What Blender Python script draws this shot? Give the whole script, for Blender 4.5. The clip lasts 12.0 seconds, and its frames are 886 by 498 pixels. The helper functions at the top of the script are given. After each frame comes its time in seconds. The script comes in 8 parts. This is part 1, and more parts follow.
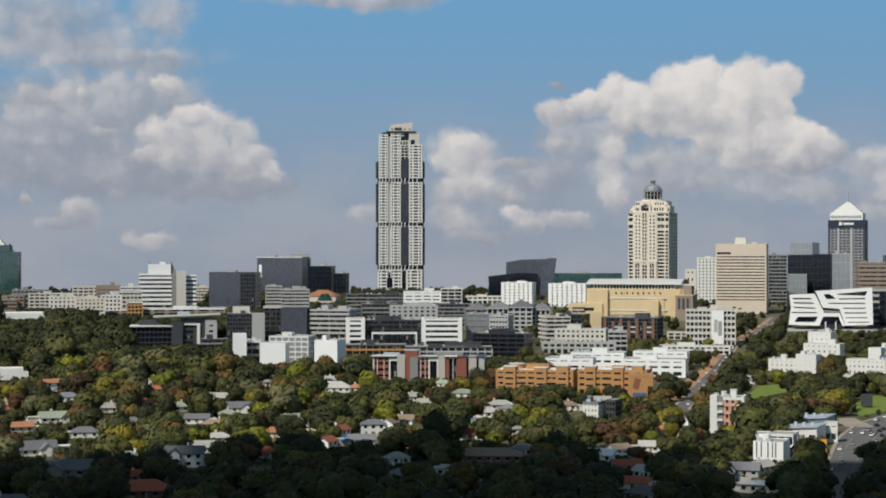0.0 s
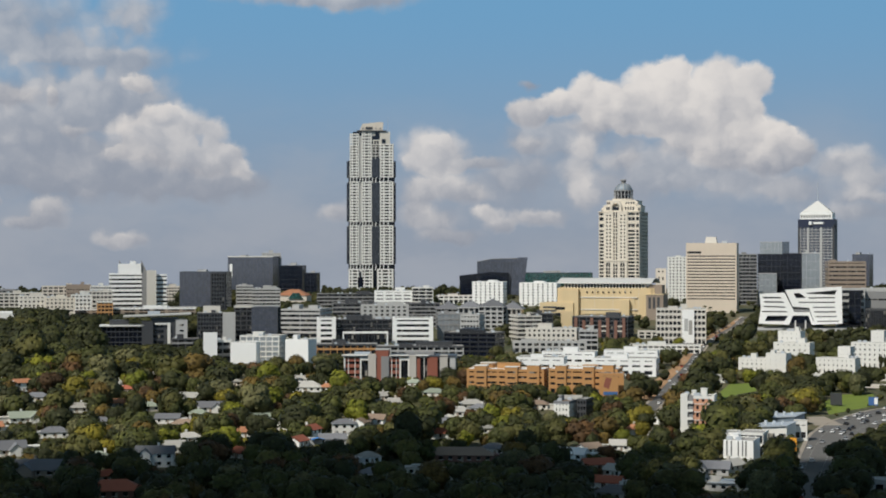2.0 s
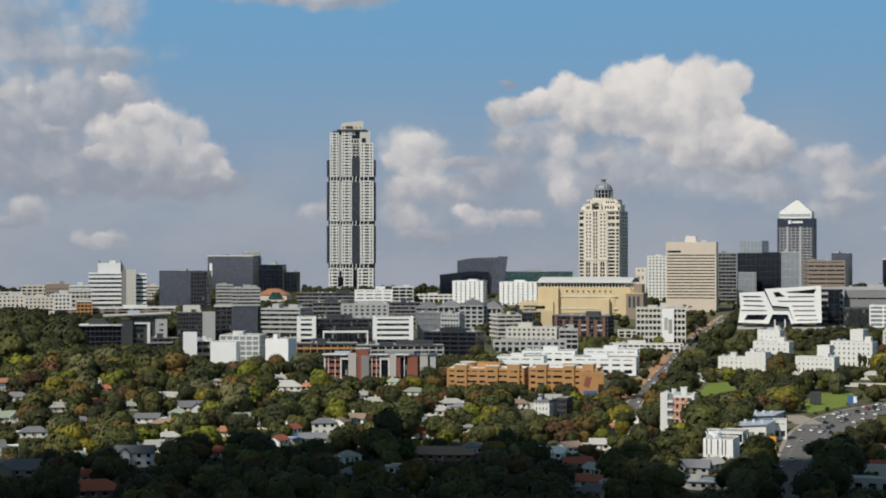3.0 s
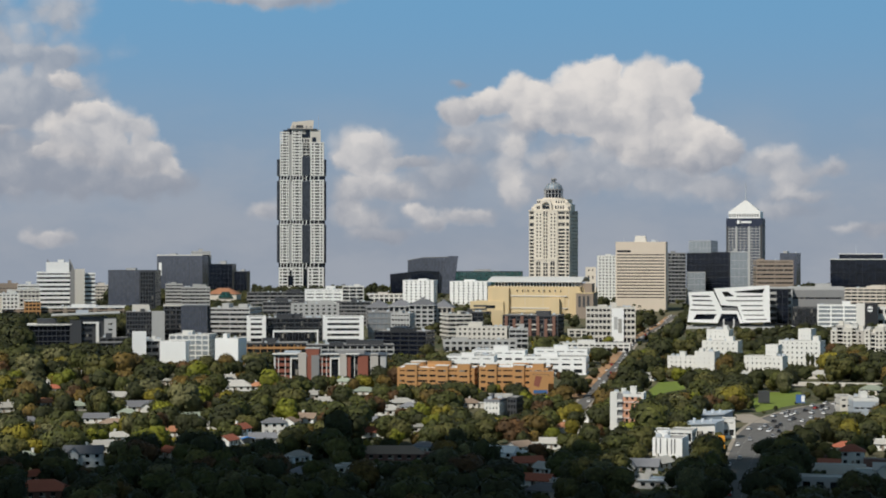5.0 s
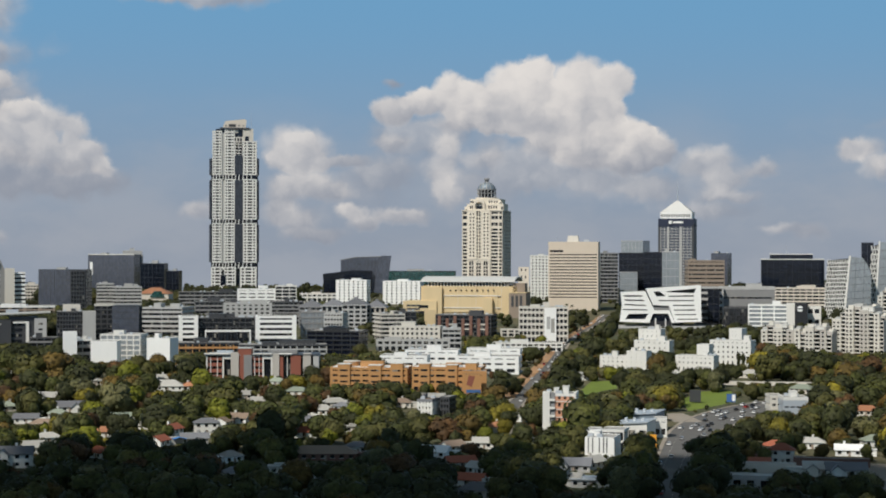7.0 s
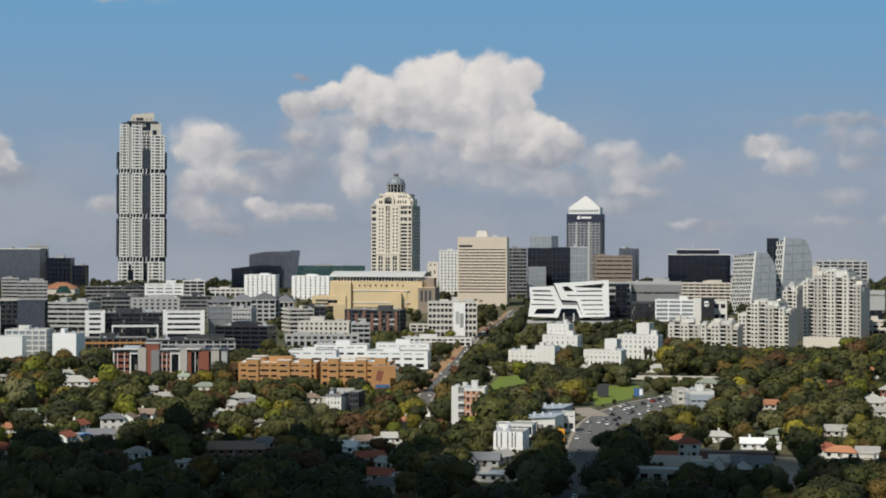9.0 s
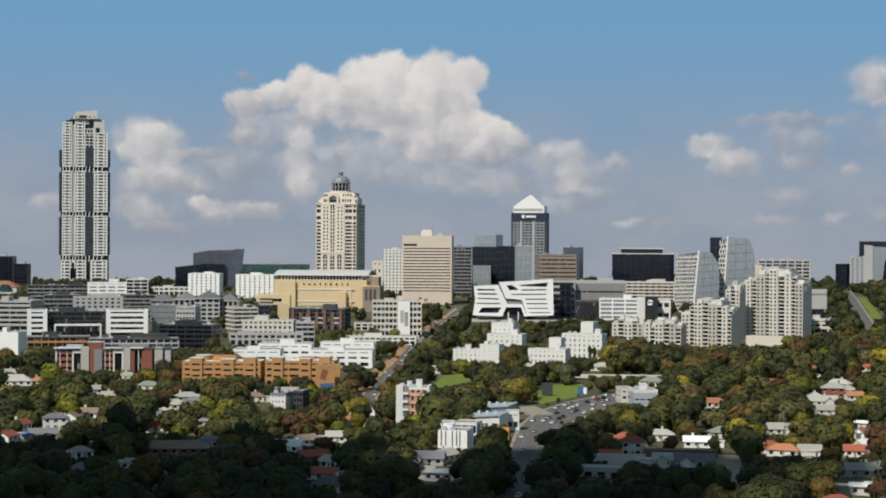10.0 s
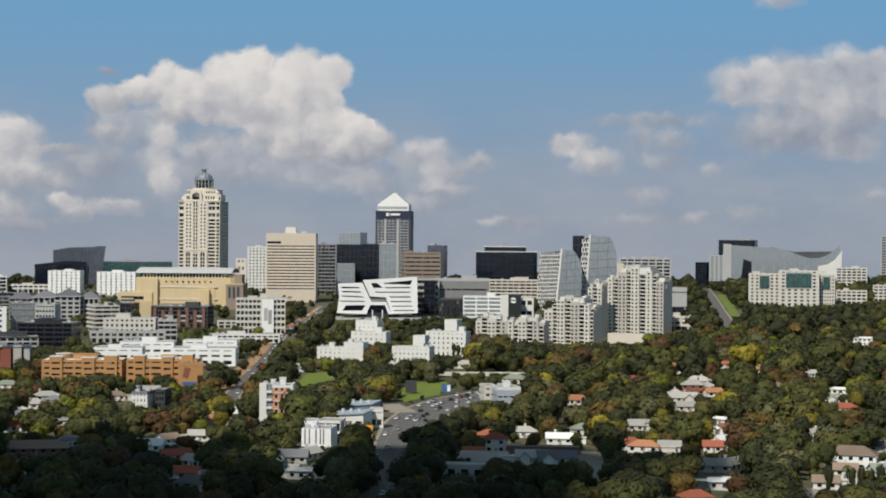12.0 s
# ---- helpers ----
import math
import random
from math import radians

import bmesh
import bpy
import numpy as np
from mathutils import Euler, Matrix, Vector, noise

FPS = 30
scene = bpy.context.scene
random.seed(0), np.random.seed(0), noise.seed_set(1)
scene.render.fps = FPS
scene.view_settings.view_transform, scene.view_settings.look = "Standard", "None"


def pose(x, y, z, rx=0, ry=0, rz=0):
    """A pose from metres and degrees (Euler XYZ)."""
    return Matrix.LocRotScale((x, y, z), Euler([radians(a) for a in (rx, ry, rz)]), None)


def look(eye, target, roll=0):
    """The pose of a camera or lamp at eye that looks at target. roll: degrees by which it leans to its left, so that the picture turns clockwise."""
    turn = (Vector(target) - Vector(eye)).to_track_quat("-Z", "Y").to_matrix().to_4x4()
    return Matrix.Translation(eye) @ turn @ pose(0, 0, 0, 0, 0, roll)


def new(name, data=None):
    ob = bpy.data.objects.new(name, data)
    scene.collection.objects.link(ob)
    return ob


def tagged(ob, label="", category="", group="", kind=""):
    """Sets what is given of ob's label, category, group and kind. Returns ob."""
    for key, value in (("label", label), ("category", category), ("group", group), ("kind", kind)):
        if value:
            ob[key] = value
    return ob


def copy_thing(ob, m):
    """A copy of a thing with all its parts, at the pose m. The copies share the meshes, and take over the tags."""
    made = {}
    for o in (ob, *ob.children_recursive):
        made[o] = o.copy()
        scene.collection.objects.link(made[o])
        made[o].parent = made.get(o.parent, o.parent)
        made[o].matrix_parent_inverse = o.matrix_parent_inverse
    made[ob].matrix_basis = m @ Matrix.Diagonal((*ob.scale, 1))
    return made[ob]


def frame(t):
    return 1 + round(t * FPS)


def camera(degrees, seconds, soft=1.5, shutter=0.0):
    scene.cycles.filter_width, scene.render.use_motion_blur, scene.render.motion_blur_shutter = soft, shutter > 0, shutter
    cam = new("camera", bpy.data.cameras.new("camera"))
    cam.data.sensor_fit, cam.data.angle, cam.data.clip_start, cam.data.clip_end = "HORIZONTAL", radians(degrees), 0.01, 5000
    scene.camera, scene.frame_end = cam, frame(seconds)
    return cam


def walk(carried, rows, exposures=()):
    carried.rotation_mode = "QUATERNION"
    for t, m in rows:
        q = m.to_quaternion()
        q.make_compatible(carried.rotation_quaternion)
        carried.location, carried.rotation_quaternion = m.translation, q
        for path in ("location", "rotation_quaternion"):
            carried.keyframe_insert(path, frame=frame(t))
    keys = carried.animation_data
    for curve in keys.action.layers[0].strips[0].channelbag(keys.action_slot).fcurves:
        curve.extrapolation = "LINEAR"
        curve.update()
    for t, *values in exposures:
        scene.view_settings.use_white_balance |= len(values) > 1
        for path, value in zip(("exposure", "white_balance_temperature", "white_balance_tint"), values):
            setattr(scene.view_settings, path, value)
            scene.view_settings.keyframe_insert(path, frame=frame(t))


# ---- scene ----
from mathutils.geometry import tessellate_polygon
EYE = 85.0  # the drone hovers 85 m over the suburb and only turns
cam = camera(27.67, 12.0, soft=1.9)
ROWS = [
    (0.0, 0.0, 0.2, 0.0), (0.5, -0.232, 0.191, 0.016), (1.0, -0.442, 0.184, -0.017), (1.5, -0.68, 0.179, -0.011),
    (2.0, -0.923, 0.178, -0.023), (2.5, -1.198, 0.159, -0.034), (3.0, -1.555, 0.151, -0.04), (5.0, -3.134, 0.134, 0.016),
    (5.5, -3.569, 0.139, 0.0), (6.0, -4.107, 0.139, 0.026), (6.5, -4.668, 0.139, 0.06), (8.5, -7.359, 0.019, 0.158),
    (9.0, -8.154, -0.03, 0.176), (9.5, -8.954, -0.054, 0.184), (10.0, -9.914, -0.063, 0.25), (10.5, -10.876, -0.075, 0.285),
    (11.0, -12.031, -0.095, 0.309), (11.5, -13.108, -0.109, 0.344), (12.0, -14.235, -0.109, 0.388),
]
walk(cam, [(t, pose(0, 0, EYE, 90 + pitch, -roll, yaw)) for t, yaw, pitch, roll in ROWS])
scene.view_settings.exposure = -0.1

# ---------------------------------------------------------------- sun
SUN_ELEV, SUN_SIDE = 46.0, 42.0  # degrees up; degrees to the left of straight behind the drone
toward_sun = Vector((-math.sin(radians(SUN_SIDE)) * math.cos(radians(SUN_ELEV)), -math.cos(radians(SUN_SIDE)) * math.cos(radians(SUN_ELEV)), math.sin(radians(SUN_ELEV))))
sun_data = bpy.data.lights.new("sun", "SUN")
sun_data.energy, sun_data.angle, sun_data.color = 4.0, radians(0.6), (1.0, 0.945, 0.85)
sun = new("sun", sun_data)
sun.matrix_world = look((0, 0, 0), -toward_sun)

# ---------------------------------------------------------------- sky with cumulus clouds
class Nodes:
    """Short hand for building a node tree."""
    def __init__(self, tree):
        self.tree = tree
        tree.nodes.clear()

    def make(self, kind, sockets=()):
        node = self.tree.nodes.new(kind)
        for key, value in dict(sockets).items():
            self.put(node.inputs[key], value)
        return node

    def put(self, socket, value):
        if isinstance(value, bpy.types.NodeSocket):
            self.tree.links.new(value, socket)
        else:
            socket.default_value = value

    def math(self, op, a, b=0.0, c=0.0):
        node = self.make("ShaderNodeMath", {0: a, 1: b, 2: c})
        node.operation = op
        return node.outputs[0]

    def vec(self, op, a, b=(0, 0, 0), c=(0, 0, 0)):
        node = self.make("ShaderNodeVectorMath")
        node.operation = op
        self.put(node.inputs[0], a), self.put(node.inputs[1], b), self.put(node.inputs[2], c)
        return node.outputs["Value"] if op in ("LENGTH", "DOT_PRODUCT") else node.outputs["Vector"]

    def noise(self, vector, scale, detail=4.0, rough=0.55):
        return self.make("ShaderNodeTexNoise", {"Vector": vector, "Scale": scale, "Detail": detail, "Roughness": rough})

    def ease(self, value, lo, hi, a=0.0, b=1.0):
        node = self.make("ShaderNodeMapRange")
        node.interpolation_type = "SMOOTHSTEP"
        for i, v in enumerate((value, lo, hi, a, b)):
            self.put(node.inputs[i], v)
        return node.outputs[0]

    def mix(self, factor, a, b, blend="MIX"):
        node = self.make("ShaderNodeMix")
        node.data_type, node.blend_type = "RGBA", blend
        self.put(node.inputs[0], factor), self.put(node.inputs[6], a), self.put(node.inputs[7], b)
        return node.outputs[2]


world = bpy.data.worlds.new("sky")
scene.world = world
world.use_nodes = True
w = Nodes(world.node_tree)
sky_node = w.make("ShaderNodeTexSky")
sky_node.sky_type, sky_node.sun_disc, sky_node.altitude = "NISHITA", False, 1600.0
sky_node.sun_elevation, sky_node.sun_rotation = radians(SUN_ELEV), radians(180 + SUN_SIDE)
sky_node.air_density, sky_node.dust_density, sky_node.ozone_density = 1.0, 0.4, 3.0
sky = sky_node.outputs[0]
way = w.make("ShaderNodeTexCoord").outputs["Generated"]
xyz = w.make("ShaderNodeSeparateXYZ", {0: way}).outputs
azimuth = w.math("MULTIPLY", w.math("ARCTAN2", xyz[0], xyz[1]), 57.2958)
elevation = w.math("MULTIPLY", w.math("ARCSINE", xyz[2]), 57.2958)
flat = w.make("ShaderNodeCombineXYZ", {0: azimuth, 1: elevation, 2: 0.0}).outputs[0]
# billows push the outlines of the clouds about
coarse = w.vec("MULTIPLY_ADD", w.noise(flat, 0.5, 2.0, 0.5).outputs["Color"], (0.44, 0.40, 0), (-0.22, -0.20, 0))
fine = w.vec("MULTIPLY_ADD", w.noise(flat, 1.6, 5.0, 0.55).outputs["Color"], (0.62, 0.56, 0), (-0.31, -0.28, 0))
warped = w.vec("ADD", flat, w.vec("ADD", coarse, fine))

# rounded lumps, as on a cauliflower
def lumps(scale):
    node = w.make("ShaderNodeTexVoronoi", {"Vector": warped, "Scale": scale})
    node.feature = "F1"
    return node.outputs["Distance"]


lump = w.math("ADD", w.math("MULTIPLY", lumps(0.85), 0.6), w.math("MULTIPLY", lumps(2.1), 0.4))
lump = w.math("SUBTRACT", lump, 0.42)

# azimuth, elevation, half width, half height of each puff, in degrees, and how bright it is
GREAT = [  # the great cumulus
    (3.61, 4.58, 0.79, 0.47, 0.6), (4.6, 4.76, 0.72, 0.47, 0.64), (5.49, 5.03, 0.65, 0.68, 0.72), (6.38, 4.92, 0.72, 0.61, 0.66), (7.53, 5.33, 0.86, 0.79, 0.76), (8.24, 5.48, 0.61, 0.76, 0.78),
    (7.89, 4.62, 1.44, 0.9, 0.68), (9.64, 5.39, 1.01, 0.9, 0.8), (10.69, 5.42, 0.65, 0.58, 0.74), (10.46, 4.62, 0.65, 0.79, 0.66), (9.21, 4.62, 1.15, 0.9, 0.72), (6.74, 4.21, 1.98, 0.47, 0.56),
    (9.21, 3.76, 1.62, 0.86, 0.6), (10.86, 3.63, 1.08, 0.72, 0.62), (11.85, 3.31, 0.83, 0.65, 0.6), (10.86, 3.02, 1.98, 0.5, 0.52),
]
BELLY = [  # its grey underside
    (10.6, 2.27, 2.16, 0.58, 0.5), (12.16, 2.05, 1.26, 0.47, 0.42), (7.44, 2.92, 2.34, 0.72, 0.42), (5.31, 3.85, 1.8, 0.72, 0.4), (4.06, 3.76, 1.26, 0.65, 0.36), (6.74, 2.11, 1.62, 0.54, 0.34),
    (3.88, 2.65, 1.08, 0.65, 0.3), (9.03, 2.74, 1.8, 0.72, 0.46), (2.98, 2.2, 1.08, 0.79, 0.28), (13.7, 1.39, 1.62, 0.36, 0.36),
]
RAGGED = [  # torn cloud below and beside it
    (5.45, 3.31, 0.47, 0.61, 0.58), (5.1, 2.52, 0.5, 0.61, 0.6), (5.35, 1.84, 0.5, 0.47, 0.54), (3.61, 3.54, 0.65, 0.29, 0.46), (6.65, 2.92, 0.72, 0.32, 0.48), (13.03, 2.81, 0.54, 0.5, 0.6),
    (13.82, 2.96, 0.76, 0.47, 0.62), (14.24, 2.39, 0.9, 0.4, 0.48), (15.26, 2.69, 0.58, 0.32, 0.48), (14.51, 1.8, 0.72, 0.22, 0.44), (13.88, 1.89, 0.72, 0.27, 0.42),
]
TOWER_PUFFS = [  # puffs beside the tallest tower
    (0.25, 3.35, 0.76, 0.65, 0.68), (1.1, 3.24, 0.68, 0.61, 0.6), (0.56, 2.95, 0.99, 0.43, 0.54), (2.0, 2.92, 0.86, 0.2, 0.4), (1.04, 2.2, 1.04, 0.49, 0.56), (0.07, 1.91, 0.61, 0.43, 0.46),
    (1.69, 1.89, 0.76, 0.32, 0.44), (0.65, 1.03, 0.86, 0.58, 0.46), (-0.07, 1.3, 0.5, 0.4, 0.46), (1.19, 0.58, 1.08, 0.27, 0.36), (2.32, 1.3, 0.47, 0.22, 0.5), (2.75, 0.94, 0.47, 0.27, 0.4),
    (-2.5, 1.39, 0.54, 0.29, 0.5), (3.88, 1.21, 1.04, 0.27, 0.44),
]
EAST = [  # the sunlit body of the bank to the east
    (-8.94, 5.49, 0.43, 0.27, 0.66), (-8.5, 5.39, 0.43, 0.27, 0.52), (-7.94, 4.39, 0.65, 0.36, 0.54), (-7.32, 4.14, 0.97, 0.68, 0.66), (-6.35, 3.88, 0.54, 0.58, 0.68), (-5.95, 3.06, 0.68, 0.58, 0.6),
    (-5.42, 2.7, 0.43, 0.32, 0.54), (-8.64, 3.71, 1.04, 0.68, 0.58), (-6.79, 3.13, 1.4, 0.58, 0.56), (-7.94, 3.31, 1.44, 0.61, 0.5), (-11.35, 4.98, 0.23, 0.31, 0.48), (-10.66, 3.88, 0.5, 0.23, 0.44),
    (-12.81, 4.89, 1.08, 0.4, 0.44), (-9.38, 3.18, 0.5, 0.22, 0.5), (-11.44, 1.41, 0.65, 0.45, 0.46), (-11.92, 1.03, 1.04, 0.27, 0.4), (-13.12, 1.66, 0.27, 0.27, 0.46), (-9.26, 0.51, 0.9, 0.27, 0.44),
]
PALL = [  # and its grey parts
    (-11.78, 6.37, 3.6, 0.58, 0.44), (-12.81, 7.38, 2.88, 0.9, 0.4), (-8.82, 7.64, 0.97, 0.65, 0.46), (-9.43, 6.1, 1.73, 0.36, 0.44), (-11.09, 4.53, 2.88, 1.44, 0.36), (-12.81, 3.81, 2.16, 1.26, 0.36),
    (-9.43, 5.03, 1.62, 0.9, 0.34), (-8.12, 2.34, 3.06, 0.58, 0.22), (-6.26, 2.16, 1.44, 0.43, 0.22), (-10.4, 2.74, 2.88, 0.9, 0.28), (-3.13, 8.09, 2.88, 0.22, 0.36), (-1.69, 8.0, 1.8, 0.27, 0.4),
    (-12.81, 2.65, 1.98, 0.9, 0.28), (3.7, 5.32, 0.29, 0.16, 0.18),
]
WEST = [  # the bank to the west
    (23.84, 5.32, 1.4, 0.58, 0.48), (25.15, 5.44, 1.19, 0.65, 0.54), (26.87, 5.61, 1.55, 0.58, 0.54), (27.9, 5.35, 1.08, 0.72, 0.54), (23.59, 4.77, 1.04, 0.36, 0.52), (25.59, 4.48, 1.98, 0.68, 0.42),
    (27.57, 4.31, 1.44, 1.08, 0.42), (26.47, 4.07, 0.45, 0.68, 0.52), (26.89, 3.14, 1.08, 0.4, 0.46), (25.25, 3.58, 2.16, 0.72, 0.32), (18.45, 3.25, 0.61, 0.36, 0.6), (19.17, 2.69, 0.79, 0.4, 0.5),
    (18.09, 3.35, 0.4, 0.31, 0.5), (30.25, 3.91, 1.8, 2.07, 0.45),
]
WISPS = [  # thin wisps low in the west
    (20.77, 4.0, 2.16, 0.25, 0.3), (20.59, 3.6, 0.47, 0.58, 0.38), (21.52, 3.34, 0.68, 0.4, 0.34), (21.31, 2.71, 0.86, 0.32, 0.34), (22.63, 2.48, 0.32, 0.23, 0.42), (20.6, 1.66, 0.72, 0.27, 0.38),
    (16.14, 0.82, 0.86, 0.2, 0.42), (20.61, 0.85, 1.04, 0.2, 0.38), (22.29, 0.94, 0.61, 0.2, 0.46), (23.78, 1.04, 0.97, 0.32, 0.44), (27.67, 1.6, 0.68, 0.27, 0.4), (24.7, 7.67, 0.68, 0.22, 0.36),
    (16.8, 0.63, 0.61, 0.22, 0.36),
]


def heap(puffs, soft, grow=1.3):
    """Cover, sunlit share and brightness of one heap of puffs."""
    cover, lit, bright = 0.0, 0.0, 0.0
    for az, el, half_w, half_h, gain in puffs:
        local = w.vec("MULTIPLY", w.vec("SUBTRACT", warped, (az, el, 0)), (1 / (half_w * grow), 1 / (half_h * grow), 0))
        here = w.ease(w.math("MULTIPLY_ADD", lump, 0.5, w.vec("LENGTH", local)), 1.15, 1.15 - soft)
        rise = w.vec("DOT_PRODUCT", local, (-0.25, 0.55, 0))
        lit = w.math("MULTIPLY_ADD", here, rise, lit)
        bright = w.math("MULTIPLY_ADD", here, gain, bright)
        cover = w.math("ADD", cover, here)
    return w.math("MINIMUM", cover, 1.0), w.math("DIVIDE", lit, w.math("MAXIMUM", cover, 1.0)), w.math("DIVIDE", bright, w.math("MAXIMUM", cover, 0.001))


LAYERS = [(heap(PALL, 0.95, 1.35), 0.80), (heap(WISPS, 1.0, 1.3), 0.68), (heap(EAST, 0.62, 1.1), 0.85), (heap(WEST, 0.85, 1.22), 0.85), (heap(BELLY, 1.05, 1.3), 0.68),
          (heap(RAGGED, 0.85, 1.2), 0.75), (heap(TOWER_PUFFS, 0.75, 1.22), 0.85), (heap(GREAT, 0.42, 1.06), 0.95)]
# thin veils low in the sky
veil = w.ease(w.noise(w.vec("MULTIPLY", warped, (0.45, 1.0, 0)), 0.4, 4.0, 0.55).outputs["Fac"], 0.36, 0.66)
veil = w.math("MULTIPLY", veil, w.ease(elevation, 6.0, 1.5))
# lumps inside the clouds: the side towards the sun is the brighter
grain = w.noise(w.vec("ADD", warped, (0.30, -0.42, 0)), 0.8, 4.0, 0.5).outputs["Fac"]
relief = w.math("SUBTRACT", w.noise(warped, 0.8, 4.0, 0.5).outputs["Fac"], grain)
clear = w.mix(w.ease(elevation, -0.5, 8.5), (0.305, 0.348, 0.422, 1), (0.163, 0.365, 0.588, 1))
daylight = w.mix(w.ease(elevation, 10.0, 40.0), clear, w.mix(1.0, sky, (0.130, 0.097, 0.058, 1), "MULTIPLY"))
colour = w.mix(w.math("MULTIPLY", veil, 0.4), daylight, (0.43, 0.445, 0.485, 1))
for (cover, lit, bright), opaque in LAYERS:
    shade = w.math("MULTIPLY_ADD", lump, -0.34, w.math("MULTIPLY_ADD", relief, 0.6, bright))
    shade = w.math("MULTIPLY_ADD", lit, 0.45, shade)
    tone = w.mix(w.ease(shade, 0.05, 1.05), (0.30, 0.325, 0.385, 1), (0.84, 0.79, 0.745, 1))
    colour = w.mix(w.math("MULTIPLY", cover, opaque), colour, tone)
background = w.make("ShaderNodeBackground", {0: colour, 1: 1.0})
w.make("ShaderNodeOutputWorld", {0: background.outputs[0]})

# ---------------------------------------------------------------- materials
def plain(name, colour, rough=0.8, metal=0.0, vary=0.18, grain=0.25, bump=0.15, streak=False, spread=0.0):
    """A weathered surface: broad stains, fine grain, light relief; spread makes separate pieces differ."""
    m = bpy.data.materials.new(name)
    m.use_nodes = True
    n = Nodes(m.node_tree)
    at = n.make("ShaderNodeTexCoord").outputs["Object"]
    if streak:
        at = n.vec("MULTIPLY", at, (1.0, 1.0, 0.18))
    broad = n.noise(at, 0.09, 4.0, 0.6).outputs["Fac"]
    close = n.noise(at, grain * 4, 5.0, 0.6).outputs["Fac"]
    tone = n.math("ADD", n.math("MULTIPLY_ADD", broad, vary * 2, 1 - vary), n.math("MULTIPLY_ADD", close, vary, -vary / 2))
    if spread:
        chance = n.make("ShaderNodeObjectInfo").outputs["Random"]
        tone = n.math("MULTIPLY", tone, n.math("MULTIPLY_ADD", chance, spread * 2, 1 - spread))
    base = n.vec("MULTIPLY", n.make("ShaderNodeCombineXYZ", {0: tone, 1: tone, 2: tone}).outputs[0], colour)
    surface = n.make("ShaderNodeBsdfPrincipled", {"Base Color": base, "Metallic": metal})
    n.put(surface.inputs["Roughness"], n.math("MULTIPLY_ADD", close, 0.2, rough - 0.1))
    if bump:
        relief = n.make("ShaderNodeBump", {"Strength": bump, "Distance": 0.15, "Height": close})
        n.put(surface.inputs["Normal"], relief.outputs[0])
    n.make("ShaderNodeOutputMaterial", {0: surface.outputs[0]})
    return m


def glass(name, colour, rough=0.12, mirror=0.6, panes=(1.6, 3.4), vary=0.35, blinds=0.0, ior=2.2):
    """Facade glass: each pane has its own tone at random, and a faint wave breaks up the sky."""
    m = bpy.data.materials.new(name)
    m.use_nodes = True
    n = Nodes(m.node_tree)
    at = n.make("ShaderNodeTexCoord").outputs["Object"]
    cell = n.vec("SNAP", at, (panes[0], panes[0], panes[1]))
    chance = n.make("ShaderNodeTexWhiteNoise", {"Vector": cell})
    tone = n.math("MULTIPLY_ADD", chance.outputs["Value"], vary * 2, 1 - vary)
    base = n.vec("MULTIPLY", n.make("ShaderNodeCombineXYZ", {0: tone, 1: tone, 2: tone}).outputs[0], colour)
    if blinds:
        drawn = n.math("GREATER_THAN", n.make("ShaderNodeTexWhiteNoise", {"Vector": n.vec("ADD", cell, (7.3, 1.9, 4.1))}).outputs["Value"], 1 - blinds)
        base = n.mix(n.math("MULTIPLY", drawn, chance.outputs["Value"]), base, (0.32, 0.30, 0.26, 1))
    surface = n.make("ShaderNodeBsdfPrincipled", {"Base Color": base, "Roughness": rough, "Specular IOR Level": mirror, "IOR": ior})
    wave = n.make("ShaderNodeBump", {"Strength": 0.05, "Distance": 1.0, "Height": n.noise(at, 0.12, 2.0).outputs["Fac"]})
    n.put(surface.inputs["Normal"], wave.outputs[0])
    n.make("ShaderNodeOutputMaterial", {0: surface.outputs[0]})
    return m


def leaves(name, colour, other, shine=0.35):
    """Foliage: every clump has its own green."""
    m = bpy.data.materials.new(name)
    m.use_nodes = True
    n = Nodes(m.node_tree)
    chance = n.make("ShaderNodeNewGeometry").outputs["Random Per Island"]
    own = n.make("ShaderNodeObjectInfo").outputs["Random"]
    at = n.make("ShaderNodeNewGeometry").outputs["Position"]
    patch = n.noise(at, 0.045, 3.0).outputs["Fac"]
    pick = n.math("ADD", n.math("MULTIPLY_ADD", chance, 0.2, -0.02), n.math("MULTIPLY_ADD", patch, 2.4, -0.95))
    base = n.mix(n.ease(pick, 0.0, 1.0), (*colour, 1), (*other, 1))
    tuft = n.noise(at, 1.3, 4.0, 0.7).outputs["Fac"]
    tone = n.math("MULTIPLY", n.math("MULTIPLY", n.math("MULTIPLY_ADD", own, 0.3, 0.67), n.math("MULTIPLY_ADD", chance, 0.5, 0.72)), n.ease(tuft, 0.26, 0.74, 0.55, 1.3))
    base = n.mix(1.0, base, n.make("ShaderNodeCombineXYZ", {0: tone, 1: tone, 2: tone}).outputs[0], "MULTIPLY")
    surface = n.make("ShaderNodeBsdfPrincipled", {"Base Color": base, "Roughness": 0.75, "Specular IOR Level": shine})
    twigs = n.make("ShaderNodeBump", {"Strength": 0.25, "Distance": 0.5, "Height": n.noise(at, 1.0, 3.0, 0.65).outputs["Fac"]})
    n.put(surface.inputs["Normal"], twigs.outputs[0])
    n.make("ShaderNodeOutputMaterial", {0: surface.outputs[0]})
    return m


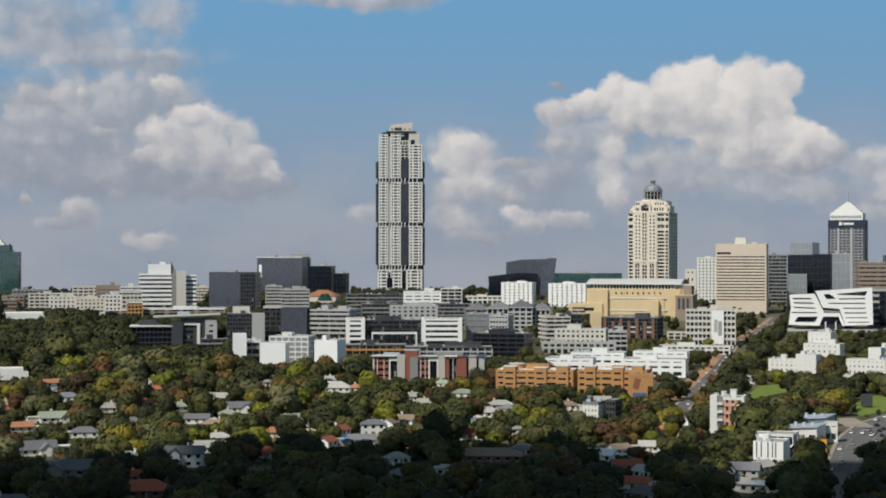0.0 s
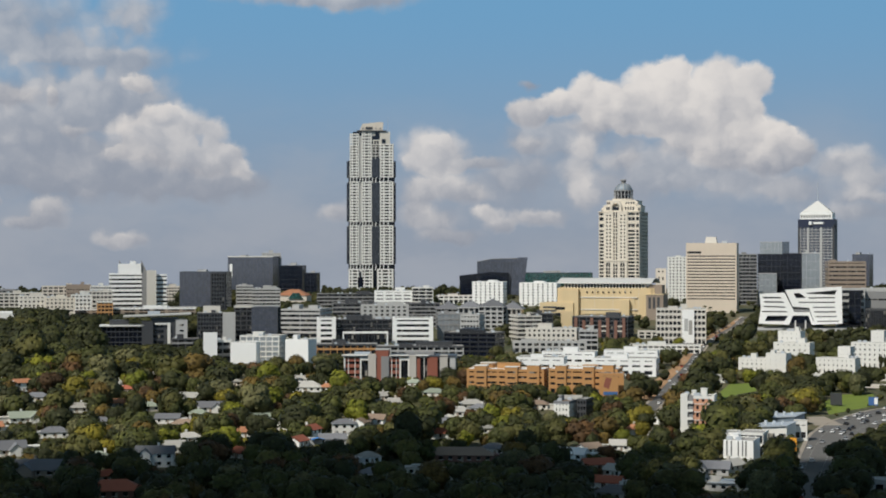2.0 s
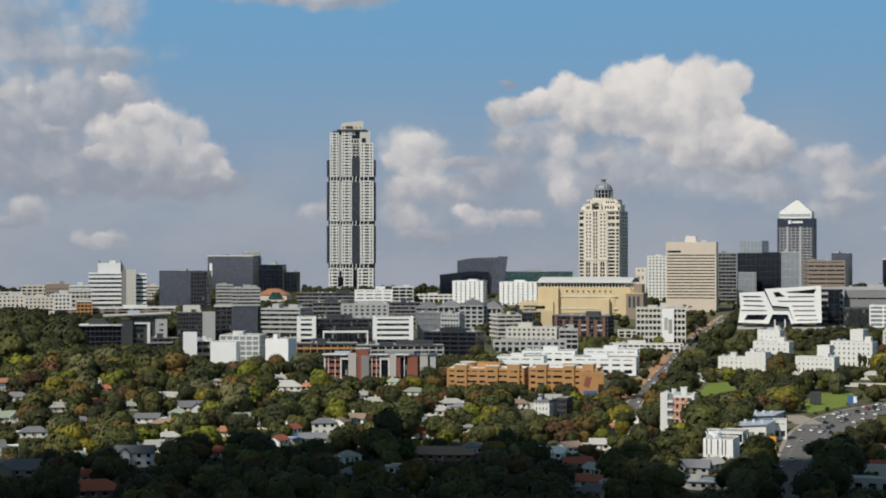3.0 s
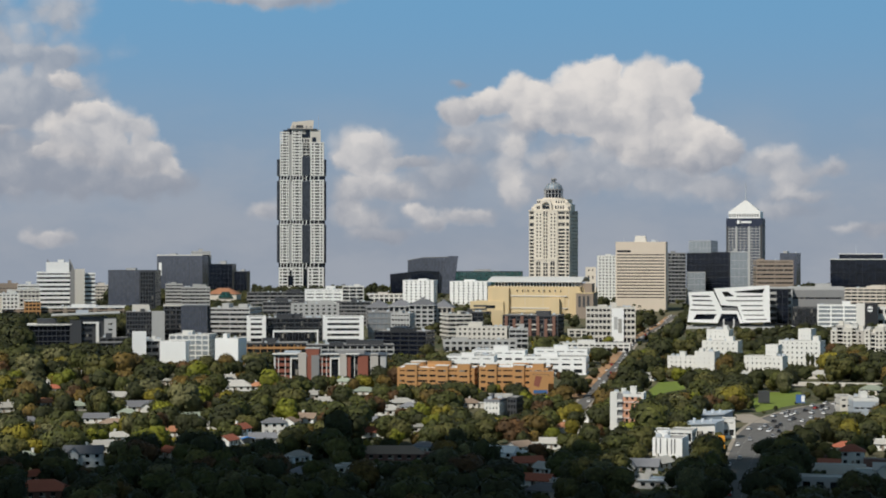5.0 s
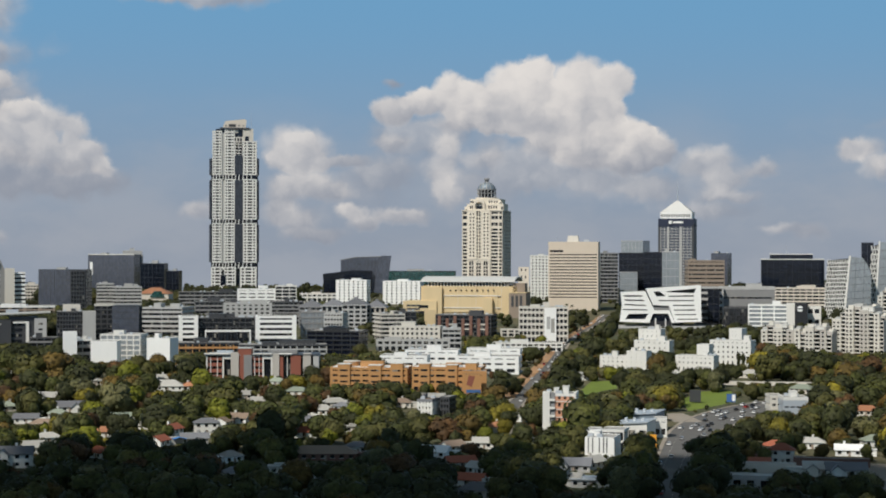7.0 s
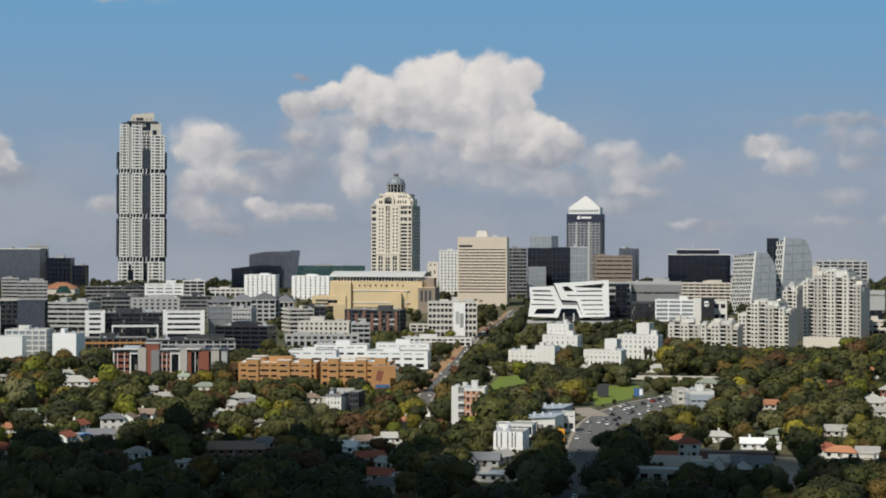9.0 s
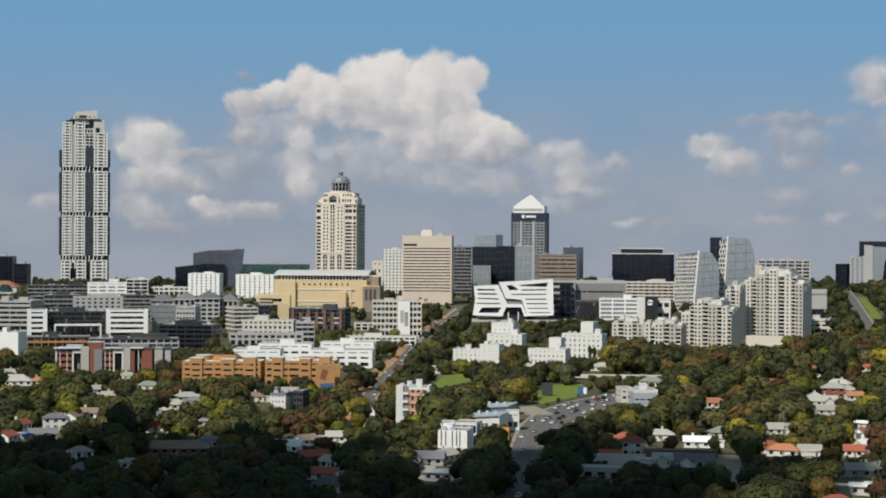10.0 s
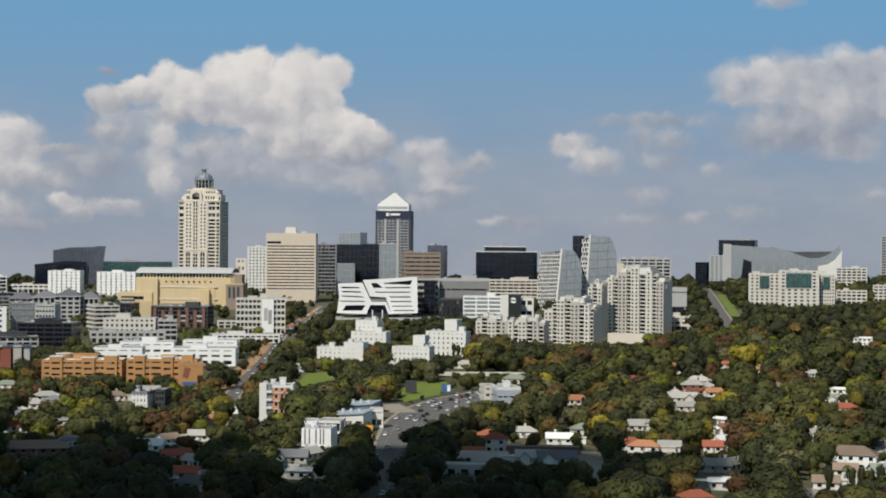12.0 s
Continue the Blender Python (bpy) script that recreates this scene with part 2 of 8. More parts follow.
WHITE = plain("white_render", (0.73, 0.72, 0.68), 0.85, vary=0.12, streak=True)
BRIGHT_WHITE = plain("white_panel", (0.86, 0.86, 0.84), 0.6, vary=0.07, streak=True)
WARM_GREY = plain("warm_grey_render", (0.47, 0.44, 0.40), 0.85, vary=0.12, streak=True)
OFFWHITE = plain("offwhite_render", (0.62, 0.59, 0.53), 0.85, vary=0.14, streak=True)
CREAM = plain("cream_render", (0.66, 0.52, 0.31), 0.85, vary=0.1, streak=True)
PALE_CREAM = plain("pale_cream_stone", (0.70, 0.66, 0.59), 0.8, vary=0.1, streak=True)
BEIGE = plain("beige_concrete", (0.66, 0.60, 0.52), 0.85, vary=0.1, streak=True)
STONE = plain("cream_cut_stone", (0.72, 0.655, 0.555), 0.8, vary=0.1, streak=True)
SAND = plain("sand_coloured_concrete", (0.66, 0.565, 0.46), 0.85, vary=0.08, streak=True)
LIGHT_GREY = plain("light_grey_concrete", (0.44, 0.44, 0.43), 0.85, vary=0.16, streak=True)
GREY = plain("grey_concrete", (0.24, 0.24, 0.24), 0.85, vary=0.18, streak=True)
BROWN = plain("brown_concrete", (0.30, 0.24, 0.19), 0.85, vary=0.14, streak=True)
DARK = plain("dark_cladding", (0.055, 0.057, 0.062), 0.5, vary=0.2, streak=True)
BLACK = plain("black_cladding", (0.022, 0.023, 0.026), 0.45, vary=0.2)
ORANGE = plain("orange_face_brick", (0.47, 0.25, 0.10), 0.9, vary=0.12, grain=1.2, streak=True)
RED_BRICK = plain("red_face_brick", (0.26, 0.09, 0.06), 0.9, vary=0.15, grain=1.2)
BROWN_BRICK = plain("brown_face_brick", (0.20, 0.105, 0.08), 0.9, vary=0.15, grain=1.2)
PINK_BRICK = plain("salmon_face_brick", (0.58, 0.30, 0.19), 0.9, vary=0.1, grain=1.2)
STEEL = plain("pale_metal_sheet", (0.52, 0.56, 0.60), 0.45, 0.3, vary=0.1)
BLUE_SHEET = plain("blue_grey_metal_sheet", (0.22, 0.27, 0.32), 0.5, 0.2, vary=0.1)
ROOF_PALE = plain("pale_roof_sheet", (0.6, 0.6, 0.58), 0.6, vary=0.1)
GLASS = glass("dark_glass", (0.017, 0.020, 0.025), mirror=0.5, blinds=0.12, ior=1.65)
BLUE_GLASS = glass("blue_glass", (0.080, 0.090, 0.120), 0.1, 0.6, vary=0.2, ior=1.9)
SLATE_GLASS = glass("slate_grey_glass", (0.042, 0.047, 0.058), 0.12, 0.5, vary=0.25, ior=1.6)
GREEN_GLASS = glass("green_glass", (0.03, 0.09, 0.085), 0.1, 0.7)
PALE_GLASS = glass("pale_glass", (0.29, 0.32, 0.34), 0.15, 0.8, vary=0.1, ior=2.5)
BLACK_GLASS = glass("black_glass", (0.008, 0.011, 0.020), 0.06, 0.5, ior=1.65)
ROOF_FELT = plain("roof_gravel", (0.34, 0.33, 0.31), 0.95, vary=0.3, grain=0.6)
TILE_RED = plain("red_clay_tiles", (0.34, 0.105, 0.06), 0.8, vary=0.25, grain=1.0, spread=0.2)
TILE_ORANGE = plain("orange_clay_tiles", (0.42, 0.19, 0.10), 0.8, vary=0.25, grain=1.0, spread=0.2)
TILE_GREY = plain("grey_slate_tiles", (0.16, 0.165, 0.18), 0.7, vary=0.3, grain=1.0, spread=0.25)
TILE_BROWN = plain("brown_concrete_tiles", (0.27, 0.20, 0.15), 0.85, vary=0.3, grain=1.0, spread=0.25)
TILE_PALE = plain("pale_grey_tiles", (0.42, 0.41, 0.38), 0.8, vary=0.25, grain=1.0, spread=0.2)
TILE_GREEN = plain("green_grey_roof_sheet", (0.30, 0.34, 0.27), 0.6, vary=0.2, spread=0.2)
ASPHALT = plain("asphalt", (0.13, 0.125, 0.118), 0.9, vary=0.3, grain=0.4)
PAVING = plain("pale_paving", (0.33, 0.29, 0.24), 0.9, vary=0.25, grain=0.5)
EARTH = plain("bare_orange_earth", (0.40, 0.235, 0.12), 0.95, vary=0.35, grain=0.3)
LAWN = plain("mown_grass", (0.15, 0.205, 0.025), 0.95, vary=0.35, grain=0.5)
PAINT = plain("road_paint", (0.45, 0.44, 0.41), 0.8, vary=0.15)
BARK = plain("bark", (0.10, 0.075, 0.05), 0.95, vary=0.3)
RUBBER = plain("rubber", (0.02, 0.02, 0.02), 0.9)
SIGN_ORANGE = plain("orange_sign_board", (0.80, 0.36, 0.03), 0.6, vary=0.06)
NAVY = plain("navy_sign_band", (0.022, 0.03, 0.06), 0.5, vary=0.1)
SIGN_BLUE = plain("blue_sign_board", (0.05, 0.13, 0.32), 0.6, vary=0.06)
SAIL_BLUE = plain("blue_shade_cloth", (0.04, 0.2, 0.55), 0.8)

LEAF = [
    leaves("deep_green_leaves", (0.032, 0.036, 0.009), (0.055, 0.061, 0.014)),
    leaves("green_leaves", (0.054, 0.061, 0.013), (0.094, 0.099, 0.018)),
    leaves("olive_leaves", (0.074, 0.072, 0.017), (0.130, 0.121, 0.026)),
    leaves("autumn_leaves", (0.105, 0.070, 0.015), (0.175, 0.112, 0.020)),
    leaves("yellow_leaves", (0.165, 0.140, 0.014), (0.270, 0.220, 0.018)),
    leaves("russet_leaves", (0.085, 0.046, 0.016), (0.135, 0.066, 0.022)),
    leaves("grey_green_leaves", (0.105, 0.105, 0.043), (0.173, 0.160, 0.062)),
    leaves("lime_leaves", (0.130, 0.143, 0.011), (0.223, 0.220, 0.015)),
]
LEAF_MIX = [0.32, 0.23, 0.17, 0.075, 0.05, 0.055, 0.05, 0.05]


def ground_cover():
    """Suburban ground: dry grass, soil, drives and shade under trees."""
    m = bpy.data.materials.new("suburban_ground")
    m.use_nodes = True
    n = Nodes(m.node_tree)
    at = n.make("ShaderNodeNewGeometry").outputs["Position"]
    broad = n.noise(at, 0.02, 5.0).outputs["Fac"]
    close = n.noise(at, 0.25, 5.0, 0.65).outputs["Fac"]
    soil = n.mix(n.ease(broad, 0.4, 0.6), (0.05, 0.06, 0.022, 1), (0.11, 0.10, 0.05, 1))
    base = n.mix(n.ease(close, 0.52, 0.68), soil, (0.19, 0.15, 0.10, 1))
    surface = n.make("ShaderNodeBsdfPrincipled", {"Base Color": base, "Roughness": 0.95})
    relief = n.make("ShaderNodeBump", {"Strength": 0.4, "Distance": 0.3, "Height": close})
    n.put(surface.inputs["Normal"], relief.outputs[0])
    n.make("ShaderNodeOutputMaterial", {0: surface.outputs[0]})
    return m


GROUND = ground_cover()

# ---------------------------------------------------------------- ground
RISE_AT = (0, 900, 1100, 1350, 1500, 1650, 1900, 2440, 3000, 4000, 5000)
RISE_TO = (0, 0, 3, 6, 10, 17, 24, 33, 20, -15, -50)


def lie(x, y):
    """Height of the ground by distance from the drone, fitted to its view: the suburb is level, the business district
    stands on a ridge beyond it, the land behind drops out of sight.
    """
    return np.interp(np.hypot(x, np.maximum(y, 0)), RISE_AT, RISE_TO)


def solid(verts, faces, name="mesh"):
    me = bpy.data.meshes.new(name)
    me.from_pydata(verts, [], faces)
    return me


def make_ground():
    rings = np.concatenate([np.linspace(0, 500, 6)[:-1], np.linspace(500, 3000, 126), np.linspace(3100, 30000, 30)])
    turns = np.radians(np.concatenate([np.arange(-60, 60, 1.0), np.arange(60, 300, 8.0)]))
    verts, faces = [], []
    for r in rings:
        for a in turns:
            x, y = r * math.sin(a), r * math.cos(a)
            z = float(lie(x, y)) if r <= 5000 else -50 - (r - 5000) * 0.004
            verts.append((x, y, z))
    k = len(turns)
    for i in range(len(rings) - 1):
        for j in range(k):
            q = (j + 1) % k
            faces.append((i * k + j, (i + 1) * k + j, (i + 1) * k + q, i * k + q))
    me = solid(verts, faces, "ground")
    me.materials.append(GROUND)
    for p in me.polygons:
        p.use_smooth = True
    return tagged(new("ground", me), "suburban ground of dry grass and soil under trees", "ground", kind="structure")


make_ground()


# ---------------------------------------------------------------- building blocks
class Shape:
    """Vertices and faces gathered into one mesh."""
    def __init__(self):
        self.v, self.f = [], []

    def add(self, verts, faces):
        k = len(self.v)
        self.v += verts
        self.f += [tuple(i + k for i in face) for face in faces]
        return self

    def box(self, x0, x1, y0, y1, z0, z1):
        return self.add([(x0, y0, z0), (x1, y0, z0), (x1, y1, z0), (x0, y1, z0), (x0, y0, z1), (x1, y0, z1), (x1, y1, z1), (x0, y1, z1)],
                        [(3, 2, 1, 0), (4, 5, 6, 7), (0, 1, 5, 4), (1, 2, 6, 5), (2, 3, 7, 6), (3, 0, 4, 7)])

    def prism(self, outline, z0, z1, scale=1.0, mid=(0, 0)):
        """An outline in plan, anticlockwise, raised from z0 to z1; scale narrows its top about mid."""
        k = len(outline)
        low = [(x, y, z0) for x, y in outline]
        high = [(mid[0] + (x - mid[0]) * scale, mid[1] + (y - mid[1]) * scale, z1) for x, y in outline]
        return self.add(low + high, [tuple(range(k))[::-1], tuple(range(k, 2 * k))] + [(i, (i + 1) % k, k + (i + 1) % k, k + i) for i in range(k)])

    def slab(self, outline, y0, y1):
        """An outline in elevation (x, z), anticlockwise seen from the front, from y0 back to y1."""
        k = len(outline)
        return self.add([(x, y0, z) for x, z in outline] + [(x, y1, z) for x, z in outline],
                        [tuple(range(k)), tuple(range(k, 2 * k))[::-1]] + [(i, k + i, k + (i + 1) % k, (i + 1) % k) for i in range(k)])

    def pierced(self, outline, holes, y0, y1):
        """A slab in elevation with openings right through it."""
        loops = [outline] + holes
        flat = [p for loop in loops for p in loop]
        k, n = len(self.v), len(flat)
        self.v += [(x, y0, z) for x, z in flat] + [(x, y1, z) for x, z in flat]
        for tri in tessellate_polygon([[Vector((x, z, 0)) for x, z in loop] for loop in loops]):
            (ax, az), (bx, bz), (cx, cz) = (flat[i] for i in tri)
            t = tuple(tri) if (bx - ax) * (cz - az) - (bz - az) * (cx - ax) > 0 else tuple(tri)[::-1]
            self.f += [tuple(k + i for i in t), tuple(k + n + i for i in t[::-1])]
        at = k
        for loop in loops:
            m = len(loop)
            self.f += [(at + i, at + n + i, at + n + (i + 1) % m, at + (i + 1) % m) for i in range(m)]
            at += m
        return self

    def drum(self, x, y, r0, r1, z0, z1, sides=20):
        ring = [(math.cos(2 * math.pi * i / sides), math.sin(2 * math.pi * i / sides)) for i in range(sides)]
        return self.add([(x + c * r0, y + s * r0, z0) for c, s in ring] + [(x + c * r1, y + s * r1, z1) for c, s in ring],
                        [tuple(range(sides))[::-1], tuple(range(sides, 2 * sides))] + [(i, (i + 1) % sides, sides + (i + 1) % sides, sides + i) for i in range(sides)])

    def mesh(self, material, name="mesh"):
        me = solid(self.v, self.f, name)
        me.materials.append(material)
        return me


def part(name, shape, material, parent, label="", at=(0, 0, 0)):
    """One mesh under a thing or part; shape is a Shape or a mesh to share."""
    ob = new(name, shape.mesh(material, name) if isinstance(shape, Shape) else shape)
    ob.parent, ob.location = parent, at
    return tagged(ob, label)


def thing(name, x, y, z, turn, label, category, group=""):
    ob = new(name)
    ob.matrix_world = pose(x, y, z, 0, 0, turn)
    ob.empty_display_size = 0.5
    return tagged(ob, label, category, group)


TAKEN = []   # x, y, radius: no tree stands here
SIGHT_LINES = []    # azimuth from, to, distance, height: kept in the camera's view, trees before it are cut low


def sight_line(az, dist, width, vis, margin=0.0):
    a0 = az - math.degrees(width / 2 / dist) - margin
    SIGHT_LINES.append((a0, 2 * az - a0, dist, vis))


def stand(name, az, dist, width, top, vis, label, category, depth, turn, group=""):
    """An Empty at the middle of the foot of a building's front, placed to fit the camera's view; also gives the width
    of the turned front that fills the seen width, and the height.
    """
    a = radians(az)
    x, y = dist * math.sin(a), dist * math.cos(a)
    z = float(lie(x, y))
    sight_line(az, dist, width, max(vis, z + 1.0) + 1.5)
    front = (width - depth * abs(math.sin(radians(turn)))) / math.cos(radians(turn))
    shift = depth * math.sin(radians(turn)) / 2
    x, y = x + shift * math.cos(a), y - shift * math.sin(a)
    ob = thing(name, x, y, z, turn - az, label, category, group)
    m = ob.matrix_world
    step = 12.0
    for i in range(int(front // step) + 1):
        for j in range(int(depth // step) + 1):
            p = m @ Vector((-front / 2 + min(i * step + 6, front), min(j * step + 6, depth), 0))
            TAKEN.append((p.x, p.y, 11.0))
    return ob, front, top - z


def rooftop(b, w, d, h, material, count, seed):
    dice = random.Random(seed)
    for _ in range(count):
        pw, pd, ph = w * dice.uniform(0.12, 0.3), d * dice.uniform(0.2, 0.4), dice.uniform(1.6, 3.6)
        px, py = dice.uniform(-w / 2 + pw, w / 2 - pw), dice.uniform(d * 0.25, d * 0.7)
        part("plant_room", Shape().box(px - pw / 2, px + pw / 2, py - pd / 2, py + pd / 2, h - 0.2, h + ph).box(px - pw / 2 - 0.2, px + pw / 2 + 0.2, py - pd / 2 - 0.2, py + pd / 2 + 0.2, h + ph, h + ph + 0.25), material, b)
    for _ in range(count * 2):
        px, py = dice.uniform(-w * 0.42, w * 0.42), dice.uniform(d * 0.15, d * 0.85)
        part("air_unit", Shape().box(px - 1.1, px + 1.1, py - 0.8, py + 0.8, h, h + 1.3).drum(px, py, 0.6, 0.6, h + 1.3, h + 1.5, 8), STEEL, b)


def block(az, dist, width, top, vis, label, name="office_building", category="building", depth=18.0, turn=0.0, floors=5, bays=8, sill=0.45, pier=0.25,
          wall=WHITE, pane=GLASS, cap=None, roof=ROOF_FELT, plant=1, ends=0.0, blank="", fixed=False, group=""):
    """A storeyed building: a glazed core, a proud band at each floor, piers between the bays.
    sill: share of a storey that is solid; pier: share of a bay; ends: width of solid ends; blank: sides ('l', 'r') with closed walls."""
    b, w, h = stand(name, az, dist, width, top, vis, label, category, depth, turn, group)
    d, cap = depth, cap or wall
    if bays > 2 and sill < 0.9 and not fixed and not 2.9 < h / floors < 5.2:
        floors = max(1, round(h / 3.9))
    part("glazing", Shape().box(-w / 2 + 0.5, w / 2 - 0.5, 0.5, d - 0.5, -6, h - 0.4), pane, b)
    storey = (h - 0.9) / floors
    band = Shape().box(-w / 2, w / 2, 0, d, 0, storey * sill).mesh(wall, "band")
    solid_to = h - 0.9 if sill >= 0.9 else storey * sill * 0.5
    part("base", Shape().box(-w / 2 - 0.1, w / 2 + 0.1, -0.1, d + 0.1, -6, solid_to), wall, b)
    for i in range(1, 1 if sill >= 0.9 else floors):
        part("band", band, wall, b, at=(0, 0, i * storey))
    part("parapet", Shape().box(-w / 2, w / 2, 0, d, h - 0.9 - storey * sill * 0.3, h - 0.35).box(-w / 2, w / 2, 0, 0.3, h - 0.35, h).box(-w / 2, w / 2, d - 0.3, d, h - 0.35, h)
         .box(-w / 2, -w / 2 + 0.3, 0.3, d - 0.3, h - 0.35, h).box(w / 2 - 0.3, w / 2, 0.3, d - 0.3, h - 0.35, h), cap, b)
    part("roof", Shape().box(-w / 2 + 0.3, w / 2 - 0.3, 0.3, d - 0.3, h - 0.4, h - 0.25), roof, b)
    if pier and bays:
        pw = w / bays * pier
        post = Shape().box(-pw / 2, pw / 2, 0.06, 0.6, 0, h - 1.0).mesh(wall, "pier")
        inner = w - 2 * ends
        for i in range(bays + 1):
            part("pier", post, wall, b, at=(-inner / 2 + pw / 2 + (inner - pw) * i / bays, 0, 0))
        side_bays = max(2, round(bays * d / w))
        post = Shape().box(-0.24, 0.3, -pw / 2, pw / 2, 0, h - 1.0).mesh(wall, "pier")
        for sx in (-1, 1):
            if ("l" if sx < 0 else "r") in blank:
                continue
            for i in range(1, side_bays):
                part("pier", post, wall, b, at=(sx * (w / 2 - 0.36), d * i / side_bays, 0))
    if ends:
        for sx in (-1, 1):
            x = sx * (w / 2 - ends / 2)
            part("end_wall", Shape().box(x - ends / 2 - 0.02, x + ends / 2 + 0.02, -0.12, d + 0.12, -6, h + 0.1), cap, b)
    for side in blank:
        x = (-w / 2) if side == "l" else (w / 2)
        part("side_wall", Shape().box(x - 0.15, x + 0.15, -0.1, d + 0.1, -6, h + 0.05), cap, b)
    if plant:
        rooftop(b, w, d, h - 0.3, cap, plant, int(dist * 7 + az * 100))
    return b, w, h


def curtain(az, dist, width, top, vis, label, pane=BLUE_GLASS, depth=22.0, turn=0.0, floors=8, bays=10, frame_mat=DARK, name="glass_office_building", plant=1, crown=True, group=""):
    """A building skinned in glass, with thin floor lines and mullions."""
    b, w, h = stand(name, az, dist, width, top, vis, label, "building", depth, turn, group)
    d = depth
    part("glass_skin", Shape().box(-w / 2, w / 2, 0, d, -6, h - 0.6), pane, b)
    line = Shape().box(-w / 2 - 0.12, w / 2 + 0.12, -0.12, d + 0.12, -0.12, 0.14).mesh(frame_mat, "floor_line")
    for i in range(1, floors):
        part("floor_line", line, frame_mat, b, at=(0, 0, (h - 0.6) * i / floors))
    rib = Shape().box(-0.09, 0.09, -0.18, 0.1, -1, h - 0.6).mesh(frame_mat, "mullion")
    for i in range(bays + 1):
        part("mullion", rib, frame_mat, b, at=(-w / 2 + w * i / bays, 0, 0))
    rib = Shape().box(-0.1, 0.18, -0.09, 0.09, -1, h - 0.6).mesh(frame_mat, "mullion")
    n = max(2, round(bays * d / w))
    for i in range(n + 1):
        part("mullion", rib, frame_mat, b, at=(w / 2, d * i / n, 0))
    if crown:
        part("roof", Shape().box(-w / 2 - 0.2, w / 2 + 0.2, -0.2, d + 0.2, h - 0.6, h), frame_mat, b)
    if plant:
        rooftop(b, w, d, h - 0.1, LIGHT_GREY, plant, int(dist * 3 + az * 90))
    return b, w, h

# ---------------------------------------------------------------- the towers
def tall_tower(az, dist, width, top, vis):
    """The tallest tower: white gridded columns on a dark glass body, in four tiers with open recesses between."""
    b, w, h = stand("skyscraper", az, dist, width, top, vis, "very tall white and dark glass apartment tower in four tiers", "skyscraper", 40, 0)
    u = w / 266.0

    def X(p):
        return (p - 295) * u

    def Z(q):
        return h - (q - 55) * u * 1.02

    part("glass_core", Shape().box(X(172), X(422), 2.6, 39, -6, Z(262)).box(X(180), X(416), 3.0, 37, Z(262), Z(178)).box(X(196), X(392), 3.2, 36, Z(178), Z(108)), BLACK_GLASS, b)
    # upper and lower edge, rows of windows
    tiers = [(842, 946, 6), (610, 812, 13), (378, 585, 13), (178, 350, 11)]
    columns = [(178, 229, 0.9), (243, 297, 0.0), (342, 415, 0.0)]
    for k, (hi, lo, rows) in enumerate(tiers):
        z0 = Z(lo)
        for c, (p0, p1, y) in enumerate(columns):
            if k == 0:
                p0, p1 = ((172, 240), (240, 304), (326, 415))[c]
            up, n = hi, rows
            if k == 3 and c < 2:
                up, n = (124, 112)[c], 15
            z1, x0, x1 = Z(up), X(p0), X(p1)
            step = (z1 - z0) / n
            band = Shape().box(x0, x1, y, 5, 0, step * 0.47).mesh(WHITE, "band")
            for i in range(n):
                part("band", band, WHITE, b, at=(0, 0, z0 + step * i))
            part("parapet", Shape().box(x0, x1, y, 6, z1, z1 + step * 0.4), WHITE, b)
            for share, thick in ((0.0, 0.11), (0.23, 0.11), (0.67, 0.10), (0.88, 0.12)):
                xa = x0 + (x1 - x0) * share
                part("pier", Shape().box(xa, xa + (x1 - x0) * thick, y + 0.12, 5, z0, z1), WHITE, b)
        for p0, p1 in ((162, 180), (413, 428)):
            if k:
                part("side_glass", Shape().box(X(p0), X(p1), 4, 34, z0 + 0.5, Z(max(hi, 262)) - 0.5), SLATE_GLASS, b)
        if k:
            part("centre_glass", Shape().box(X(298), X(341), 0.8, 5, z0, Z(max(hi, 246))), SLATE_GLASS, b)
            part("slot_wall", Shape().box(X(229), X(243), 2.2, 5, z0, Z(hi if k < 3 else 130)), LIGHT_GREY, b)
    # open floors with slanting white struts
    for lo, hi in ((842, 812), (610, 585), (378, 350)):
        part("recess_floor", Shape().box(X(166), X(424), 1.5, 38, Z(lo) - 0.2, Z(lo) + 0.6), GREY, b)
        for p in (181, 197, 214, 233, 247, 263, 281, 299, 318, 340, 360, 384):
            part("strut", Shape().slab([(X(p) - 0.5, Z(lo)), (X(p) + 0.6, Z(lo)), (X(p + 3) + 0.6, Z(hi)), (X(p + 3) - 0.5, Z(hi))], 0.7, 1.6), WHITE, b)
    for q in (190, 205, 222, 238):
        part("balcony", Shape().box(X(300), X(340), 0.6, 3, Z(q), Z(q) + 1.1), OFFWHITE, b)
    for p in (300, 319, 339):
        part("balcony_post", Shape().box(X(p) - 0.35, X(p) + 0.35, 0.5, 1.2, Z(250), Z(178)), WHITE, b)
    # stepped crown
    part("upper_storey", Shape().box(X(341), X(397), 0.4, 30, Z(178), Z(108)), OFFWHITE, b)
    part("upper_window", Shape().box(X(351), X(373), 0.1, 1, Z(172), Z(147)), BLACK_GLASS, b)
    part("terrace_wall", Shape().box(X(290), X(341), 1.6, 30, Z(178), Z(150)).box(X(290), X(316), 1.6, 30, Z(128), Z(108)), OFFWHITE, b)
    for p in (300, 316, 330):
        part("terrace_opening", Shape().box(X(p) - 1.1, X(p) + 1.1, 1.3, 2, Z(172), Z(156)), BLACK_GLASS, b)
    part("crown_deck", Shape().box(X(218), X(378), -1.0, 33, Z(108), Z(101)), DARK, b)
    part("crown", Shape().slab([(X(232), Z(101)), (X(356), Z(101)), (X(361), Z(62)), (X(352), Z(55)), (X(246), Z(66))], 2, 28), BEIGE, b)
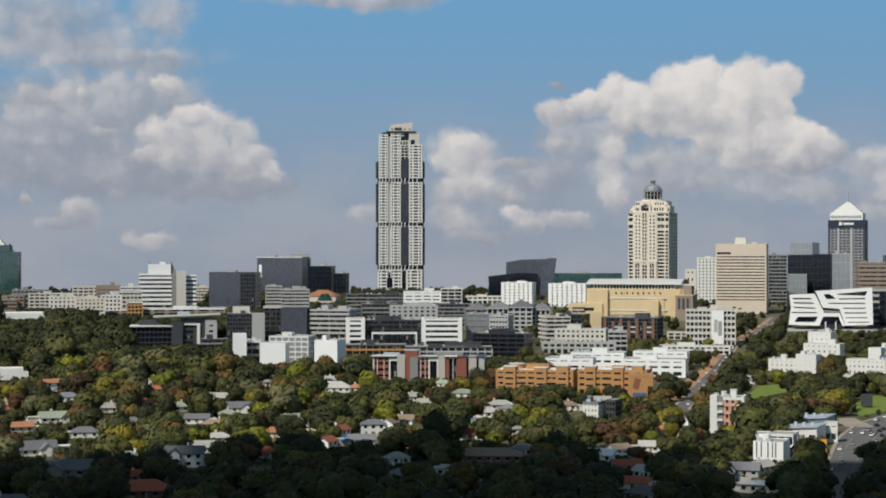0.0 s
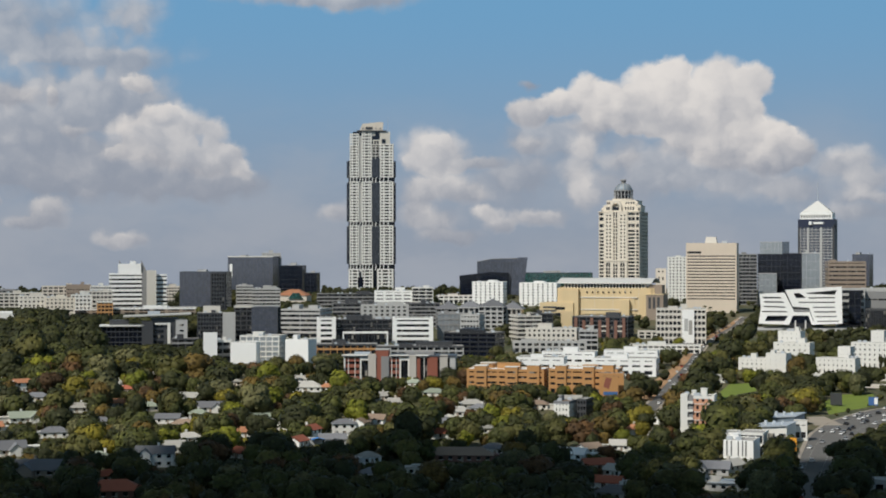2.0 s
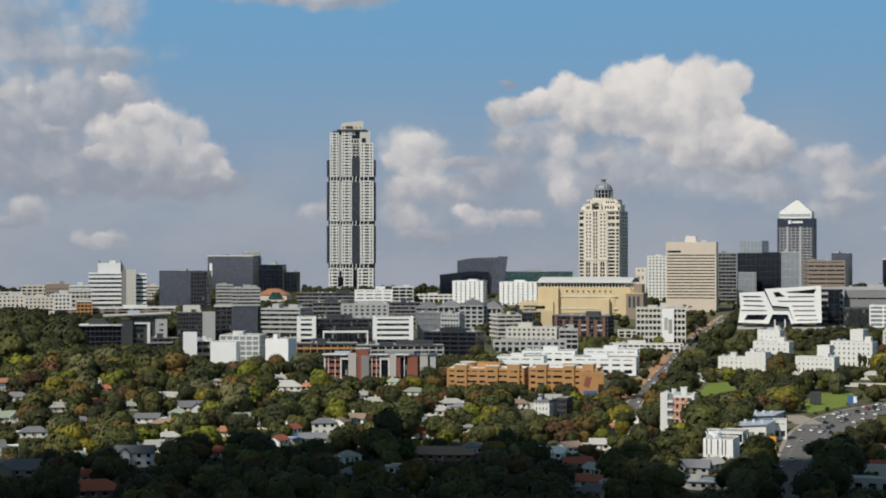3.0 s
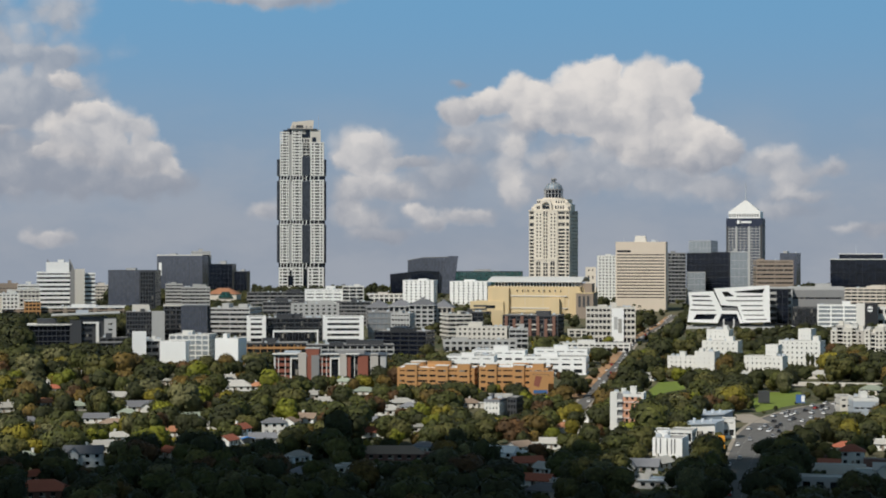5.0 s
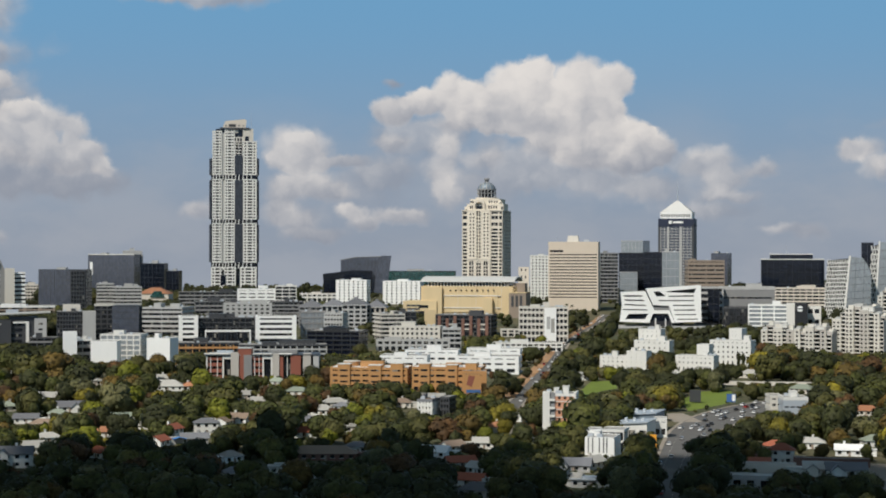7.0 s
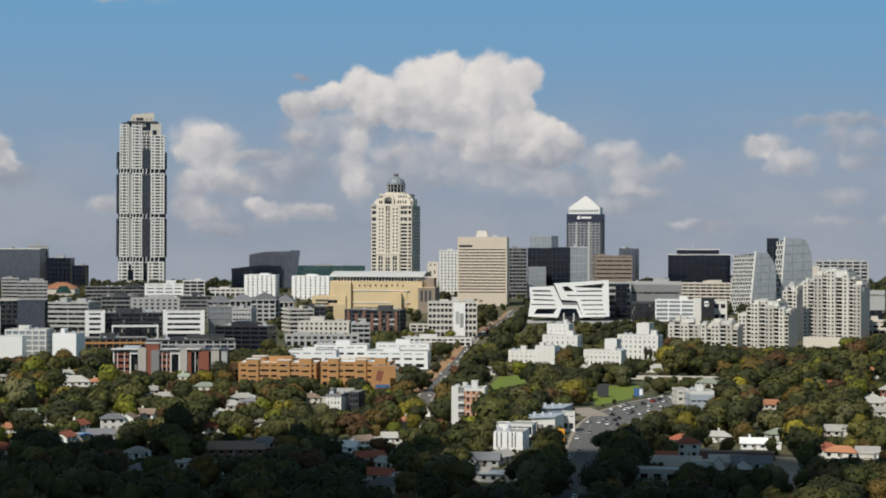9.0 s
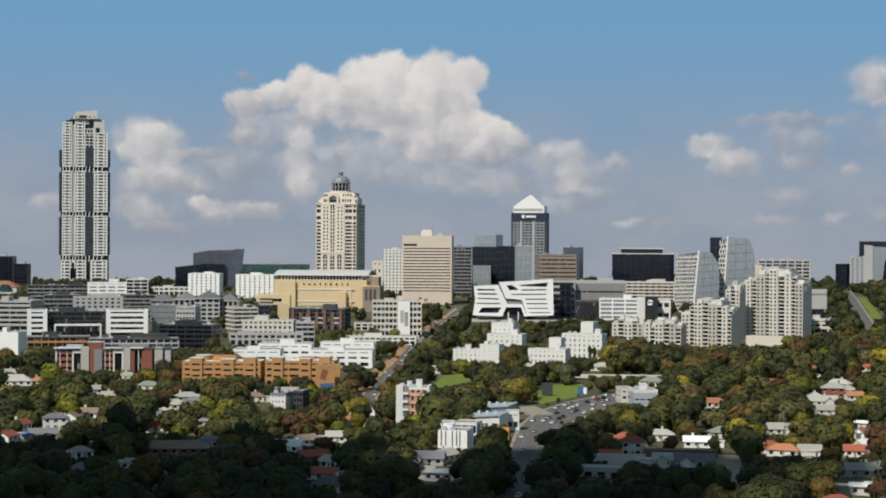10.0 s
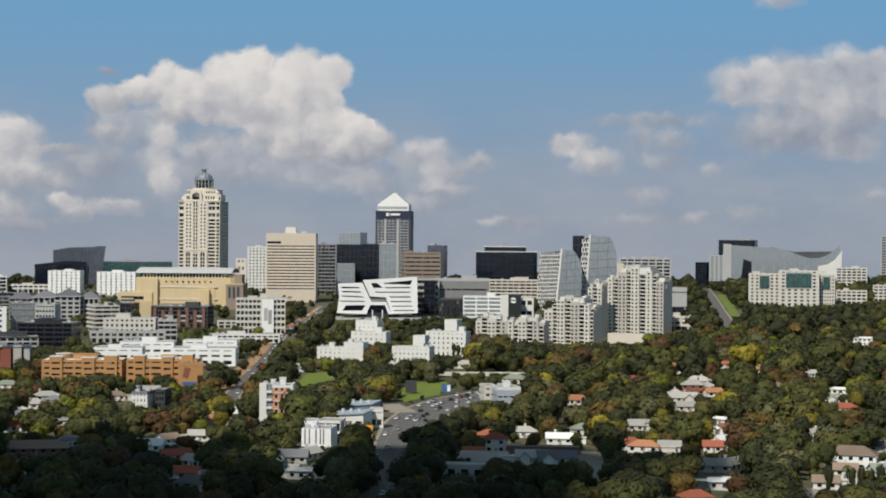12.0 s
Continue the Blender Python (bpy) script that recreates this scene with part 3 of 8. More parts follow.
    part("crown_sign", Shape().box(X(264), X(303), 1.6, 2.4, Z(96), Z(82)), DARK, b, "dark unreadable lettering as a bar")
    for p in (246, 316, 340):
        part("crown_vent", Shape().box(X(p), X(p) + 2.2, 1.7, 2.4, Z(94), Z(86)), GREY, b)
    part("mast", Shape().drum(X(386), 20, 0.3, 0.1, Z(110), Z(20), 6), STEEL, b)
    for p, q in ((172, -1), (200, 1), (262, -1), (296, 1), (318, -1), (404, 1)):
        part("leg", Shape().slab([(X(p) - 1.6, -6), (X(p) + 1.0, -6), (X(p) + 1.6 - 3 * q, Z(946) + 1), (X(p) - 0.6 - 3 * q, Z(946) + 1)], 0.3, 2.0), WHITE, b)
    part("doorway_glass", Shape().box(X(222), X(250), -0.3, 1, Z(930), Z(880)).box(X(230), X(242), -0.3, 1, Z(880), Z(850)), BLACK_GLASS, b)


def domed_tower(az, dist, width, top, vis):
    """A cream stone tower: glazed flanks, stone strips with small windows, arches at the foot, a domed crown."""
    b, w, h = stand("domed_tower", az, dist, width, top, vis, "cream stone hotel tower with stepped crown and glass dome", "skyscraper", 48, -14)
    u = w / 227.0

    def X(p):
        return (p - 156.5) * u

    def Z(q):
        return h - (q - 30) * 0.2513

    body, lower = Z(203), Z(300)
    step = 18.4 * 0.2513
    part("core", Shape().box(X(46), X(267), 1.2, 47, -6, body - 0.5), GLASS, b)
    # glazed flanks with a stone band at each floor
    n = int(lower / step) + 1
    for p0, p1, y in ((43, 72, 0.2), (203, 247, 0.2), (250, 270, 1.0)):
        band = Shape().box(X(p0), X(p1), y, 12, 0, step * 0.40).mesh(STONE, "band")
        for i in range(n):
            part("band", band, STONE, b, at=(0, 0, lower - step * (i + 1)))
    for p0, p1 in ((43, 46.5), (70, 73), (203, 207), (244, 251), (267, 270)):
        part("flank_pier", Shape().box(X(p0), X(p1), 0.0, 6, -6, body), STONE, b)
    band = Shape().box(w / 2 - 2, w / 2 + 0.3, 8, 47.7, 0, step * 0.45).mesh(STONE, "side_band")
    for i in range(int(body / step)):
        part("side_band", band, STONE, b, at=(0, 0, step * i))
    for i in range(5):
        part("side_pier", Shape().box(w / 2 - 0.6, w / 2 + 0.5, 9 + i * 9, 11.2 + i * 9, -6, body), STONE, b)
    # stone storeys under the crown, with broad windows
    for p0, p1 in ((43, 72), (203, 270)):
        for q0, q1 in ((300, 286), (268, 250), (232, 222), (212, 203)):
            part("stone_storey", Shape().box(X(p0), X(p1), 0.1, 12, Z(q0), Z(q1)), STONE, b)
    for p0, p1 in ((72, 122), (150, 203)):
        part("stone_strip", Shape().box(X(p0), X(p1), -0.7, 5, -6, body + 1), STONE, b)
        pane = Shape().box(-0.95, 0.95, -0.78, 0, 0.6, 2.7).mesh(GLASS, "window")
        for i in range(14):
            for k in (0.36, 0.72):
                part("window", pane, GLASS, b, at=(X(p0) + (X(p1) - X(p0)) * k, 0, Z(222) - step * i - 2.0))
    # balconies between the stone strips
    rail = Shape().box(X(122), X(150), -1.2, 1.5, 0, 1.5).mesh(STONE, "balcony")
    for i in range(14):
        part("balcony", rail, STONE, b, at=(0, 0, Z(228) - step * i - 3.4))
    for p in (122, 136, 150):
        part("balcony_pier", Shape().box(X(p) - 0.7, X(p) + 0.7, -0.9, 1.5, Z(460), body), STONE, b)
    # tall arches at the foot
    part("foot_wall", Shape().pierced([(X(73), -6), (X(203), -6), (X(203), Z(462)), (X(73), Z(462))],
         [[(X(c) - 12 * u, 2), (X(c) + 12 * u, 2)] + [(X(c) + 12 * u * math.cos(a), Z(482) + 12 * u * math.sin(a)) for a in np.linspace(0, math.pi, 9)] for c in (97, 137, 177)], -1.5, -0.8), STONE, b)
    for c in (97, 137, 177):
        part("arched_window", Shape().box(X(c) - 12 * u, X(c) + 12 * u, -1.0, -0.72, 0, Z(468)), GLASS, b)
        part("arch_mullion", Shape().box(X(c) - 0.4, X(c) + 0.4, -1.3, -0.9, 0, Z(470)), STONE, b)
        for i in range(6):
            part("arch_transom", Shape().box(X(c) - 12 * u, X(c) + 12 * u, -1.25, -0.9, Z(500) - step * i, Z(500) - step * i + 1.1), STONE, b)
    part("cornice", Shape().box(X(66), X(210), -2.2, 4, Z(464), Z(458)), STONE, b)
    part("cornice", Shape().box(X(41), X(272), -1.0, 14, Z(206), Z(201)), STONE, b)
    # stepped crown
    part("crown_step", Shape().box(X(66), X(258), 4, 44, body, Z(168)), STONE, b)
    part("crown_step", Shape().box(X(80), X(246), 7, 41, Z(168), Z(142)), STONE, b)
    for p in (86, 96, 190, 203, 218, 232):
        part("crown_window", Shape().box(X(p) - 0.9, X(p) + 0.9, 3.8, 5, Z(194), Z(178)), GLASS, b)
        part("crown_window", Shape().box(X(p) - 0.8, X(p) + 0.8, 6.8, 8, Z(163), Z(151)), GLASS, b)
    rise = [(X(137) + 32 * u * math.cos(a), Z(172) + 30 * u * math.sin(a)) for a in np.linspace(0, math.pi, 11)]
    hole = [(X(137) + 21 * u * math.cos(a), Z(176) + 18 * u * math.sin(a)) for a in np.linspace(0, math.pi, 9)]
    part("crown_gable", Shape().pierced([(X(105), body), (X(169), body)] + rise, [[(X(116), Z(196)), (X(158), Z(196))] + hole], 0.4, 4), STONE, b)
    part("gable_window", Shape().box(X(120), X(154), 2.2, 3.0, Z(196), Z(178)), GLASS, b)
    for p, q in ((70, 182), (60, 190), (250, 160), (263, 178)):
        part("turret", Shape().drum(X(p), 7, 2.6, 2.6, body, Z(q), 12).drum(X(p), 7, 3.0, 0.3, Z(q), Z(q - 12), 12), STONE, b)
        part("turret_window", Shape().box(X(p) - 0.8, X(p) + 0.8, 4.1, 6, Z(q) - 5, Z(q) - 1.5), GLASS, b)
    # drum, dome and lantern
    cx = X(158)
    part("ring", Shape().drum(cx, 23, 15.0, 15.0, Z(142), Z(134), 24), STONE, b)
    part("drum_glass", Shape().drum(cx, 23, 10.6, 10.6, Z(136), Z(90), 24), BLACK_GLASS, b)
    for i in range(16):
        a = 2 * math.pi * i / 16
        part("column", Shape().drum(cx + 12.2 * math.cos(a), 23 + 12.2 * math.sin(a), 0.55, 0.55, Z(135), Z(88), 6), LIGHT_GREY, b)
    part("ring", Shape().drum(cx, 23, 13.2, 12.8, Z(92), Z(86), 24), GREY, b)
    part("ring", Shape().drum(cx, 23, 12.9, 12.9, Z(112), Z(109), 24), GREY, b)
    dome, tall = Shape(), Z(50) - Z(87)
    for i in range(6):
        a0, a1 = math.pi / 2 * i / 6.6, math.pi / 2 * (i + 1) / 6.6
        dome.drum(cx, 23, 11.8 * math.cos(a0), 11.8 * math.cos(a1), Z(87) + tall * math.sin(a0), Z(87) + tall * math.sin(a1), 24)
    part("dome", dome, BLUE_SHEET, b)
    for i in range(14):
        a = 2 * math.pi * i / 14
        rib = Shape()
        for k in range(5):
            a0, a1 = math.pi / 2 * k / 5.5, math.pi / 2 * (k + 1) / 5.5
            p0, p1 = (12.1 * math.cos(a0), Z(87) + 1.03 * tall * math.sin(a0)), (12.1 * math.cos(a1), Z(87) + 1.03 * tall * math.sin(a1))
            side = Vector((-math.sin(a), math.cos(a))) * 0.4
            rib.add([(cx + p[0] * math.cos(a) + q * side.x, 23 + p[0] * math.sin(a) + q * side.y, p[1]) for p in (p0, p1) for q in (-1, 1)], [(0, 1, 3, 2)])
        part("dome_rib", rib, LIGHT_GREY, b)
    part("lantern", Shape().drum(cx, 23, 3.0, 3.0, Z(54), Z(37), 10).drum(cx, 23, 4.4, 3.6, Z(37), Z(30), 10), GREY, b)


def slotted_tower(az, dist, width, top, vis):
    """A broad office tower: pale concrete bands, thin dark window slots, plain head and foot."""
    b, w, h = stand("office_tower", az, dist, width, top, vis, "beige concrete office tower with thin horizontal window slots", "building", 34, -4)
    head, foot, rows = h - 11.0, 14.0, 15
    step = (head - foot) / rows
    part("glazing", Shape().box(-w / 2 + 0.7, w / 2 - 0.7, 0.7, 33.3, -6, h - 2), BLACK_GLASS, b)
    band = Shape().box(-w / 2, w / 2, 0, 34, 0, step * 0.66).mesh(SAND, "band")
    for i in range(rows):
        part("band", band, SAND, b, at=(0, 0, foot + step * i + step * 0.34))
    part("foot_wall", Shape().box(-w / 2, w / 2, 0, 34, -6, foot), SAND, b)
    part("head_wall", Shape().box(-w / 2, w / 2, 0, 34, head + 2.2, h), SAND, b)
    part("head_pier", Shape().box(-w / 2 + w * .30, w / 2, 0.02, 34, head, head + 2.2), SAND, b)
    for x in (-w / 2, w / 2 - 1.3):
        part("corner_pier", Shape().box(x - 0.05, x + 1.35, -0.06, 34.06, -6, h - 0.1), SAND, b)
    part("side_wall", Shape().box(w / 2 - 0.2, w / 2 + 0.15, 1.3, 34.1, -6, h - 0.2), SAND, b)
    part("roof_house", Shape().prism([(-w * .14, 8), (w * .10, 8), (w * .10, 22), (-w * .14, 22)], h - 0.2, h + 6.5, 0.8, (-w * .02, 15)), OFFWHITE, b)
    part("roof_unit", Shape().box(w * .2, w * .3, 10, 16, h - 0.2, h + 2.2), STEEL, b)
    part("mast", Shape().drum(-w * .36, 16, 0.25, 0.12, h - 0.2, h + 6, 6), STEEL, b)


def pyramid_tower(az, dist, width, top, vis):
    b, w, h = stand("pyramid_roofed_tower", az, dist, width, top, vis, "grey-blue glass office tower with white pyramid roof and mast", "skyscraper", 34, -8)
    body = h - 27
    part("glass_body", Shape().box(-w / 2 + 1, w / 2 - 1, 1, 33, -6, body), BLUE_GLASS, b)
    part("corner", Shape().box(-w / 2, -w / 2 + 2.6, 0, 34, -6, body - 9), DARK, b)
    part("corner", Shape().box(w / 2 - 2.6, w / 2, 0, 34, -6, body - 9), DARK, b)
    part("sign_band", Shape().box(-w / 2, w / 2, 0, 34, body - 12, body), NAVY, b)
    part("sign_disc", Shape().drum(-w * 0.15, -0.4, 2.6, 2.6, body - 8, body - 3, 14), BRIGHT_WHITE, b, "plain white emblem")
    part("sign_bar", Shape().box(-w * 0.08, w * 0.2, -0.5, 0.2, body - 7, body - 4), BRIGHT_WHITE, b, "unreadable white lettering as a bar")
    for i in range(22):
        part("band", Shape().box(-w / 2 + 0.4, w / 2 - 0.4, 0.35, 33.6, body - 16 - i * 4.2, body - 15.1 - i * 4.2), LIGHT_GREY, b)
    for x in (-0.22, 0.14):
        part("rib", Shape().box(x * w - 1.4, x * w + 1.4, -0.5, 1, -6, body - 12), LIGHT_GREY, b)
    for i in range(9):
        part("mullion", Shape().box(-0.43 * w + i * 0.107 * w - 0.25, -0.43 * w + i * 0.107 * w + 0.25, 0.1, 1, -6, body - 12), LIGHT_GREY, b)
    part("upper_floor", Shape().prism([(-w * 0.44, 1), (w * 0.44, 1), (w * 0.44, 33), (-w * 0.44, 33)], body, body + 10), BRIGHT_WHITE, b)
    for i in range(12):
        part("upper_window", Shape().box(-w * .42 + i * w * .07, -w * .42 + i * w * .07 + w * .045, 0.7, 1.2, body + 2.5, body + 6.5), GREY, b)
    part("pyramid_roof", Shape().prism([(-w * 0.43, 1.5), (w * 0.43, 1.5), (w * 0.43, 32.5), (-w * 0.43, 32.5)], body + 10, h, 0.08, (0, 17)), ROOF_PALE, b)
    part("mast", Shape().drum(0, 17, 1.0, 0.15, h - 1, h + 30, 8), STEEL, b)


def slatted_building(az, dist, width, top, vis):
    """White angular front: two folded plates pierced by long slots, over dark glass."""
    b, w, h = stand("folded_white_office_building", az, dist, width, top, vis, "white angular office building with slotted folded facade plates", "building", 30, 0)
    u = w / 428.0

    def outline(points):
        return [((x - 304) * u, h - (y - 73) * u) for x, y in points][::-1]

    def plate(points, holes=(), front=0.0, back=1.6):
        part("facade_plate", Shape().pierced(outline(points), [outline(p) for p in holes], front, back), BRIGHT_WHITE, b)

    part("dark_glass_body", Shape().slab(outline([(104, 122), (232, 112), (505, 84), (508, 262), (104, 262)]), 1.9, 29), BLACK_GLASS, b)
    plate([(97, 112), (226, 106), (274, 206), (352, 206), (380, 272), (364, 272), (345, 224), (268, 224), (248, 272), (92, 267), (104, 182)],
          [[(110, 128), (204, 129), (214, 136), (120, 137)], [(116, 150), (214, 152), (224, 159), (124, 158)], [(116, 174), (224, 178), (234, 185), (122, 181)],
           [(106, 201), (232, 202), (242, 208), (112, 207)], [(140, 226), (243, 225), (225, 253), (122, 254)]])
    plate([(228, 92), (514, 73), (518, 265), (380, 270), (356, 204), (350, 184), (266, 178), (258, 160)],
          [[(270, 109), (300, 107), (334, 132), (285, 134)], [(332, 107), (490, 92), (478, 116), (346, 112)], [(344, 130), (480, 127), (478, 134), (350, 136)],
           [(292, 153), (480, 152), (478, 158), (300, 159)], [(366, 178), (480, 177), (478, 183), (372, 184)], [(372, 202), (485, 201), (484, 207), (378, 208)],
           [(380, 227), (490, 226), (488, 231), (384, 232)], [(390, 250), (500, 249), (498, 254), (394, 255)]], -0.9, 0.9)
    part("inner_wall", Shape().slab(outline([(266, 190), (350, 188), (354, 204), (274, 204)]), 0.9, 1.8), GREY, b)
    # black slab for the darkness of the opening under the arch
    part("porch_darkness", Shape().slab(outline([(268, 228), (345, 228), (366, 290), (246, 290)]), 2.4, 4.0), BLACK, b)
    for x in (280, 332):
        part("porch_column", Shape().slab(outline([(x - 3, 250), (x + 3, 250), (x + 3, 300), (x - 3, 300)]), 1.0, 2.0), WHITE, b)
    part("podium", Shape().slab(outline([(40, 292), (640, 288), (640, 400), (34, 400)]), -8, 32), LIGHT_GREY, b)
    # black slabs on the podium front give the darkness of recesses
    part("podium_recess", Shape().slab(outline([(42, 300), (180, 300), (160, 334), (36, 334)]), -8.4, -6), BLACK, b)
    part("podium_recess", Shape().slab(outline([(335, 300), (380, 300), (360, 326), (330, 326)]), -8.4, -6), BLACK, b)


def convention_centre(az, dist, width, top, vis):
    b, w, h = stand("convention_centre", az, dist, width, top, vis, "cream rendered convention hall with long curved pale roof", "building", 60, -10)
    wall_top = h - 8
    part("hall", Shape().box(-w * 0.36, w * 0.44, 6, 60, -10, wall_top), CREAM, b)
    part("stair_block", Shape().box(-w * 0.5, -w * 0.22, 0, 40, -10, wall_top - 15), CREAM, b)
    part("left_wall", Shape().box(-w * 0.335, -w * 0.18, 2, 30, -10, wall_top - 1), CREAM, b)
    # brown, not cream: the shade on this end is put into its colour
    part("shaded_corner_tower", Shape().box(w * 0.38, w * 0.52, -2, 30, -10, wall_top - 6).box(w * 0.40, w * 0.50, 6, 26, wall_top - 6, wall_top + 3), BROWN, b)
    part("front_panel", Shape().box(-w * 0.16, w * 0.28, 5.2, 7, wall_top - 26, wall_top - 6), CREAM, b)
    part("panel_lintel", Shape().box(-w * 0.17, w * 0.30, 4.6, 7, wall_top - 10, wall_top - 9), PALE_CREAM, b)
    part("panel_lintel", Shape().box(-w * 0.17, w * 0.30, 4.6, 7, wall_top - 22, wall_top - 21), PALE_CREAM, b)
    part("clerestory", Shape().box(-w * 0.30, w * 0.36, 7, 55, wall_top, wall_top + 3.5), GLASS, b)
    for i in range(26):
        x = -w * 0.30 + w * 0.66 * i / 25
        part("clerestory_post", Shape().box(x - 0.7, x + 0.7, 6.6, 7.4, wall_top, wall_top + 3.5), PALE_CREAM, b)
    arc = [(4 + 56 * s, wall_top + 3.0 + 6.5 * math.sin(math.pi * (0.12 + 0.76 * s))) for s in np.linspace(0, 1, 9)]
    roof = Shape()
    verts = [(x, y, z) for x in (-w * 0.36, w * 0.42) for y, z in arc + [(y, z - 1.2) for y, z in arc[::-1]]]
    k = 18
    roof.add(verts, [(i, (i + 1) % k, k + (i + 1) % k, k + i)[::-1] for i in range(k)] + [tuple(range(k)), tuple(range(k, 2 * k))[::-1]])
    part("curved_roof", roof, ROOF_PALE, b)
    for z, x0, x1 in ((wall_top - 22, -0.32, -0.24), (wall_top - 28, -0.32, -0.24), (wall_top - 34, -0.32, -0.24)):
        part("window", Shape().box(x0 * w - 6, x1 * w - 6, -0.1, 1, z, z + 3), GLASS, b)
    for k in range(5):
        part("louvre", Shape().box(-w * .47, -w * .36, -0.3, 0.6, wall_top - 34 + 3.4 * k, wall_top - 32.2 + 3.4 * k), DARK, b)
    for f in (-.20, -.05, .10, .20, .31):
        part("wall_joint", Shape().box(w * f - 0.12, w * f + 0.12, 5.1 if -.16 < f < .28 else 5.9, 6.3, wall_top - 30, wall_top - 1), BEIGE, b)
    for k in range(9):
        part("small_window", Shape().box(-w * .12 + w * .045 * k, -w * .12 + w * .045 * k + 1.4, 5.05, 5.6, wall_top - 5, wall_top - 3.6), GLASS, b)
    # dark slabs set on the wall for the darkness of open bays
    for k in range(3):
        part("end_opening", Shape().box(w * (.40 + .035 * k), w * (.42 + .035 * k), -2.2, -1, wall_top - 20, wall_top - 9), DARK, b)
    part("end_cornice", Shape().box(w * 0.375, w * 0.525, -2.5, 30.4, wall_top - 6.6, wall_top - 5.8), CREAM, b)
    part("roof_rim", Shape().box(-w * 0.36, w * 0.42, 3.4, 4.2, wall_top + 4.2, wall_top + 5.2), WHITE, b)
    part("pylon", Shape().box(-w * 0.29, -w * 0.23, -3, 6, -10, wall_top - 24), CREAM, b)
    part("pylon", Shape().box(w * 0.16, w * 0.24, 0, 8, -10, wall_top - 12), CREAM, b)


def leaf_tower(az, dist, width, top, vis, lattice):
    """A sail-shaped office tower: glass face with a bowed edge, and a latticed flank."""
    b, w, h = stand("sail_shaped_office_building", az, dist, width, top, vis, "sail-shaped glass office building with white latticed flank", "building", 30, 0)
    bow = [(0.5 * w - 0.05 * w * (1 - math.sin(math.pi * (0.15 + 0.6 * s))) - 0.22 * w * max(0, s - 0.72) ** 1.5 * 6, h * s) for s in np.linspace(0, 0.97, 12)]
    fold = -0.5 * w + lattice * w
    face = [(fold - 0.04 * w, -5), (bow[0][0], -5)] + bow + [(fold + 0.1 * w, h * 0.99)]
    part("sail_glass", Shape().slab(face, 0, 3).slab([(x - 0.4, z) for x, z in face], 3, 24), PALE_GLASS, b)
    part("core", Shape().slab([(-0.48 * w, -5), (fold, -5), (fold + 0.08 * w, h * 0.96), (-0.40 * w, h * 0.93)], 1, 24), GLASS, b)
    for i in range(1, 9):
        s = i / 9
        x1 = np.interp(h * s, [p[1] for p in bow], [p[0] for p in bow])
        part("sail_joint", Shape().slab([(fold, h * s - 1.6), (x1, h * s + 0.4), (x1, h * s + 0.75), (fold, h * s - 1.2)], -0.15, 1), DARK, b)
    for k in (0.33, 0.66):
        part("sail_joint", Shape().slab([(fold + k * (0.5 * w - fold) - 0.15, 0), (fold + k * (0.5 * w - fold) + 0.15, 0), (fold + k * (0.5 * w - fold) + 0.05 * w + 0.15, h * 0.96), (fold + k * (0.5 * w - fold) + 0.05 * w - 0.15, h * 0.96)], -0.12, 1), DARK, b)
    rows, cols = 15, (9 if lattice > 0.3 else 3)
    rise = h * 0.94 / rows
    cell = lattice * w / cols
    lintel = Shape().slab([(0, 0), (lattice * w * 0.96, 0.5), (lattice * w * 0.96, 0.5 + rise * 0.24), (0, rise * 0.24)], 0.1, 1.6).mesh(WHITE, "lattice_band")
    panel = Shape().slab([(0, 0), (cell * 0.36, 0.1), (cell * 0.42, rise), (cell * 0.06, rise - 0.1)], 0.2, 1.5).mesh(WHITE, "lattice_panel")
    for i in range(rows):
        z, lean = rise * i, 0.1 * w * i / rows
        part("lattice_band", lintel, WHITE, b, at=(-0.5 * w + lean, 0, z))
        for k in range(cols):
            part("lattice_panel", panel, WHITE, b, at=(-0.5 * w + lean + (k + 0.45 * (i % 2)) * cell, 0, z))
    part("edge_trim", Shape().slab([(fold - 0.04 * w, 0), (fold, 0), (fold + 0.12 * w, h), (fold + 0.08 * w, h)], -0.3, 2), WHITE, b)


tall_tower(-1.36, 2440, 66.7, 265.2, 40.6)
domed_tower(6.65, 2400, 65.5, 185.4, 51.4)
pyramid_tower(12.69, 2700, 57.3, 163.7, 82.6)
slatted_building(12.15, 1650, 74.5, 56.3, 10.7)
convention_centre(6.07, 1790, 130.6, 59.9, 24.7)
leaf_tower(17.92, 1800, 46.2, 82.7, 34.7, 0.46)
leaf_tower(19.15, 1830, 38.8, 97.3, 48.6, 0.2)

# ---------------------------------------------------------------- the business district, far to near
curtain(-13.72, 2600, 47.8, 89.9, 31.1, "green glass tower with stepped pointed top beside low offices", GREEN_GLASS, 30, -8, 16, 8, name="glass_tower", plant=0)
b, bw, bh = curtain(-13.90, 2606, 40.1, 99.4, 70.8, "upper stage of a green glass tower with pointed white top", GREEN_GLASS, 24, -8, 18, 6, name="tower_stage", plant=0)
part("peak", Shape().prism([(-bw * .5, 2), (bw * .3, 2), (bw * .3, 20), (-bw * .5, 20)], bh, bh + 16, 0.1, (-bw * .1, 11)), ROOF_PALE, b)
part("pinnacle", Shape().prism([(bw * .34, 1), (bw * .62, 1), (bw * .62, 12), (bw * .34, 12)], bh - 9, bh + 2, 0.1, (bw * .48, 6)), GREEN_GLASS, b)
block(-12.97, 1917, 33.2, 49.3, 31.0, "low grey office building with dark window bands", floors=5, wall=GREY, sill=.5)
block(-12.31, 1900, 44.4, 46.0, 31.0, "low cream office building with flat roof", floors=4, wall=OFFWHITE)
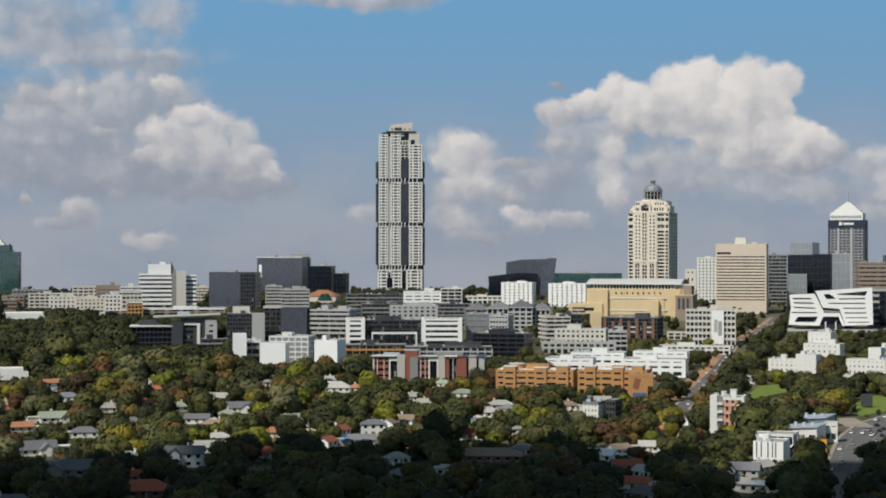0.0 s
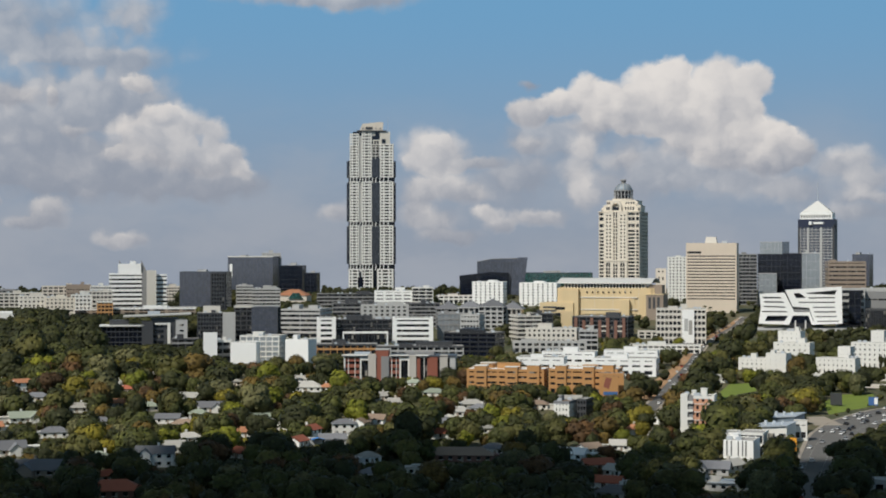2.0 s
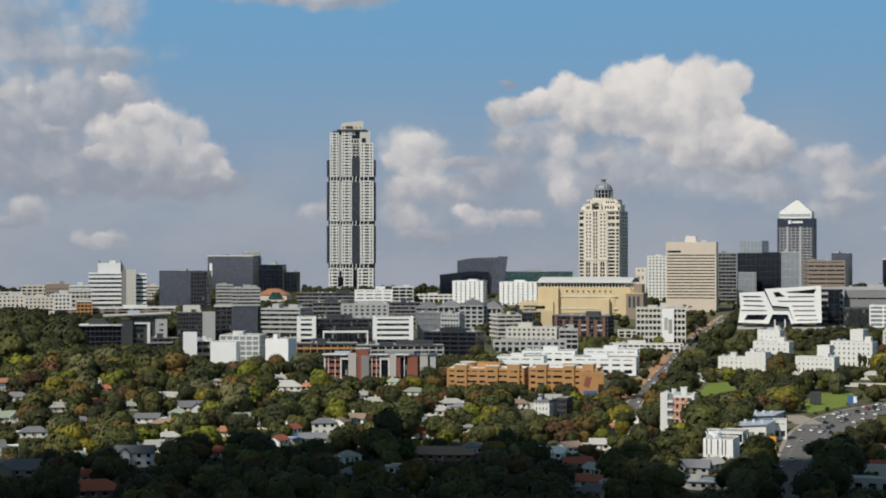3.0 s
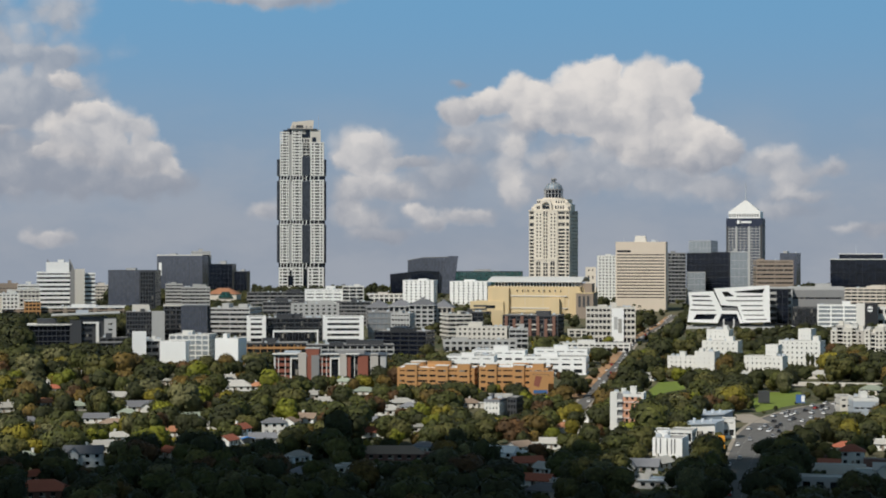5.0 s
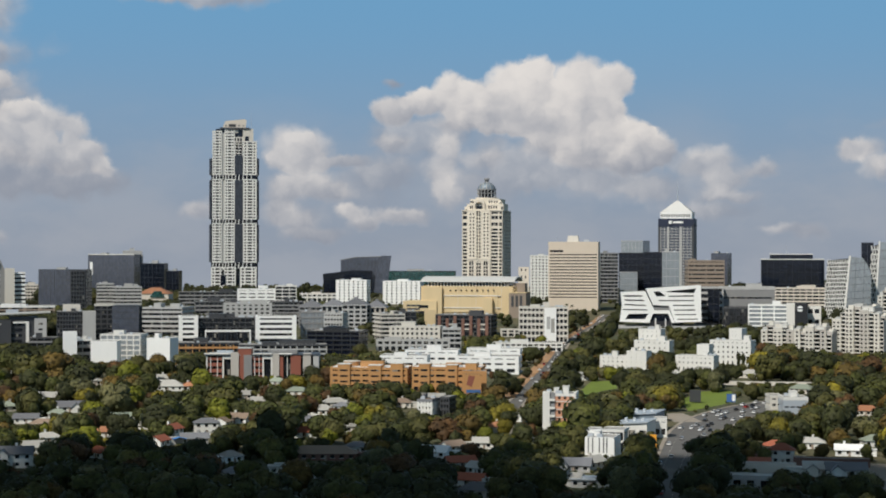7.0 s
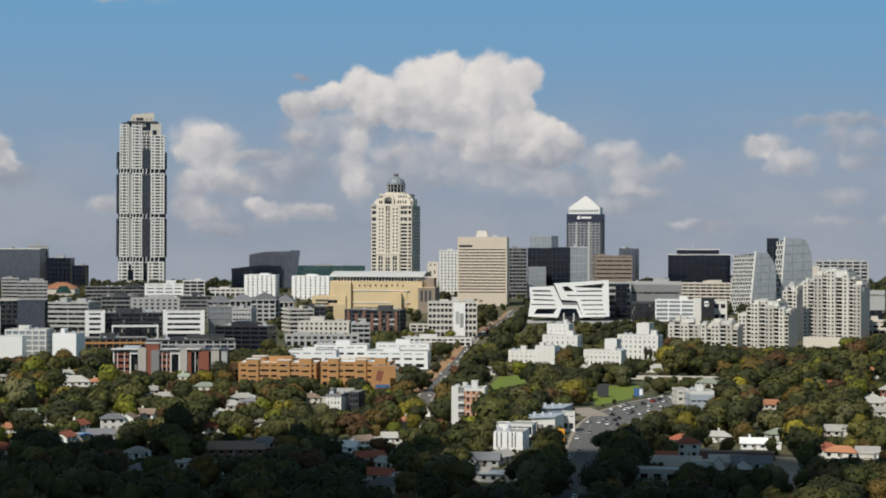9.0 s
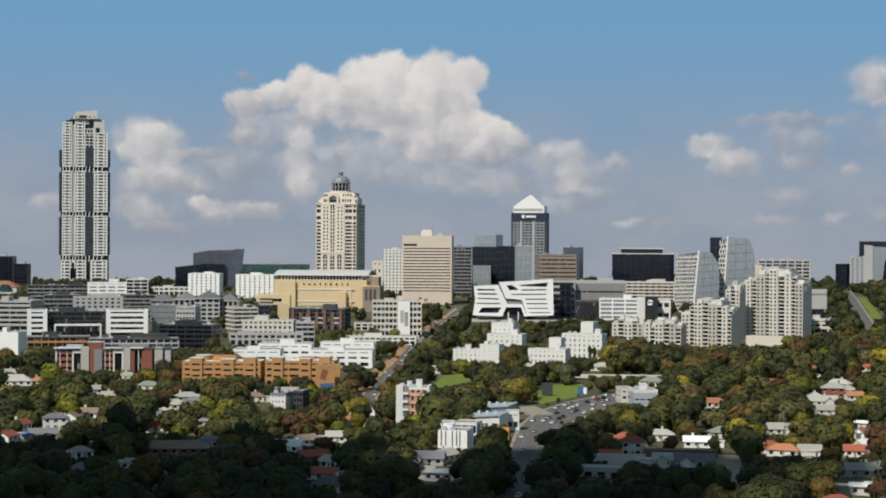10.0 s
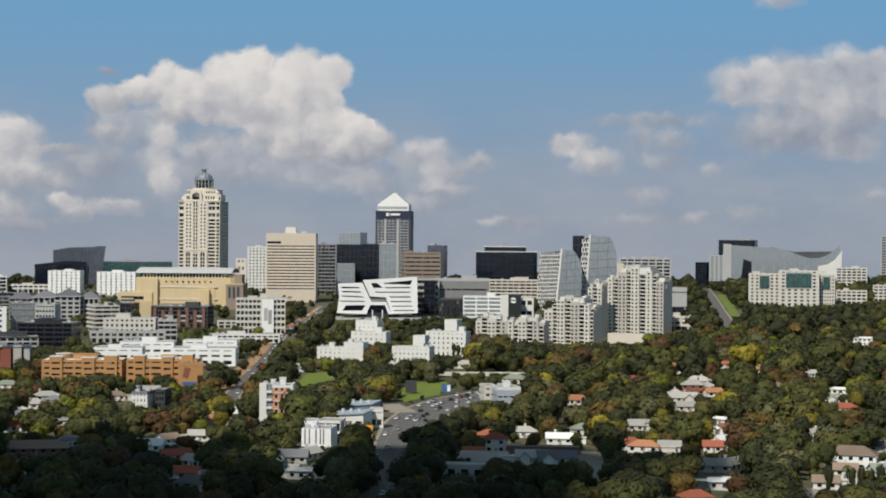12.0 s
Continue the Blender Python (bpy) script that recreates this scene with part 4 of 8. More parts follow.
block(-11.50, 1880, 40.8, 42.8, 31.0, "cream low building with square openings", floors=3, wall=PALE_CREAM, bays=9)
block(-10.98, 1955, 45.6, 51.9, 31.0, "beige office building on the ridge", floors=4, wall=BEIGE)
block(-10.53, 1942, 25.9, 53.3, 31.0, "plain brown brick building on the ridge", floors=3, wall=BROWN, sill=.8)
block(-9.99, 1905, 33.0, 47.3, 31.0, "cream stepped apartment building", floors=5, wall=OFFWHITE)
block(-9.85, 1935, 22.4, 52.1, 31.0, "white small windowed building", floors=4, wall=WHITE)
block(-13.45, 1915, 22.0, 43.5, 31.0, "brown brick office on the slope", floors=3, wall=BROWN, bays=5, depth=16)
block(-11.95, 1850, 27.0, 44.0, 31.5, "cream low apartment building with flat roof", "apartment_building", floors=3, wall=PALE_CREAM, bays=6, sill=.55, pier=.5, depth=14, plant=2)
block(-11.10, 1840, 30.0, 42.0, 31.0, "cream low apartment building with flat roof", "apartment_building", floors=3, wall=STONE, bays=7, sill=.55, pier=.5, depth=14, plant=1)
block(-10.45, 1870, 21.0, 44.5, 31.0, "white stepped low building", floors=3, wall=WHITE, bays=5, sill=.5, pier=.4, depth=14, plant=2)
block(-9.72, 1850, 16.0, 38.0, 30.0, "orange brick low building with white roof edge", floors=2, wall=ORANGE, cap=WHITE, bays=4, depth=14, plant=0)
block(-9.08, 2000, 36.1, 64.6, 26.1, "white office tower with deep dark window bands", floors=8, wall=BRIGHT_WHITE, sill=.56, pier=0, bays=4, depth=26, plant=0)
block(-8.50, 1996, 5.5, 65.2, 24.3, "grey concrete lift shaft of an office tower", name="lift_tower", floors=2, sill=.97, wall=GREY, depth=24, plant=0, bays=0)
block(-8.28, 1994, 10.4, 67.7, 24.3, "plain white stair tower beside window bands", name="stair_tower", floors=2, sill=.97, wall=OFFWHITE, depth=24, plant=0, bays=0)
block(-7.98, 2000, 12.3, 63.3, 24.1, "white office wing with dark window bands", floors=8, wall=BRIGHT_WHITE, sill=.54, pier=0, depth=26, plant=0)
block(-8.96, 2006, 24.6, 75.1, 61.4, "white rooftop plant tower with slanted fins", name="rooftop_tower", floors=1, sill=.9, wall=BRIGHT_WHITE, depth=14, plant=1, bays=0)
FINS = stand("rooftop_fin_pair", -8.86, 2008, 29.6, 78.2, 64.5, "pair of slanting grey rooftop fins", "roof fins", 4, 0)
for fx in (-0.5, 0.30):
    part("fin", Shape().slab([(fx * FINS[1], FINS[2] - 18), (fx * FINS[1] + 9, FINS[2] - 18), (fx * FINS[1] + 0.8, FINS[2]), (fx * FINS[1], FINS[2])], 0, 1.2), GREY, FINS[0])
block(-7.75, 2150, 27.8, 47.6, 22.8, "orange and cream low building", floors=3, wall=BEIGE)
curtain(-6.59, 1900, 54.2, 67.3, 29.9, "dark blue glass office block with latticed bay", BLUE_GLASS, 30, -12, 8, 12)
block(-6.21, 1890, 14.7, 66.2, 30.2, "dark latticed office bay", name="office_bay", floors=10, bays=5, sill=.25, pier=.3, wall=DARK, depth=16, plant=0)
b, bw, bh = curtain(-5.05, 2500, 74.0, 82.0, 35.8, "large blue-grey glass office block with plant room", BLUE_GLASS, 40, -18, 9, 14)
part("roof_edge", Shape().box(-bw / 2 - 0.4, bw / 2 + 0.4, -0.5, 0.6, bh - 0.4, bh + 0.8), WHITE, b)
part("sign_bar", Shape().box(-bw * .46, -bw * .40, -0.5, 0.2, bh * .45, bh * .8), BRIGHT_WHITE, b, "unreadable white lettering as a bar")
block(-4.53, 2520, 26.7, 87.5, 70.9, "pale rooftop plant tower", name="rooftop_tower", floors=2, sill=.7, wall=LIGHT_GREY, depth=16)
curtain(-3.85, 2460, 36.9, 70.4, 35.0, "dark glass stepped office block", BLACK_GLASS, 30, -10, 6, 6)
curtain(-3.24, 2440, 21.4, 60.6, 31.5, "dark glass cube office block", BLACK_GLASS, 24, -10, 5, 4)
block(-5.37, 1980, 18.5, 51.6, 27.5, "grey office building with rooftop plant", floors=5, sill=.5, pier=.1, wall=LIGHT_GREY)
block(-4.69, 1960, 30.6, 48.3, 28.0, "grey and white office building with rooftop plant", floors=4, sill=.5, pier=.1, wall=LIGHT_GREY, plant=3)
b, bw, bh = stand("market_hall", -3.81, 2150, 43.0, 43.3, 25.8, "hall with broad orange tiled hipped roof", "building", 34, -10)
part("hall_wall", Shape().box(-bw / 2 + 1, bw / 2 - 1, 1, 33, -6, bh - 7), BEIGE, b)
part("tiled_roof", Shape().prism([(-bw / 2, 0), (bw / 2, 0), (bw / 2, 34), (-bw / 2, 34)], bh - 7, bh, 0.3, (0, 17)), TILE_ORANGE, b)
part("glass_gable", Shape().slab([(-4, bh - 11), (14, bh - 11), (9, bh - 4), (1, bh - 4)], -0.6, 4), GREEN_GLASS, b)
block(-2.12, 1990, 67.4, 42.0, 25.1, "long grey office building with window bands", floors=3, sill=.42, pier=.05, wall=GREY, cap=DARK, depth=30, plant=2)
block(-0.65, 1900, 40.6, 46.9, 29.6, "white flat-roofed office building with dark roof", floors=2, bays=4, sill=.7, wall=BRIGHT_WHITE, depth=30)
block(0.27, 1895, 22.6, 50.5, 29.7, "white framed glass office building", floors=4, bays=3, wall=WHITE, sill=.25, pier=.1, depth=24)
block(1.26, 2100, 47.5, 37.6, 23.7, "low white building with blue roof line", floors=2, wall=WHITE, roof=TILE_ORANGE)
b, bw, bh = stand("angular_office_building", 2.53, 2330, 88.4, 81.4, 28.1, "dark angular glass office building with leaning prow", "building", 40, 0)
part("low_wing", Shape().slab([(-bw * .48, -6), (bw * .22, -6), (bw * .22, bh * .60), (-bw * .05, bh * .62), (-bw * .5, bh * .53)], 0, 34), BLACK_GLASS, b)
part("high_wing", Shape().slab([(-bw * .24, -6), (bw * .4, -6), (bw * .4, bh * .97), (-bw * .02, bh * .95), (-bw * .24, bh * .88)], 6, 40), BLUE_GLASS, b)
part("prow", Shape().slab([(bw * .24, -6), (bw * .42, -6), (bw * .5, bh), (bw * .36, bh), (bw * .28, bh * .6)], -3, 26), BLUE_GLASS, b)
for k in range(6):
    part("floor_line", Shape().box(-bw * .235, bw * .33, 5.7, 6.3, bh * (.56 + .06 * k), bh * (.56 + .06 * k) + 0.35), DARK, b)
part("roof_edge", Shape().slab([(-bw * .245, bh * .88), (-bw * .02, bh * .95), (bw * .38, bh * .97), (bw * .38, bh * .985), (-bw * .02, bh * .965), (-bw * .245, bh * .895)], 5.6, 8), GREY, b)
curtain(4.60, 2620, 98.1, 58.8, 41.6, "long dark green glass office building", GREEN_GLASS, 30, 0, 4, 16, plant=2)
block(2.41, 2050, 39.9, 54.2, 25.2, "white apartment block with rows of windows", "apartment_building", floors=8, bays=6, sill=.5, pier=.6, wall=BRIGHT_WHITE, turn=-14, depth=20, group="white apartment blocks")
block(4.01, 2050, 47.4, 53.0, 25.3, "white apartment block with rows of windows", "apartment_building", floors=8, bays=7, sill=.5, pier=.6, wall=BRIGHT_WHITE, turn=-14, depth=20, group="white apartment blocks")
block(7.83, 2200, 12.9, 68.0, 45.4, "small beige square tower with open top", name="campanile", floors=4, bays=2, sill=.6, pier=.5, wall=BEIGE, plant=0, depth=14)
block(8.34, 2180, 23.5, 82.4, 32.2, "white stepped apartment tower", "apartment_building", floors=14, bays=5, sill=.55, pier=.55, wall=WHITE, depth=24)
slotted_tower(9.44, 1900, 54.6, 97.0, 25.6)
block(10.54, 2100, 21.0, 85.7, 31.2, "dark office tower with grey balcony bands", floors=14, bays=5, sill=.35, pier=.08, wall=GREY, depth=30)
curtain(11.27, 1990, 29.3, 85.7, 30.8, "black glass office block", BLACK_GLASS, 30, 0, 9, 6, plant=0)
curtain(11.15, 1975, 19.2, 64.6, 31.2, "pale glass office annexe against a black block", PALE_GLASS, 12, 0, 6, 5, plant=0, frame_mat=LIGHT_GREY)
curtain(11.37, 2300, 36.0, 101.0, 80.1, "pale glass sloping penthouse tower", PALE_GLASS, 26, -20, 8, 6, plant=0, frame_mat=LIGHT_GREY)
curtain(11.96, 1970, 22.2, 86.5, 31.5, "black glass office block with slanted end", BLACK_GLASS, 26, 0, 9, 5, plant=0)
curtain(12.48, 1965, 18.5, 86.6, 31.7, "pale glass end of an office block", PALE_GLASS, 26, 0, 7, 4, plant=1, frame_mat=LIGHT_GREY)
block(13.53, 2100, 46.2, 77.1, 44.8, "brown concrete office building with deep horizontal bands", floors=10, bays=2, sill=.66, pier=.04, wall=BROWN, depth=40, turn=6)
curtain(14.06, 2450, 26.9, 85.2, 42.1, "dark glass office tower behind lower roofs", BLUE_GLASS, 26, -12, 9, 4)
block(13.68, 1690, 26.5, 53.8, 20.8, "grey office wing with dark recess", floors=6, bays=2, sill=.4, pier=.1, wall=LIGHT_GREY, depth=24, plant=0)
curtain(13.82, 1680, 10.6, 52.4, 20.7, "dark glass slot between office wings", BLACK_GLASS, 20, 0, 5, 2, plant=0, name="office_wing")
block(14.85, 1700, 51.3, 53.8, 24.5, "long grey concrete office building with slit windows", floors=4, bays=1, sill=.82, pier=.03, wall=GREY, cap=LIGHT_GREY, depth=40, plant=1)
block(14.53, 1670, 23.1, 35.9, 21.3, "dark louvred base of a grey office", name="louvred_base", fixed=True, floors=1, bays=16, sill=.15, pier=.3, wall=DARK, depth=14, plant=0)
block(15.50, 1630, 34.8, 39.4, 23.0, "white framed low office building with grey glazing", floors=2, bays=3, sill=.35, pier=.1, wall=BRIGHT_WHITE, pane=PALE_GLASS, depth=22)
b, bw, bh = block(16.53, 1610, 11.1, 41.7, 24.0, "black box building with round white emblem", floors=1, bays=0, sill=.95, wall=BLACK, depth=16, plant=0)
part("emblem", Shape().slab([(2.6 * math.cos(a) - bw * .1, bh * .8 + 2.6 * math.sin(a)) for a in np.linspace(0, 2 * math.pi, 19)[:-1]], -0.5, 0.2), BRIGHT_WHITE, b, "plain white round emblem disc")
part("emblem_bar", Shape().box(-bw * .1 - 2.7, -bw * .1 + 2.7, -0.6, 0, bh * .8 - .5, bh * .8 + .5), BLACK, b)
block(16.22, 1615, 8.1, 41.0, 23.7, "white rendered stair block", name="stair_block", floors=1, bays=0, sill=.95, wall=WHITE, depth=14, plant=0)
block(16.91, 1625, 12.7, 38.3, 26.6, "white low shop building", name="shop_building", floors=2, bays=2, sill=.5, wall=WHITE, depth=14, plant=0)
block(16.49, 1900, 51.2, 49.4, 28.5, "beige stepped parking building", name="parking_building", floors=4, bays=8, sill=.45, pier=.12, wall=BEIGE, depth=30, plant=2)
block(17.27, 2050, 48.2, 50.0, 37.2, "white low rooftop building", floors=2, bays=5, wall=WHITE, depth=24, plant=2)
b, bw, bh = curtain(16.26, 2000, 67.8, 78.2, 46.8, "black glass office building with thin white roof edge", BLACK_GLASS, 40, 0, 4, 10, frame_mat=BLACK, plant=0)
part("roof_edge", Shape().box(-bw / 2 - 0.5, bw / 2 + 0.5, -0.6, 40.5, bh, bh + 0.9), WHITE, b)
part("penthouse", Shape().box(-bw * .36, bw * .32, 4, 34, bh + 0.9, bh + 5.6), BLACK_GLASS, b)
part("penthouse_roof", Shape().box(-bw * .37, bw * .33, 3, 35, bh + 5.6, bh + 6.5), WHITE, b)
part("mast", Shape().drum(-bw * .1, 20, 0.3, 0.1, bh + 6.5, bh + 17, 6), STEEL, b)
curtain(18.54, 1850, 11.6, 96.1, 36.4, "dark core between glass sails", BLACK_GLASS, 20, 0, 8, 2, name="office_core", plant=0)
block(20.65, 1900, 54.2, 73.1, 47.6, "pale grey office building with open top storeys", floors=5, bays=7, sill=.4, pier=.2, wall=LIGHT_GREY, depth=24, plant=3)
block(19.87, 1890, 7.1, 67.7, 47.6, "beige stair tower of an office", name="stair_tower", floors=4, bays=0, sill=.9, wall=BEIGE, depth=10, plant=0)
# twin apartment complex
def flats(az, dist, width, top, vis, label, turn, depth, heights, storey=3.1):
    """A stepped slab of flats: bays of uneven width, height and setback, deep balconies in every second one, terraces on top, a blank end wall."""
    b, w, h = stand("apartment_building", az, dist, width, top, vis, label, "building", depth, turn, "apartment complex")
    dice = random.Random(int(dist))
    shares = [dice.uniform(0.7, 1.3) * (0.8 if i % 2 else 1.1) for i in range(len(heights))]
    x1 = -w / 2
    for i, share in enumerate(heights):
        mw = w * shares[i] / sum(shares)
        x0, x1, mh = x1, x1 + mw, h * share
        floors = int(mh / storey)
        open_bay = i % 2 == 1
        y0 = (2.0 if open_bay else 0.0) + dice.uniform(0, 1.4)
        wall = WARM_GREY if open_bay else (OFFWHITE, WARM_GREY, OFFWHITE)[i % 3]
        part("flat_wall", Shape().box(x0, x1, y0, depth - dice.uniform(0, 1.5), -6, mh), wall, b)
        part("coping", Shape().box(x0 - 0.15, x1 + 0.15, y0 - 0.2, depth, mh, mh + 0.4), WHITE, b)
        part("roof_terrace", Shape().box(x0 + mw * .15, x1 - mw * .1, y0 + 3.5, depth - 3, mh, mh + dice.uniform(1.2, 3.4)), OFFWHITE if i % 3 else LIGHT_GREY, b)
        if open_bay:
            rail = Shape().box(x0 + 0.1, x1 - 0.1, y0 - 1.9, y0 - 1.75, 0.15, 0.95).box(x0 + 0.1, x1 - 0.1, y0 - 1.9, y0, -0.1, 0.18).mesh(OFFWHITE, "balcony")
            pane = Shape().box(x0 + mw * .08, x1 - mw * .08, y0 - 0.06, y0 + 0.2, 0.3, 2.6).mesh(GLASS, "balcony_door")
            for k in range(floors):
                part("balcony", rail, OFFWHITE, b, at=(0, 0, k * storey + 0.3))
                part("balcony_door", pane, GLASS, b, at=(0, 0, k * storey + 0.3))
            part("balcony_wall", Shape().box(x0 - 0.15, x0 + 0.2, y0 - 2.0, y0, -6, mh + 0.2), OFFWHITE, b)
        else:
            pane = Shape().box(-0.8, 0.8, y0 - 0.05, y0 + 0.2, 1.0, 2.3).mesh(GLASS, "window")
            ledge = Shape().box(-1.0, 1.0, y0 - 0.45, y0, 0.75, 0.98).mesh(OFFWHITE, "ledge")
            for k in range(floors):
                for q in ((0.25, 0.72) if mw > 6 else (0.5,)):
                    part("window", pane, GLASS, b, at=(x0 + mw * q, 0, k * storey + 0.3))
                    if k % 2:
                        part("ledge", ledge, OFFWHITE, b, at=(x0 + mw * q, 0, k * storey + 0.3))
    last = h * heights[-1]
    # grey on the end walls puts their shade into the colour
    for k in range(3):
        part("end_wall", Shape().box(w / 2, w / 2 + 0.4, -0.5 + depth * k / 3, depth * (k + 1) / 3 - 0.5, -6, last * (0.86 + 0.08 * k) + 0.8), WARM_GREY, b)
    part("lift_house", Shape().box(-w * .12, w * .06, depth * .3, depth * .8, h * .9, h + 2.2), LIGHT_GREY, b)
    part("roof_pergola", Shape().box(w * .1, w * .3, 1, depth * .7, h * .9, h + 0.4).box(w * .08, w * .32, 0.6, depth * .75, h + 0.4, h + 0.7), WHITE, b)
    return b, w, h


flats(20.31, 1520, 63.3, 67.4, 8.5, "tall warm grey apartment slab with stepped roof and balconies", -26, 17, (0.72, 0.80, 0.84, 0.86, 0.93, 0.97, 1.0, 0.92, 0.95, 0.88, 0.80))
flats(18.37, 1420, 46.1, 44.1, 6.7, "warm grey stepped apartment slab with balconies", -26, 16, (0.72, 0.86, 0.95, 1.0, 0.93, 0.98, 0.86, 0.82))
flats(19.15, 1500, 16.4, 55.1, 8.2, "narrow apartment wing beside a taller slab", -20, 14, (0.9, 1.0, 0.96))
flats(16.96, 1400, 32.5, 29.0, 11.8, "low white apartment wing with balconies", -18, 14, (0.9, 0.8, 1.0, 0.95, 1.0, 0.85))
flats(15.83, 1440, 27.1, 28.5, 14.9, "grey and white low apartment wing", -8, 14, (0.8, 1.0, 0.9, 1.0, 0.82))
block(20.14, 1430, 33.3, 16.5, 6.7, "plain beige podium wall before apartments", name="podium", floors=1, bays=0, sill=.97, wall=BEIGE, depth=12, turn=-20, plant=0)
block(21.71, 1620, 14.5, 48.9, 23.2, "grey box office building on dark base", floors=2, bays=0, sill=.85, wall=LIGHT_GREY, depth=20, plant=0)
block(21.80, 1560, 25.0, 25.5, 9.9, "low beige building with brick base", floors=2, bays=4, sill=.6, wall=BEIGE, depth=14)
# western skyline
curtain(22.44, 2500, 18.5, 64.6, 28.9, "small black glass tower by the road", BLACK_GLASS, 20, -12, 8, 3, plant=0)
block(22.89, 2480, 19.8, 74.2, 38.8, "white and grey glass office wing", floors=6, bays=3, sill=.3, pier=.3, wall=LIGHT_GREY, pane=PALE_GLASS, depth=24)
curtain(23.55, 2550, 53.8, 95.5, 59.9, "dark glass office tower behind a curved hall", BLACK_GLASS, 26, -8, 8, 6)
for spec, wide_panel in (((24.38, 1920, 33.3, 58.0, 20.0), 0.3), ((25.43, 1900, 41.4, 61.6, 20.0), 0.62), ((26.28, 1915, 17.3, 57.6, 21.1), 0.4)):
    b, bw, bh = block(*spec, "pale apartment block with green glass panels", "apartment_building", floors=6, bays=6, sill=.5, pier=.5, wall=OFFWHITE, pane=GLASS, depth=16, group="green glazed apartments")
    part("green_panel", Shape().box(-bw * wide_panel / 2, bw * wide_panel / 2, -0.35, 0.4, bh * .52, bh * .92), GREEN_GLASS, b)
    part("panel_frame", Shape().box(-bw * wide_panel / 2 - .6, bw * wide_panel / 2 + .6, -0.3, 0.3, bh * .49, bh * .95), LIGHT_GREY, b)
block(27.04, 2300, 37.8, 60.8, 43.9, "low pale stepped houses on the skyline", "apartment_building", floors=3, bays=6, wall=OFFWHITE, depth=14)
block(27.04, 1956, 32.1, 40.5, 24.9, "low pale villa among trees", name="villa", category="house", floors=2, bays=6, wall=OFFWHITE, depth=12)
block(28.15, 2034, 33.1, 44.8, 26.2, "pale low apartment building among trees", "apartment_building", floors=3, bays=6, wall=OFFWHITE, depth=12)
block(28.17, 2600, 23.8, 102.6, 53.5, "slim dark tower with white base", name="glass_tower", floors=14, bays=3, sill=.3, pier=.2, wall=LIGHT_GREY, pane=BLUE_GLASS, depth=20)


def swoop_building(az, dist, width, top, vis):
    b, w, h = stand("curved_roof_office_building", az, dist, width, top, vis, "glass office building with sweeping concave roof line", "building", 40, 0)
    dip = [(-0.02 * w + 0.5 * w * s, h * (0.93 - 0.38 * math.sin(math.pi * (0.04 + 0.86 * s)) ** 1.2 * (0.35 + 0.65 * s) + 0.16 * s ** 3)) for s in np.linspace(0, 1, 12)]
    part("glass_front", Shape().slab([(-0.46 * w, -6), (0.48 * w, -6)] + dip[::-1] + [(-0.46 * w, h)], 0, 30), PALE_GLASS, b)
    part("white_fin", Shape().slab([(-0.5 * w, -6), (-0.43 * w, -6), (-0.43 * w, h * 1.01), (-0.5 * w, h * 1.03)], -1.5, 30), LIGHT_GREY, b)
    part("back_roof", Shape().slab([(-0.1 * w, h * 0.5), (0.42 * w, h * 0.5), (0.49 * w, h * 0.86), (0.1 * w, h * 0.84), (-0.1 * w, h * 0.95)], 30, 50), DARK, b)
    part("white_prow", Shape().slab([(0.30 * w, -6), (0.49 * w, -6), (0.5 * w, h * 0.88), (0.44 * w, h * 0.66), (0.38 * w, h * 0.55), (0.30 * w, h * 0.5)], -1.0, 20), WHITE, b)
    # black glass shape laid on the front in place of a dark reflection
    part("dark_reflection", Shape().slab([(-0.36 * w, -6), (-0.26 * w, -6), (-0.26 * w, h * 0.6), (-0.33 * w, h * 0.66)], -0.4, 1), BLACK_GLASS, b)
    for i in range(1, 8):
        x = -0.43 * w + i * 0.09 * w
        part("mullion", Shape().box(x - 0.2, x + 0.2, -0.25, 0.5, -6, h * 0.5), LIGHT_GREY, b)


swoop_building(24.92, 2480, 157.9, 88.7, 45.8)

# ---------------------------------------------------------------- the middle distance
block(-13.58, 1900, 16.9, 39.8, 22.4, "brown brick office by trees", floors=3, wall=BROWN, depth=20)
block(-13.20, 1802, 46.1, 28.9, 21.1, "white shallow-pitched shed roof among trees", name="shed", floors=1, bays=0, sill=.9, wall=BRIGHT_WHITE, depth=40, plant=0, roof=BRIGHT_WHITE)
block(-10.16, 1862, 55.0, 29.8, 22.9, "low hall with white roof and brick wall", name="market_hall", floors=1, bays=4, sill=.5, wall=BROWN, cap=BRIGHT_WHITE, depth=30, plant=0)
block(-8.27, 1856, 92.5, 30.8, 22.8, "long low white-roofed hall", name="market_hall", floors=1, bays=6, sill=.4, wall=BROWN, cap=BRIGHT_WHITE, depth=40, plant=2)
